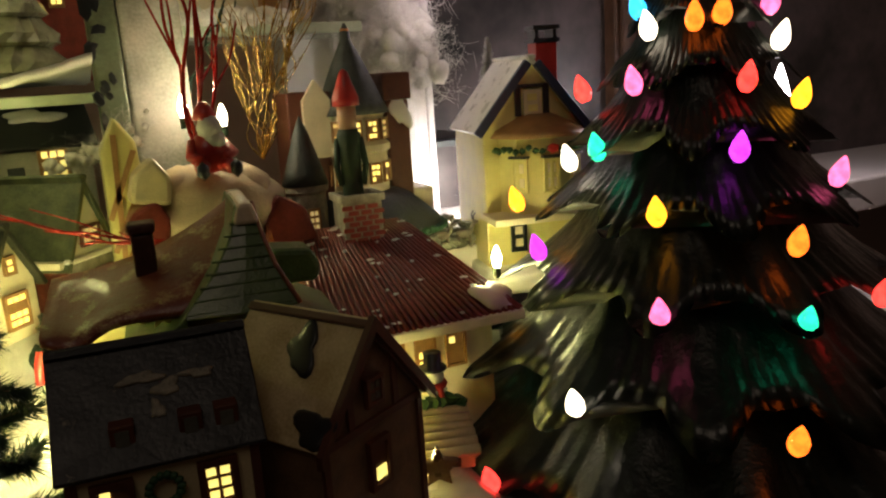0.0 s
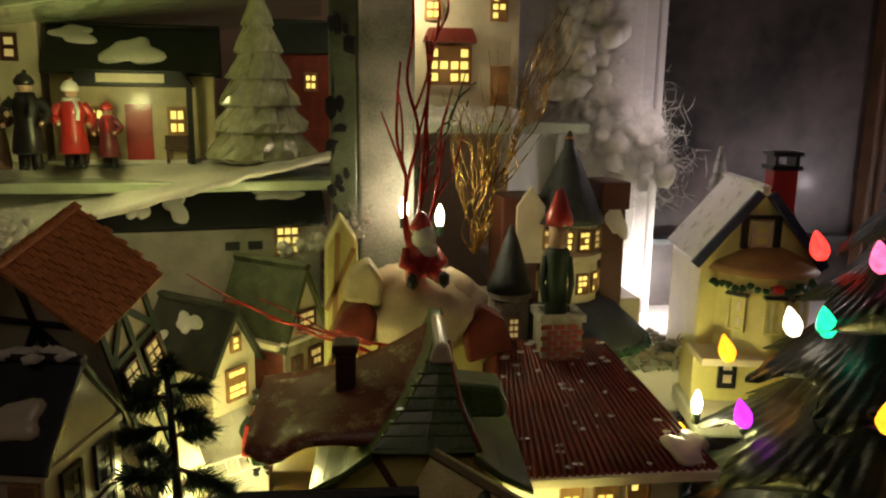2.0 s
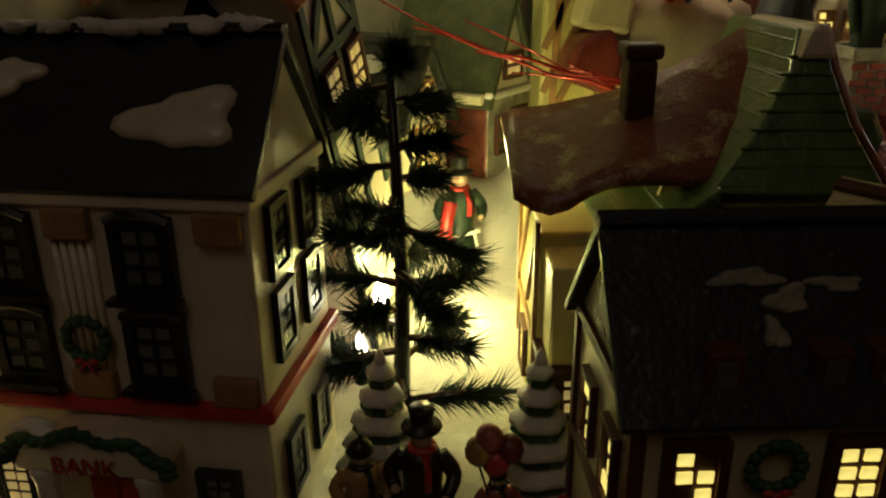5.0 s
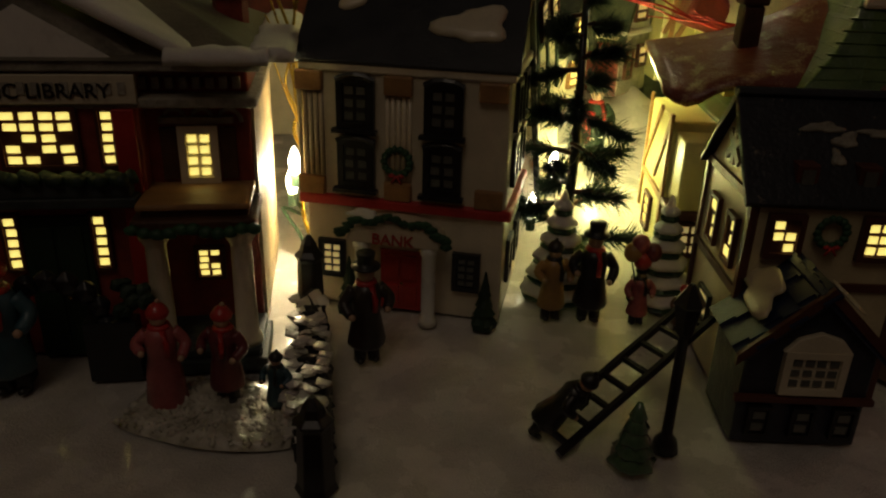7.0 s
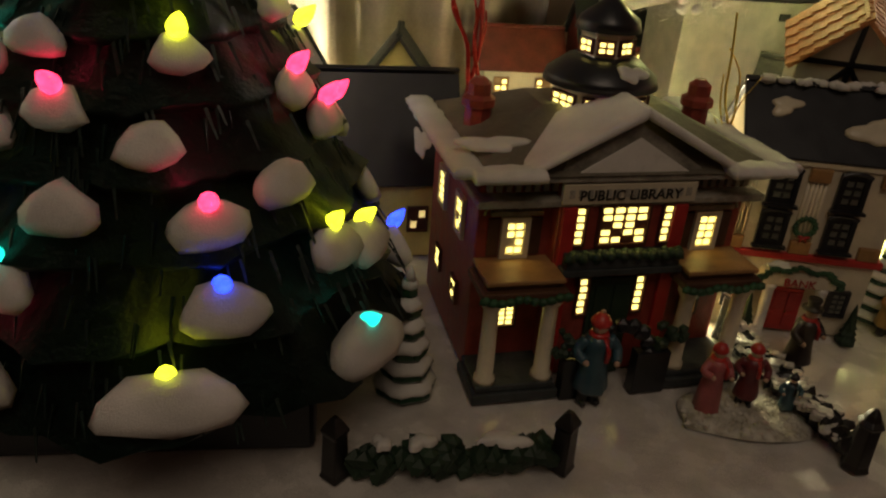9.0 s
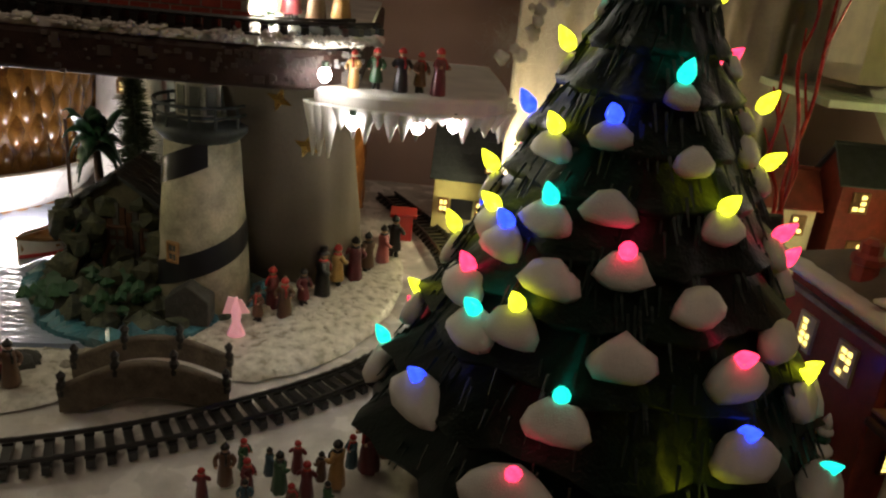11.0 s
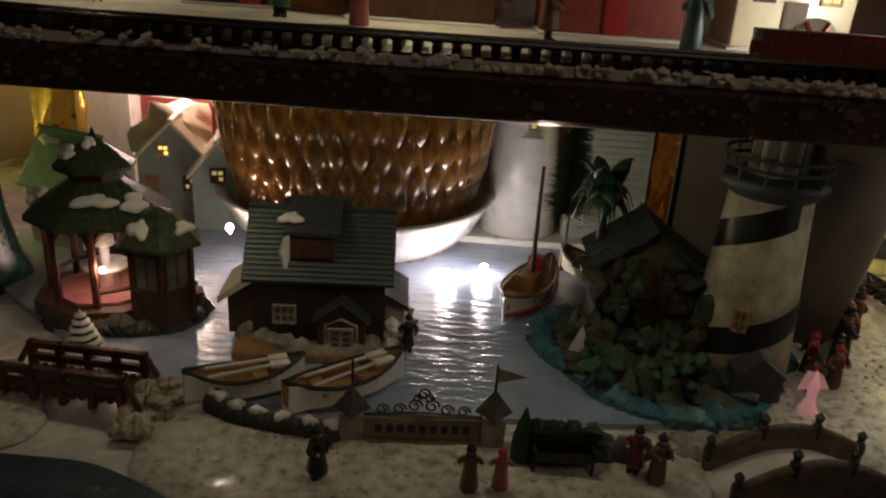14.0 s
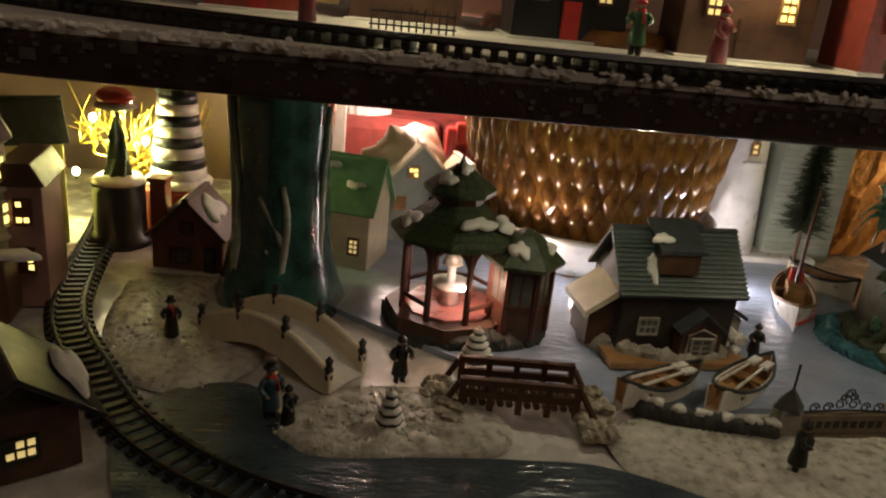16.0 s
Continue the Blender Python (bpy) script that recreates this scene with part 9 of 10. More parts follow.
for k in range(4):
    ob = thing("reindeer", "small grey reindeer figurine on the sill", "figurine", pose(0.446 + 0.017 * k, 0.208 - 0.003 * k, 0.074, 0, 0, -15), "reindeer team")
    bm = ball(bmesh.new(), (0, 0, 0.011), (0.0065, 0.003, 0.0035), 2, 0.1)
    for sx in (-1, 1):
        for sy in (-1, 1):
            tube(bm, [(sx * 0.004, sy * 0.0016, 0.010), (sx * 0.005, sy * 0.0018, 0)], 0.0009, 0.0007, 5)
    tube(bm, [(0.005, 0, 0.012), (0.008, 0, 0.018)], 0.0018, 0.0014, 6)
    ball(bm, (0.0095, 0, 0.019), (0.003, 0.0016, 0.0017), 1)
    for s in (-1, 1):
        tube(bm, [(0.008, 0, 0.020), (0.007, s * 0.003, 0.024), (0.009, s * 0.004, 0.027)], 0.0006, 0.0004, 4)
    part("body", bm, mat("reindeer_grey", (0.26, 0.22, 0.17), 0.6, 0.4), ob, smooth=True)


# ---- on the glass shelf ----
inn = cottage("yellow lit inn with red door and snowy black roof", (0.108, 0.300, 0.214), 6, 0.110, 0.060, 0.066, BUFF, BLACK, 0.030, "x",
              [("f", -0.026, 0.030, 0.010, 0.018, 2, 2, LIT, 0), ("f", 0.028, 0.030, 0.010, 0.018, 2, 2, LIT, 0)], door=(0.002, 0.018, 0.042, RED), patch=[(0.0, 0.3, 0.034, 0.030, 3), (-0.04, 0.7, 0.03, 0.016, 5)], base=SNOW)
part("porch_roof", prism(bmesh.new(), [(-0.042, 0.054), (0.042, 0.054), (0.034, 0.066), (-0.034, 0.066)], -0.018, 0.001), BLACK, inn, bevel=0.001)
part("sign_bar", box(bmesh.new(), (-0.022, -0.0195, 0.057), (0.022, -0.018, 0.063)), CREAM, inn)
for u in (-0.038, 0.038):
    part("porch_post", box(bmesh.new(), (u - 0.002, -0.016, 0), (u + 0.002, -0.012, 0.054)), BLACK, inn)
for u in (-0.026, 0.028):
    part("bench", boxes(((u - 0.009, -0.009, 0.010), (u + 0.009, -0.002, 0.0125)), ((u - 0.009, -0.003, 0.0125), (u + 0.009, -0.001, 0.020)), ((u - 0.008, -0.008, 0), (u - 0.006, -0.003, 0.010)), ((u + 0.006, -0.008, 0), (u + 0.008, -0.003, 0.010))), BROWN, inn)


def crystal_tree():
    ob = thing("crystal_tree", "clear glass tree with ridged tiers", "glass tree", pose(0.196, 0.292, 0.216))
    for k in range(6):
        z0 = 0.004 + 0.0185 * k
        bm = lathe(bmesh.new(), [(0.030 - 0.0048 * k, z0 - 0.004), (0.0405 - 0.0058 * k, z0), (0.0375 - 0.0056 * k, z0 + 0.006), (0.028 - 0.0046 * k, z0 + 0.017), (0.020 - 0.0032 * k, z0 + 0.022)], 34,
                   wob=lambda a, z: 1 + 0.05 * math.sin(13 * a + 260 * z) + 0.09 * noise.noise(Vector((3 * math.cos(a), 3 * math.sin(a), z * 160))))
        part("tier", bm, mat("icy_glass", (0.40, 0.39, 0.26), 0.06, 0.3, 300, 130, 0.8, coat=1.0), ob, "crumpled icy glass tier")
    part("tip", lathe(bmesh.new(), [(0.006, 0.108), (0.003, 0.116), (0.0006, 0.126)], 12), WHITE, ob)


crystal_tree()
up = cottage("cream shop with lit bay windows on the upper shelf", (0.345, 0.285, 0.247), -4, 0.080, 0.050, 0.095, CREAM, MAROON, 0.030, "x",
             [("f", -0.012, 0.040, 0.030, 0.026, 4, 3, LIT, 0.05), ("f", 0.024, 0.082, 0.010, 0.018, 2, 3, LIT, .2), ("f", -0.024, 0.082, 0.010, 0.018, 2, 3, LIT, .2)], door=(0.026, 0.014, 0.040, OAK))
part("awning", prism(bmesh.new(), [(-0.032, 0.056), (0.008, 0.056), (0.004, 0.066), (-0.028, 0.066)], -0.010, 0.001), MAROON, up, bevel=0.001)
bm = bmesh.new()
rng = random.Random(8)
for k in range(60):
    ball(bm, (rng.uniform(.308, .378), rng.uniform(.272, .284), 0.247 + rng.uniform(0, .008)), (0.007, 0.006, 0.005), 1, 0.8)
tagged(link("snow_mound", bm, COTTON, smooth=True), "fluffy snow in front of the shop", "snow", kind="stuff")
cottage("red shop front behind the glass tree", (0.222, 0.345, 0.214), 0, 0.060, 0.040, 0.085, BRICK, SLATE, 0.02, "x", [("f", 0.010, 0.060, 0.008, 0.012, 2, 2, LIT, .1)])
figurine("santa figurine in red on the glass shelf", (0.076, 0.262, 0.214), 0.058, RED, "cap", 20)
figurine("dark coated figurine on the glass shelf", (0.052, 0.250, 0.214), 0.062, DARK, None, 10)
figurine("woman figurine with red shawl on the glass shelf", (0.098, 0.262, 0.214), 0.044, COAT_A, "cap", -10)
figurine("skater figurine on the glass shelf", (0.030, 0.256, 0.214), 0.050, COAT_C, "cap", 0, True)
cottage("dark timbered house on the glass shelf", (0.015, 0.30, 0.214), 8, 0.06, 0.05, 0.11, CREAM, BLACK, 0.03, "x", [("f", 0.012, 0.08, 0.008, 0.016, 1, 2, LITDIM, .1), ("f", -0.012, 0.08, 0.008, 0.016, 1, 2, LITDIM, .1)])

# behind the library
cottage("house with black roof and cream snow patch behind the library", (-0.166, 0.128, 0), 4, 0.090, 0.070, 0.062, YELLOW, BLACK, 0.062, "x", [("f", -0.020, 0.030, 0.012, 0.016, 2, 2, LITDIM, .2), ("f", 0.020, 0.030, 0.012, 0.016, 2, 2, LITDIM, .2)], patch=[(0.022, 0.28, 0.010, 0.022, 4)])
cottage("yellow cottage with lit window in the back row", (-0.150, 0.30, 0.0), -6, 0.060, 0.05, 0.080, YELLOW, SLATE, 0.040, "y", [("f", 0.0, 0.086, 0.012, 0.014, 2, 2, LIT, .1), ("f", 0.0, 0.04, 0.02, 0.02, 3, 2, LITDIM, .1)])
cottage("white gabled cottage in the back row", (-0.232, 0.30, 0.0), 10, 0.056, 0.05, 0.080, WHITE, SLATE, 0.050, "y", [("f", 0.0, 0.050, 0.014, 0.02, 2, 3, LIT, .3)])
cottage("red shop in the back row behind the bank", (0.060, 0.33, 0.0), 0, 0.080, 0.05, 0.120, BRICK, SLATE, 0.030, "x", [("f", -0.02, 0.10, 0.014, 0.018, 2, 3, LIT, .2), ("f", 0.02, 0.10, 0.014, 0.018, 2, 3, LIT, .2), ("f", 0.0, 0.05, 0.04, 0.02, 5, 2, LIT, .2)])
cottage("cream house with lit windows in the back row", (-0.03, 0.34, 0.0), 0, 0.074, 0.05, 0.090, CREAM, MAROON, 0.030, "x", [("f", -0.02, 0.07, 0.012, 0.018, 2, 3, LIT, .2), ("f", 0.02, 0.07, 0.012, 0.018, 2, 3, LIT, .2)])
pk = thing("paper_drape", "tall pale fabric drape behind the library", "drape")
bm = bmesh.new()
rows = []
for j in range(2):
    rows.append([bm.verts.new((-0.30 + 0.30 * i / 40, 0.40 + 0.012 * math.sin(i * 0.9) + 0.01 * math.sin(i * .37), 0.0 + 0.8 * j)) for i in range(41)])
for i in range(40):
    bm.faces.new((rows[0][i], rows[0][i + 1], rows[1][i + 1], rows[1][i]))
dr = part("cloth", bm, mat("drape_cloth", (0.52, 0.46, 0.38), 0.8, 0.3, 300, 20, 0.2), pk, smooth=True)
md = dr.modifiers.new("thick", "SOLIDIFY")
md.thickness = 0.003
branch_spray("red_branch", "red glitter wire branch behind the library", (-0.100, 0.20, 0.06), [(-0.110, 0.22, 0.30), (-0.090, 0.22, 0.32), (-0.125, 0.21, 0.24)], 0.0022, REDWIRE, 15, 3, 0.006)


# ---- harbour shore ----
snow_bank("shore_snow", "cotton snow bank along the harbour front", [(-0.94, 0.075), (-0.90, 0.094), (-0.80, 0.100), (-0.70, 0.104), (-0.62, 0.112), (-0.58, 0.100), (-0.62, 0.040), (-0.72, 0.012), (-0.84, 0.000), (-0.92, 0.020)], 0.006, 5)
snow_bank("right_snow", "smooth cotton snow inside the bend of the track", [(-0.56, 0.110), (-0.50, 0.090), (-0.44, 0.130), (-0.40, 0.230), (-0.40, 0.340), (-0.46, 0.380), (-0.50, 0.280), (-0.53, 0.190)], 0.008, 9)
snow_bank("pond_shore", "rounded snow shore of the pond", [(-1.150, 0.052), (-1.120, 0.030), (-1.060, 0.034), (-1.010, 0.045), (-1.000, 0.075), (-1.040, 0.110), (-1.090, 0.112), (-1.140, 0.085)], 0.009, 4)
snow_bank("left_snow", "snow field beside the white bridge", [(-1.300, 0.270), (-1.290, 0.170), (-1.250, 0.110), (-1.200, 0.100), (-1.170, 0.160), (-1.190, 0.260), (-1.240, 0.300)], 0.006, 8)


def harbour_wall():
    ob = thing("stone_wall", "low mossy stone harbour wall with snow", "wall")
    rng = random.Random(3)
    pts = spline([(-0.905, 0.096, 0), (-0.885, 0.082, 0), (-0.855, 0.074, 0), (-0.825, 0.070, 0)], 8)
    for i, p in enumerate(pts):
        part("stone", ball(bmesh.new(), (p.x, p.y, 0.006 + rng.uniform(0, .004)), (0.006, 0.006, rng.uniform(.007, .011)), 2, 0.5), DARKSTONE, ob, smooth=True)
    for p in pts[::4]:
        snow_patch(ob, pose(p.x, p.y, 0.0165), 0.010, 0.007, int(p.x * -999), 0.003)


harbour_wall()


def garden_bench(at, turn):
    ob = thing("garden_bench", "dark green bench against a hedge with snow", "bench", pose(*at, 0, 0, turn))
    part("seat", box(bmesh.new(), (-0.018, -0.006, 0.009), (0.018, 0.004, 0.011)), DARK, ob)
    for k in range(3):
        part("back_slat", box(bmesh.new(), (-0.018, 0.004, 0.012 + 0.0042 * k), (0.018, 0.0055, 0.015 + 0.0042 * k)), DARK, ob)
    for x in (-0.017, 0.017):
        for y in (-0.005, 0.004):
            part("leg", tube(bmesh.new(), [(x, y, 0), (x, y, 0.010 if y < 0 else 0.024)], 0.0013, seg=5), DARK, ob)
        part("arm_rest", box(bmesh.new(), (x - 0.001, -0.006, 0.015), (x + 0.001, 0.004, 0.0165)), DARK, ob)
    h = thing("hedge", "dark clipped hedge behind the bench", "hedge", pose(*at, 0, 0, turn))
    bm = bmesh.new()
    rng = random.Random(6)
    for k in range(90):
        ball(bm, (rng.uniform(-.020, .024), 0.011 + rng.uniform(-.003, .003), rng.uniform(.003, .022)), (0.005, 0.004, 0.005), 1, 0.7)
    part("leaves", bm, PINE, h)
    part("cone_bush", lathe(bmesh.new(), [(0.007, 0), (0.0065, 0.016), (0.003, 0.028), (0.0005, 0.036)], 10, (-0.022, 0.008, 0), wob=lambda a, z: 1 + 0.15 * math.sin(5 * a + 400 * z)), PINE, h)


garden_bench((-0.690, 0.062, 0.004), 4)
st = thing("rock_heap", "dark snowy rock heap beside the bench", "rocks")
rng = random.Random(21)
for k in range(14):
    part("stone", ball(bmesh.new(), (-0.655 + rng.uniform(-.014, .016), 0.082 + rng.uniform(-.006, .008), 0.006), (0.008, 0.007, 0.008), 2, 0.5), DARKSTONE, st, smooth=True)
for k in range(34):
    part("snowy_stone", ball(bmesh.new(), (-0.590 + rng.uniform(-.026, .024), 0.094 + rng.uniform(-.010, .014), 0.004), (0.006, 0.006, 0.005), 1, 0.6), STONE, st)
figurine("walking man figurine in dark coat", (-0.826, 0.034, 0.005), 0.036, DARK, None, 60)
figurine("seated lady figurine in rose coat seen from behind", (-0.726, 0.038, 0.005), 0.028, COAT_F, "cap", 180, True)
figurine("seated companion in brown coat", (-0.743, 0.036, 0.005), 0.030, COAT_C, None, 180, True)
figurine("skating girl figurine in dark coat", (-0.636, 0.058, 0.005), 0.032, COAT_C, None, 30, True)
figurine("skating partner figurine in wine coat", (-0.648, 0.064, 0.005), 0.032, COAT_A, None, -20)
figurine("small dark figurine on the snow path", (-1.071, 0.118, 0.006), 0.036, DARK, None, 20)
figurine("dark figurine on a sled", (-1.237, 0.166, 0.007), 0.030, DARK, "top", 20, True)
figurine("horseman figurine at the pond", (-1.152, 0.070, 0.004), 0.038, COAT_B, "top", 40)
figurine("dark horse figurine at the pond", (-1.140, 0.062, 0.004), 0.028, DARK, None, 70, True)
figurine("small dog walker on the boathouse deck", (-0.790, 0.176, 0.010), 0.030, DARK, None, 10)
crowd = [(-0.486, 0.180, COAT_C, 0.034), (-0.475, 0.205, COAT_A, 0.032), (-0.462, 0.225, DARK, 0.042), (-0.452, 0.246, COAT_E, 0.040), (-0.438, 0.262, COAT_A, 0.042), (-0.428, 0.282, COAT_C, 0.040),
         (-0.498, 0.195, COAT_A, 0.036), (-0.505, 0.170, COAT_C, 0.028), (-0.470, 0.255, COAT_D, 0.044), (-0.455, 0.285, COAT_A, 0.046), (-0.415, 0.310, COAT_F, 0.038), (-0.405, 0.330, DARK, 0.042)]
for i, (x, y, c, h) in enumerate(crowd):
    figurine(("brown", "wine", "dark", "ochre")[i % 4] + " coated village figurine in the crowd on the snow", (x, y, 0.006), h, c, "top" if i % 5 == 2 else ("cap" if i % 3 == 0 else None), i * 47 % 360, i % 2 == 0, group="crowd on the snow")
for i, (x, y, c, h) in enumerate([(-0.485, -0.020, COAT_C, 0.026), (-0.472, -0.026, COAT_A, 0.022), (-0.455, -0.024, COAT_D, 0.026), (-0.440, -0.028, COAT_A, 0.024), (-0.425, -0.016, COAT_E, 0.030), (-0.408, 0.000, COAT_A, 0.038), (-0.398, 0.016, COAT_C, 0.040),
                                  (-0.478, -0.006, COAT_D, 0.020), (-0.463, -0.010, COAT_B, 0.018), (-0.448, -0.006, COAT_A, 0.021), (-0.434, -0.012, COAT_C, 0.019), (-0.418, 0.002, COAT_B, 0.022), (-0.470, -0.040, COAT_B, 0.019), (-0.446, -0.042, COAT_C, 0.020), (-0.428, -0.036, COAT_D, 0.018), (-0.494, -0.034, COAT_A, 0.020)]):
    figurine("seated picnic figurine beside the lighted tree", (x, y, 0.002), h, c, "cap" if i % 2 else None, i * 60, True, group="picnic group")
fl = thing("glow_figure", "clear pink lit angel ornament by the bridge", "ornament", pose(-0.516, 0.146, 0.006))
part("body", lathe(bmesh.new(), [(0.007, 0), (0.003, 0.010), (0.004, 0.018), (0.001, 0.030)], 10), glow("pink_acrylic", (1.0, 0.45, 0.50), 0.14), fl, smooth=True)
part("wing", prism(bmesh.new(), [(-0.010, 0.016), (0.010, 0.018), (0.004, 0.028), (-0.006, 0.030)], -0.0008, 0.0008), glow("pink_wing", (1.0, 0.5, 0.5), 0.08), fl)

# white cone and corner ledge by the spiral lighthouse
def lean(bm):
    for v in bm.verts:
        v.co.y -= 0.43 * v.co.z
    return bm


def snow_cliff():
    ob = thing("fabric_cliff", "tall pale fabric column behind the lighthouse", "drape", pose(-0.496, 0.300, 0))
    part("cloth", lean(lathe(bmesh.new(), [(0.058, 0.0), (0.056, 0.06), (0.052, 0.12), (0.050, 0.196)], 40, wob=lambda a, z: 1 + 0.05 * math.sin(5 * a + 9 * z) + 0.03 * math.sin(9 * a - 14 * z))), mat("taupe_fabric", (0.14, 0.115, 0.085), 0.85, 0.25, 400, 16, 0.3), ob, smooth=True)
    for x, y, z, s in ((0.002, -0.082, 0.181, 0.0095), (0.022, -0.086, 0.151, 0.0095)):
        bm = prism(bmesh.new(), [((s if i % 2 == 0 else s * .38) * math.sin(math.pi * i / 4), (s if i % 2 == 0 else s * .38) * math.cos(math.pi * i / 4)) for i in range(8)], -0.001, 0.001)
        o = tagged(link("gold_star", bm, GILT, bevel=0.0004), "gold metal star pinned on the fabric", "star ornament", "gold stars")
        o.matrix_basis = pose(-0.492 + x, 0.240 + y, z, 8, 20, -12)


snow_cliff()


def icy_ledge():
    bm = bmesh.new()
    out = spline([(-0.462, 0.118, 0), (-0.420, 0.106, 0), (-0.372, 0.116, 0), (-0.335, 0.150, 0), (-0.335, 0.30, 0)], 6)
    slab(bm, [(p.x, p.y) for p in out] + [(-0.462, 0.30)], 0.187, 0.199)
    tagged(link("snow_ledge", bm, SNOW, bevel=0.003), "thick white snowy ledge with icicles", "shelf", kind="structure")
    ob = thing("icicle_fringe", "white icicles hanging from the snowy ledge", "icicles", pose(0, 0, 0))
    rng = random.Random(17)
    for i in range(0, len(out) - 4):
        p = out[i]
        ln = rng.uniform(.006, .022) if i > 2 else 0.034
        part("icicle", lathe(bmesh.new(), [(0.0005, -ln), (0.004, -ln * .4), (0.0075, 0.0), (0.0075, 0.002)], 8, (p.x, p.y + 0.006, 0.187)), SNOW, ob, smooth=True)
    for i, (x, c, h) in enumerate([(-0.438, COAT_E, 0.024), (-0.424, COAT_D, 0.026), (-0.408, DARK, 0.028), (-0.396, COAT_C, 0.026), (-0.384, COAT_A, 0.030)]):
        figurine("tiny elf figurine standing on the snowy ledge", (x, 0.124 + 0.004 * (i % 2), 0.199), h, c, "cap", 20 * i - 30, i % 2 == 0, group="ledge figures")
    for at in ((-0.4545, 0.108, 0.208), (-0.436, 0.108, 0.180), (-0.395, 0.112, 0.180), (-0.372, 0.118, 0.182)):
        b = thing("string_or_fill_bulb", "white glowing string light on the ledge", "light bulb", pose(*at))
        part("bulb", ball(bmesh.new(), (0, 0, 0), (0.0042, 0.0042, 0.0050), 2), BULBWHITE, b, smooth=True)
        part("socket", lathe(bmesh.new(), [(0.002, 0.004), (0.0022, 0.008)], 8), PINE, b)


icy_ledge()
shop = cottage("yellow shop with dark ribbed roof and small lit windows", (-0.310, 0.425, 0.0), -6, 0.116, 0.060, 0.066, YELLOW, SLATE, 0.044, "x",
               [("f", -0.046, 0.032, 0.008, 0.014, 2, 2, LIT, 0), ("f", -0.006, 0.032, 0.008, 0.014, 2, 2, LIT, 0), ("f", 0.042, 0.028, 0.009, 0.012, 2, 2, LIT, 0), ("f", 0.0, 0.078, 0.008, 0.008, 2, 2, LIT, 0)], door=(0.022, 0.014, 0.028, OAK), rows=8, cols=14)
part("shop_window", box(bmesh.new(), (-0.038, -0.002, 0.018), (-0.014, 0.0005, 0.040)), BLACK, shop)
cottage("white roofed farmhouse with lit windows by the tree", (-0.205, 0.40, 0.0), 28, 0.090, 0.060, 0.062, CREAM, MINT, 0.050, "x", [("f", -0.02, 0.034, 0.010, 0.012, 2, 2, LIT, 0), ("f", 0.02, 0.034, 0.010, 0.012, 2, 2, LIT, 0)], patch=[(-0.01, 0.3, 0.06, 0.024, 2), (0.02, 0.75, 0.04, 0.014, 5)])
tagged(link("red_sled", boxes(((-0.408, 0.38, 0.004), (-0.388, 0.40, 0.030)), ((-0.412, 0.376, 0.030), (-0.384, 0.404, 0.034))), RED, bevel=0.001), "red toy crate by the track", "crate")

# ---- left of the harbour ----
def teal_tree():
    ob = thing("teal_vase", "tall teal glazed vase with pale tree relief", "vase", pose(-1.172, 0.259, 0.0))
    part("body", lathe(bmesh.new(), [(0.056, 0.0), (0.048, 0.02), (0.040, 0.06), (0.037, 0.12), (0.040, 0.17), (0.046, 0.195)], 40, wob=lambda a, z: 1 + 0.04 * math.sin(7 * a)), TEAL, ob, smooth=True)
    for pts, r in (([(0.000, -0.043, 0.0), (0.006, -0.041, 0.04), (0.010, -0.038, 0.08), (0.006, -0.038, 0.11)], 0.0045), ([(0.008, -0.039, 0.06), (-0.004, -0.038, 0.085), (-0.012, -0.036, 0.10)], 0.003), ([(0.008, -0.041, 0.04), (-0.006, -0.040, 0.058)], 0.0028),
                   ([(-0.030, -0.030, 0.0), (-0.030, -0.026, 0.08), (-0.034, -0.022, 0.15), (-0.038, -0.02, 0.195)], 0.006), ([(0.036, -0.024, 0.0), (0.034, -0.020, 0.08), (0.038, -0.016, 0.17)], 0.004)):
        part("relief_branch", tube(bmesh.new(), spline(pts, 5), r, r * .5, 6), mat("pale_relief", (0.34, 0.38, 0.30), 0.25, 0.4, coat=0.6), ob, smooth=True)


teal_tree()
cottage("white house with mint green roof and wreath by the water", (-1.128, 0.333, 0.0), -18, 0.060, 0.060, 0.062, CREAM, MINT, 0.040, "x", [("f", 0.016, 0.026, 0.008, 0.014, 2, 3, LITDIM, .1), ("f", -0.012, 0.026, 0.008, 0.014, 2, 3, DARKPANE, 0)], patch=[(0.010, 0.4, 0.016, 0.008, 4), (-0.02, 0.75, 0.02, 0.010, 7)], base=SNOW)
cottage("grey clapboard house with cream trim behind the gazebo", (-1.050, 0.420, 0.0), 6, 0.070, 0.05, 0.070, mat("grey_siding", (0.30, 0.34, 0.32), 0.5, 0.2), CREAM, 0.036, "y", [("f", -0.008, 0.078, 0.010, 0.010, 2, 2, LIT, .4), ("f", -0.02, 0.045, 0.010, 0.012, 2, 2, LIT, .4), ("f", 0.016, 0.045, 0.010, 0.012, 2, 2, LITDIM, .2)])
cottage("second grey house by the pot", (-1.000, 0.405, 0.0), 14, 0.050, 0.05, 0.062, mat("green_grey_siding", (0.24, 0.30, 0.27), 0.5, 0.2), CREAM, 0.03, "y", [("f", 0.0, 0.06, 0.012, 0.012, 2, 2, LITDIM, .2)])
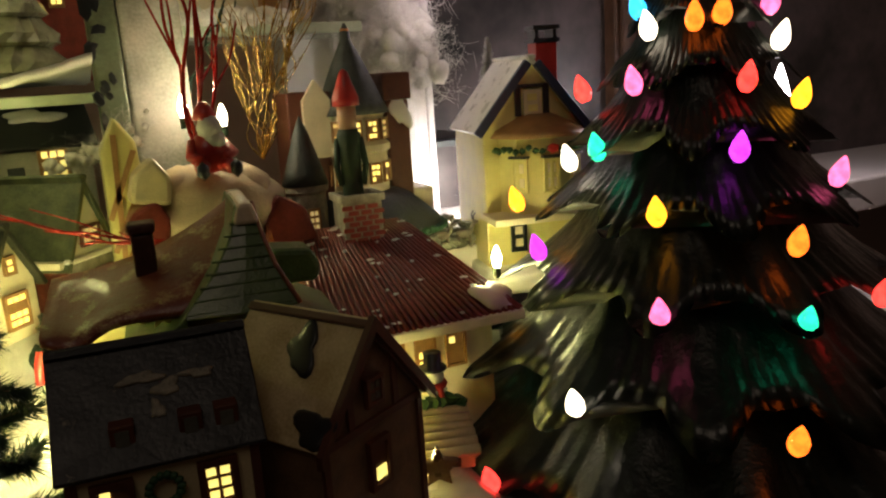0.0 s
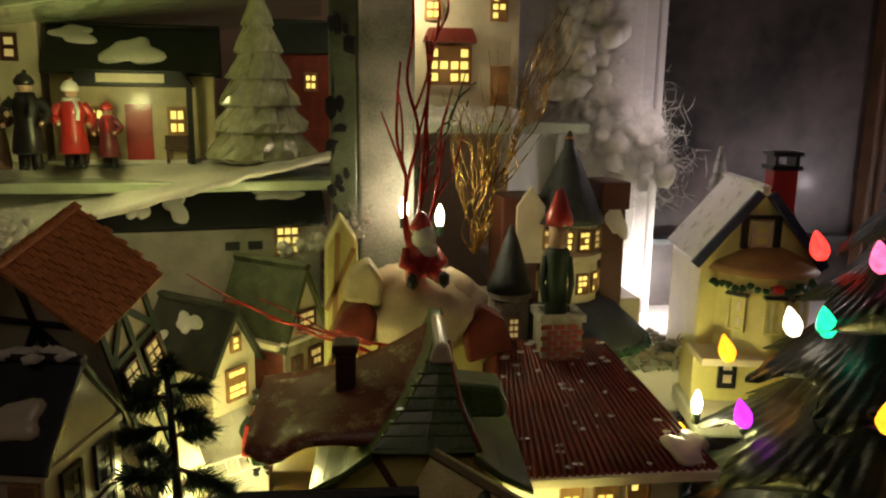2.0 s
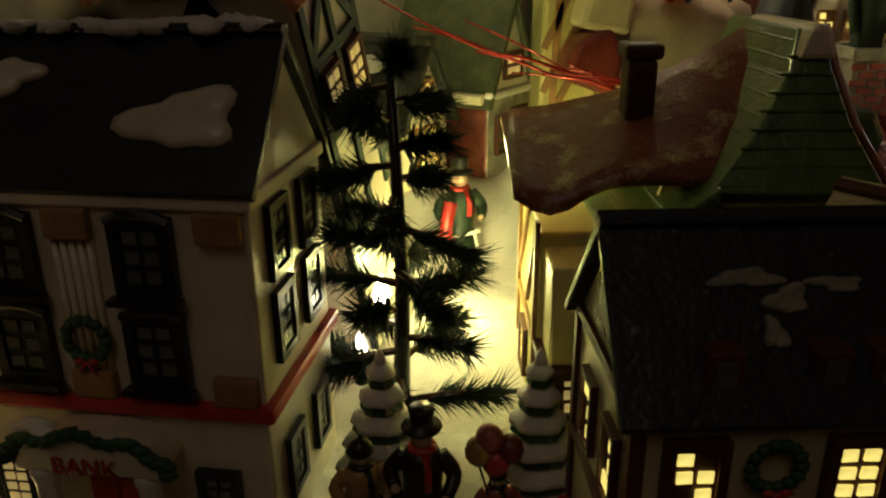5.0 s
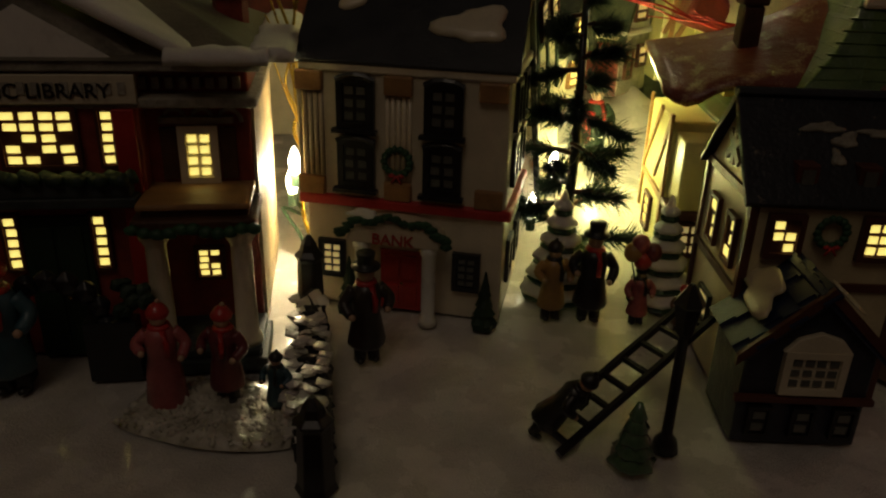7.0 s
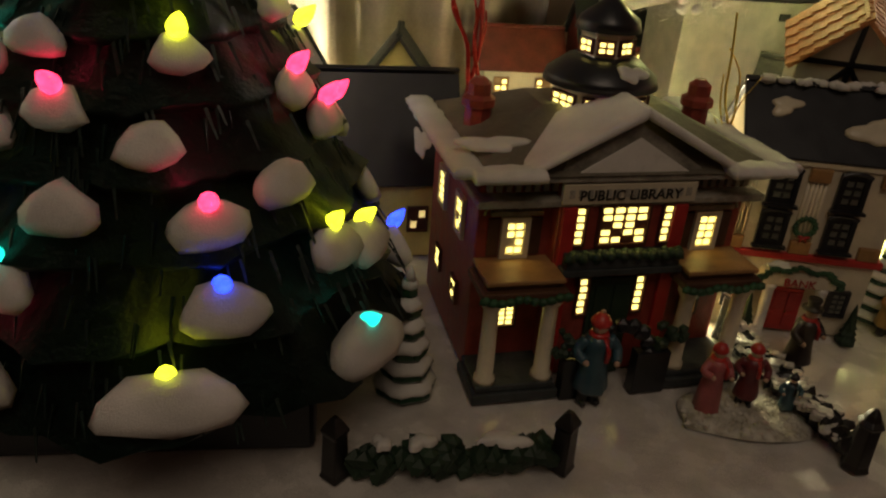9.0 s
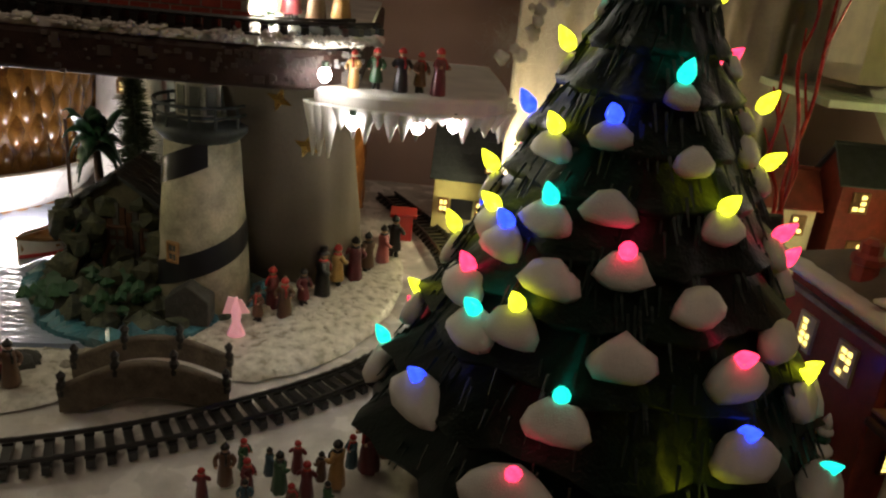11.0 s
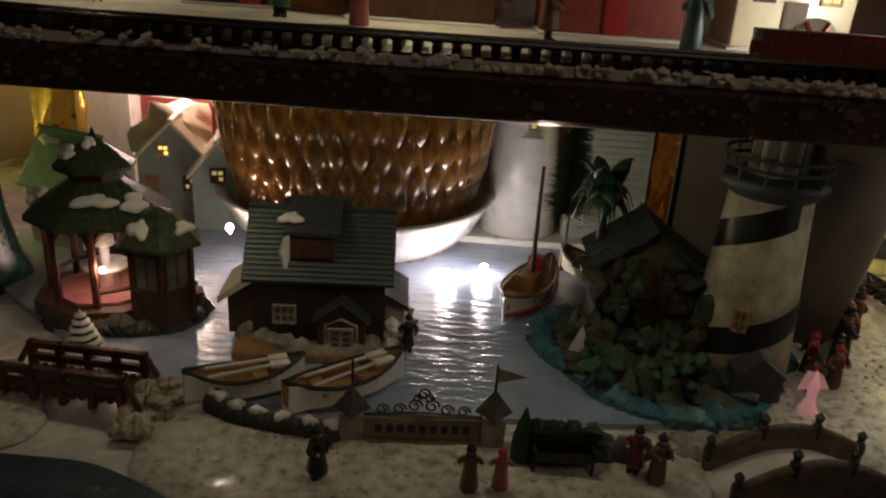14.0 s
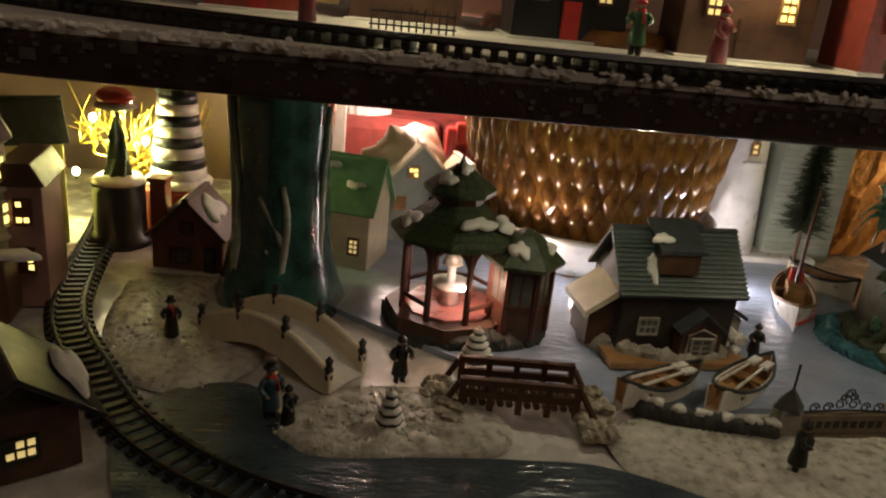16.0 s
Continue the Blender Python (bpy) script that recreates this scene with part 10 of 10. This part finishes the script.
redh = cottage("maroon and white shop with snowy roof and dark door", (-1.256, 0.292, 0.004), -6, 0.062, 0.050, 0.036, mat("maroon_boards", (0.20, 0.07, 0.05), 0.5, 0.4), BROWN, 0.030, "y", [("f", 0.0, 0.042, 0.008, 0.008, 1, 1, DARKPANE, 0), ("f", -0.006, 0.016, 0.016, 0.012, 3, 2, DARKPANE, 0)], door=(0.020, 0.010, 0.026, BLACK), patch=[(0, 0.5, 0.03, 0.03, 2), (0, 0.5, 0.03, 0.03, 3)], chim=(-0.030, 0.02, 0.014, 0.080, BRICK), base=SNOW)


def striped_lighthouse():
    ob = thing("striped_lighthouse", "black and white banded lighthouse with red base", "model lighthouse", pose(-1.293, 0.415, 0.0))
    part("base", lathe(bmesh.new(), [(0.034, 0.0), (0.034, 0.046), (0.030, 0.050)], 12), BRICK, ob)
    part("collar", lathe(bmesh.new(), [(0.032, 0.050), (0.033, 0.054), (0.028, 0.058)], 28), WHITE, ob, smooth=True)
    for k in range(8):
        r0, r1 = 0.0275 - 0.0012 * k, 0.0275 - 0.0012 * (k + 1)
        part("band", lathe(bmesh.new(), [(r0, 0.058 + 0.0105 * k), (r1, 0.0685 + 0.0105 * k)], 28), BLACK if k % 2 else WHITE, ob, smooth=True)
    part("lantern", lathe(bmesh.new(), [(0.022, 0.142), (0.022, 0.146), (0.014, 0.147), (0.014, 0.166), (0.018, 0.168), (0.002, 0.182)], 12), BLACK, ob)
    for k in range(8):
        shared("pane", pane_mesh(0.007, 0.012, LIT), ob, pose(0, 0, 0.156) @ pose(0, 0, 0, 0, 0, 45 * k) @ pose(0, -0.0135, 0))


striped_lighthouse()


def snow_globe():
    ob = thing("snow_globe", "round dark music box with small dark fir and glass dome", "snow globe", pose(-1.338, 0.372, 0.0))
    part("base", lathe(bmesh.new(), [(0.030, 0.0), (0.030, 0.006), (0.024, 0.010), (0.024, 0.058), (0.026, 0.060)], 28), BLACK, ob, smooth=True)
    part("snow", lathe(bmesh.new(), [(0.0245, 0.060), (0.020, 0.066), (0.004, 0.068)], 24), SNOW, ob, smooth=True)
    part("fir", lathe(bmesh.new(), [(0.012, 0.066), (0.009, 0.082), (0.010, 0.083), (0.006, 0.100), (0.007, 0.101), (0.001, 0.122)], 14, wob=lambda a, z: 1 + 0.2 * math.sin(7 * a + 300 * z)), PINE, ob)
    part("hat", ball(bmesh.new(), (0.0, 0.0, 0.140), (0.018, 0.014, 0.009), 2, 0.15), RED, ob, "red cap with white brim", smooth=True)
    part("brim", ball(bmesh.new(), (0.0, 0.0, 0.131), (0.020, 0.016, 0.004), 2, 0.2), COTTON, ob, smooth=True)
    part("support", tube(bmesh.new(), [(0.0, 0.006, 0.118), (0, 0.004, 0.132)], 0.002, seg=6), DARK, ob)


snow_globe()
branch_spray("gold_garland", "bushy glowing gold tinsel garland", (-1.35, 0.44, 0.05), [(-1.40 + 0.012 * k, 0.43 + 0.012 * (k % 3), 0.10 + 0.02 * ((k * 5) % 5)) for k in range(11)], 0.0020, TINSEL, 21, 6, 0.014)
for k in range(7):
    b = thing("string_or_fill_bulb", "yellow glowing bulb in the gold garland", "light bulb", pose(-1.392 + 0.017 * k, 0.412 + 0.006 * (k % 2), 0.055 + 0.018 * ((k * 3) % 5)))
    part("bulb", ball(bmesh.new(), (0, 0, 0), (0.0036, 0.0036, 0.0044), 2), BULBLAMP, b, smooth=True)
    part("socket", lathe(bmesh.new(), [(0.0018, -0.008), (0.002, -0.003)], 6), PINE, b)
cottage("tall yellow clapboard house beside the garland", (-1.402, 0.345, 0.0), 30, 0.05, 0.06, 0.100, YELLOW, SLATE, 0.03, "x", [("r", 0.02, 0.075, 0.008, 0.020, 2, 3, DARKPANE, 0), ("r", 0.04, 0.04, 0.008, 0.016, 2, 3, DARKPANE, 0)])


def bay_tower():
    ob = thing("bay_house", "pale tower house with tall lit bay windows", "model house", pose(-1.392, 0.215, 0.0, 0, 0, 8))
    part("tower", lathe(bmesh.new(), [(0.026, 0.0), (0.026, 0.055), (0.029, 0.058), (0.026, 0.062), (0.026, 0.092), (0.029, 0.095), (0.026, 0.099), (0.026, 0.128), (0.030, 0.132)], 10), mat("pale_stucco", (0.56, 0.47, 0.31), 0.5, 0.3), ob)
    part("roof", lathe(bmesh.new(), [(0.032, 0.132), (0.018, 0.160), (0.002, 0.190)], 10), BROWN, ob)
    for k in range(10):
        a = 36 * k + 18
        if 200 < a < 400:
            for z in (0.112, 0.077):
                window(ob, pose(0, 0, z) @ pose(0, 0, 0, 0, 0, a + 90) @ pose(0, -0.0252, 0), 0.0075, 0.018, 1, 2, LIT, CREAM, 0.0012, seed=k)
    part("wing", boxes(((0.016, -0.006, 0.0), (0.050, 0.050, 0.100))), mat("mauve_brick_wall", (0.36, 0.20, 0.17), 0.5, 0.3), ob, bevel=0.001)
    part("wing_roof", prism(bmesh.new(), [(0.012, 0.098), (0.054, 0.098), (0.044, 0.116), (0.022, 0.116)], -0.010, 0.054), BROWN, ob, bevel=0.001)
    for z in (0.078, 0.040):
        window(ob, pose(0.036, -0.0065, z), 0.010, 0.018, 2, 3, LIT, TIMBER, 0.0014, skip=.3, seed=int(z * 100))
    part("arch", boxes(((-0.024, -0.040, 0.0), (0.030, -0.004, 0.050))), BROWN, ob, bevel=0.003)
    window(ob, pose(0.004, -0.0405, 0.028), 0.030, 0.016, 4, 2, LITDIM, DARK, 0.0016, skip=.4, seed=6)
    snow_patch(ob, pose(0.034, -0.030, 0.0515), 0.030, 0.022, 3, 0.004)


bay_tower()
fr = thing("corner_chalet", "dark brown chalet with snow edged roof by the track", "model house", pose(-1.290, 0.030, 0.0, 0, 0, 35))
part("wall", box(bmesh.new(), (-0.030, -0.03, 0), (0.030, 0.03, 0.040)), BROWN, fr)
for s in (-1, 1):
    roof_slope(fr, "roof", pose(s * 0.042, 0, 0.034, 0, 0, s * 90) @ pose(0, 0, 0, 38), 0.085, 0.054, BLACK)
    snow_patch(fr, pose(s * 0.034, 0.0, 0.0425, 0, 0, s * 90) @ pose(0, 0, 0, 38), 0.060, 0.018, 4 + s, 0.004, COTTON)
window(fr, pose(0.0, -0.031, 0.020), 0.016, 0.012, 3, 2, LITDIM, DARK, 0.0014, skip=.3, seed=2)

# ---- beyond the harbour ----
sofa = thing("red_sofa", "dark red sofa beyond the table", "sofa", pose(-1.02, 0.58, 0.0))
part("back", boxes(((-0.16, 0.02, 0.0), (0.16, 0.06, 0.150))), REDDISH, sofa, bevel=0.012)
part("cushion", boxes(((-0.15, -0.03, 0.0), (-0.002, 0.02, 0.105)), ((0.002, -0.03, 0.0), (0.15, 0.02, 0.105))), REDDISH, sofa, bevel=0.012)
fb = thing("folded_fabric", "crumpled cream cloth behind the grey house", "cloth", pose(-1.062, 0.470, 0.0))
part("cloth", ball(bmesh.new(), (0, 0, 0.070), (0.045, 0.03, 0.046), 3, 0.5), CREAM, fb, smooth=True)
rb = thing("red_boot", "small red ornament on the back shelf", "ornament", pose(-1.012, 0.470, 0.0))
part("body", boxes(((-0.012, -0.008, 0.0), (0.012, 0.008, 0.118)), ((-0.002, -0.012, 0.100), (0.016, 0.006, 0.124))), RED, rb, bevel=0.003)
fo = thing("orange_gift", "crinkled orange foil gift behind the palm", "gift", pose(-0.548, 0.500, 0.0))
bm = boxes(((-0.016, -0.02, 0.0), (0.100, 0.03, 0.190)))
bmesh.ops.subdivide_edges(bm, edges=bm.edges[:], cuts=12, use_grid_fill=True)
for v in bm.verts:
    v.co += Vector((noise.noise(v.co * 90), noise.noise(v.co * 80 + Vector((5, 0, 0))), noise.noise(v.co * 70))) * 0.004
part("wrapping", bm, ORANGE, fo)
fo2 = thing("leaning_board", "dark framed pale panel leaning behind the lighthouse", "panel", pose(-0.586, 0.310, 0.0, 0, 0, -4))
part("sheet", box(bmesh.new(), (0.004, 0, 0), (0.062, 0.004, 0.190)), mat("taupe_sheet", (0.30, 0.26, 0.20), 0.8, 0.2), fo2)
part("edge", box(bmesh.new(), (0.0, -0.001, 0), (0.004, 0.005, 0.190)), BLACK, fo2)
col = thing("fluted_column", "white fluted column at the back of the room", "column", pose(-1.118, 0.60, 0.0))
part("shaft", lathe(bmesh.new(), [(0.034, 0.0), (0.034, 0.40)], 40, wob=lambda a, z: 1 + 0.05 * abs(math.sin(10 * a))), TRIMW, col)
wh = thing("white_box_house", "white back house with small dark window", "model house", pose(-1.165, 0.520, 0.0))
part("wall", box(bmesh.new(), (-0.035, 0, 0), (0.030, 0.03, 0.20)), WHITE, wh)
window(wh, pose(0.005, -0.001, 0.130), 0.008, 0.012, 1, 2, DARKPANE, OAK, 0.0016, seed=1)
gf = thing("gold_gift", "crinkled gold foil behind the green house", "gift", pose(-1.205, 0.520, 0.0))
bm = boxes(((-0.030, -0.02, 0.0), (0.020, 0.02, 0.21)))
bmesh.ops.subdivide_edges(bm, edges=bm.edges[:], cuts=10, use_grid_fill=True)
for v in bm.verts:
    v.co += Vector((noise.noise(v.co * 90), noise.noise(v.co * 80 + Vector((5, 0, 0))), noise.noise(v.co * 70))) * 0.005
part("wrapping", bm, TINSEL, gf)
for at in ((-0.768, 0.328, 0.008), (-0.735, 0.348, 0.008), (-0.962, 0.318, 0.040), (-0.905, 0.300, 0.008)):
    b = thing("string_or_fill_bulb", "pinkish white glowing bulb at the water", "light bulb", pose(*at))
    part("bulb", ball(bmesh.new(), (0, 0, 0), (0.0036, 0.0036, 0.0040), 2), BULBWHITE, b, smooth=True)
    part("socket", lathe(bmesh.new(), [(0.0018, -0.006), (0.002, -0.003)], 6), WHITE, b)

# ---- on the upper shelf ----
ZS = 0.227
for i, (x, y, w, wall, roof) in enumerate([(-1.34, 0.37, 0.09, BROWN, SLATE), (-1.21, 0.36, 0.09, BRICK, SLATE), (-1.08, 0.365, 0.10, BROWN, MAROON), (-0.94, 0.325, 0.10, BLACK, SLATE), (-0.80, 0.29, 0.11, BROWN, BLACK), (-0.66, 0.27, 0.10, BRICK, SLATE), (-0.54, 0.255, 0.08, CREAM, BLACK)]):
    cottage(("cream", "red brick", "yellow", "dark", "brown", "red brick", "cream")[i] + " village house standing on the upper shelf", (x, y, ZS), (i * 5) % 9 - 4, w, 0.06, 0.09, wall, roof, 0.04, "x",
            [("f", -w * .28, 0.045, 0.012, 0.022, 2, 3, LIT if i % 2 else LITDIM, .1), ("f", w * .28, 0.045, 0.012, 0.022, 2, 3, LIT if i % 2 == 0 else LITDIM, .1)], door=(0.0, 0.016, 0.034, RED if i % 2 else BROWN), base=SNOW)
pf = thing("picket_fence", "black iron railing on the upper shelf", "fence", pose(-1.075, 0.285, ZS))
for k in range(12):
    part("picket", tube(bmesh.new(), [(-0.033 + 0.006 * k, 0, 0), (-0.033 + 0.006 * k, 0, 0.018)], 0.0008, seg=5), BLACK, pf)
for z in (0.004, 0.014):
    part("rail", tube(bmesh.new(), [(-0.035, 0, z), (0.035, 0, z)], 0.0008, seg=5), BLACK, pf)
bw = thing("brick_wall", "low red brick wall on the upper shelf", "wall", pose(-0.556, 0.128, ZS))
part("core", box(bmesh.new(), (-0.050, 0.0015, 0), (0.050, 0.008, 0.024)), STONE, bw)
me = pane_mesh(0.0115, 0.0050, BRICK)
for r in range(4):
    for c in range(8):
        shared("brick", me, bw, pose(-0.0435 + 0.0124 * c + (0.003 if r % 2 else -0.003), 0.0013, 0.003 + 0.0060 * r))
lamp_b = thing("lit_cube", "white glowing lamp on the upper shelf", "lamp", pose(-0.510, 0.150, ZS))
part("shade", ball(bmesh.new(), (0, 0, 0.016), (0.012, 0.008, 0.010), 2), BULBLAMP, lamp_b, smooth=True)
part("base", lathe(bmesh.new(), [(0.006, 0), (0.004, 0.007)], 10), WHITE, lamp_b)
wheel = thing("candy_wheel", "red and white striped wheel ornament", "ornament", pose(-0.565, 0.155, ZS))
part("disc", prism(bmesh.new(), [(0.014 * math.cos(2 * math.pi * i / 20), 0.016 + 0.014 * math.sin(2 * math.pi * i / 20)) for i in range(20)], -0.002, 0.002), WHITE, wheel)
for k in range(6):
    a = math.pi * k / 3
    part("stripe", tube(bmesh.new(), [(0, -0.0022, 0.016), (0.013 * math.cos(a), -0.0022, 0.016 + 0.013 * math.sin(a))], 0.0016, seg=5), RED, wheel)
for i, (x, y, c) in enumerate([(-1.16, 0.300, COAT_A), (-0.90, 0.262, COAT_D), (-0.84, 0.244, COAT_F), (-0.71, 0.225, COAT_C), (-0.62, 0.205, COAT_B), (-0.49, 0.20, COAT_A), (-0.47, 0.18, COAT_C), (-0.455, 0.20, COAT_E)]):
    figurine("village figurine standing on the upper shelf", (x, y, ZS), 0.044, c, "top" if i % 3 == 0 else "cap", i * 50 - 60, i % 2 == 0, group="upper shelf figures")
cotton("cotton_cloud", "soft cotton cloud at the end of the shelf", [(-0.33, 0.26, 0.215), (-0.30, 0.28, 0.245), (-0.29, 0.30, 0.285)], 0.020, 110, 12)
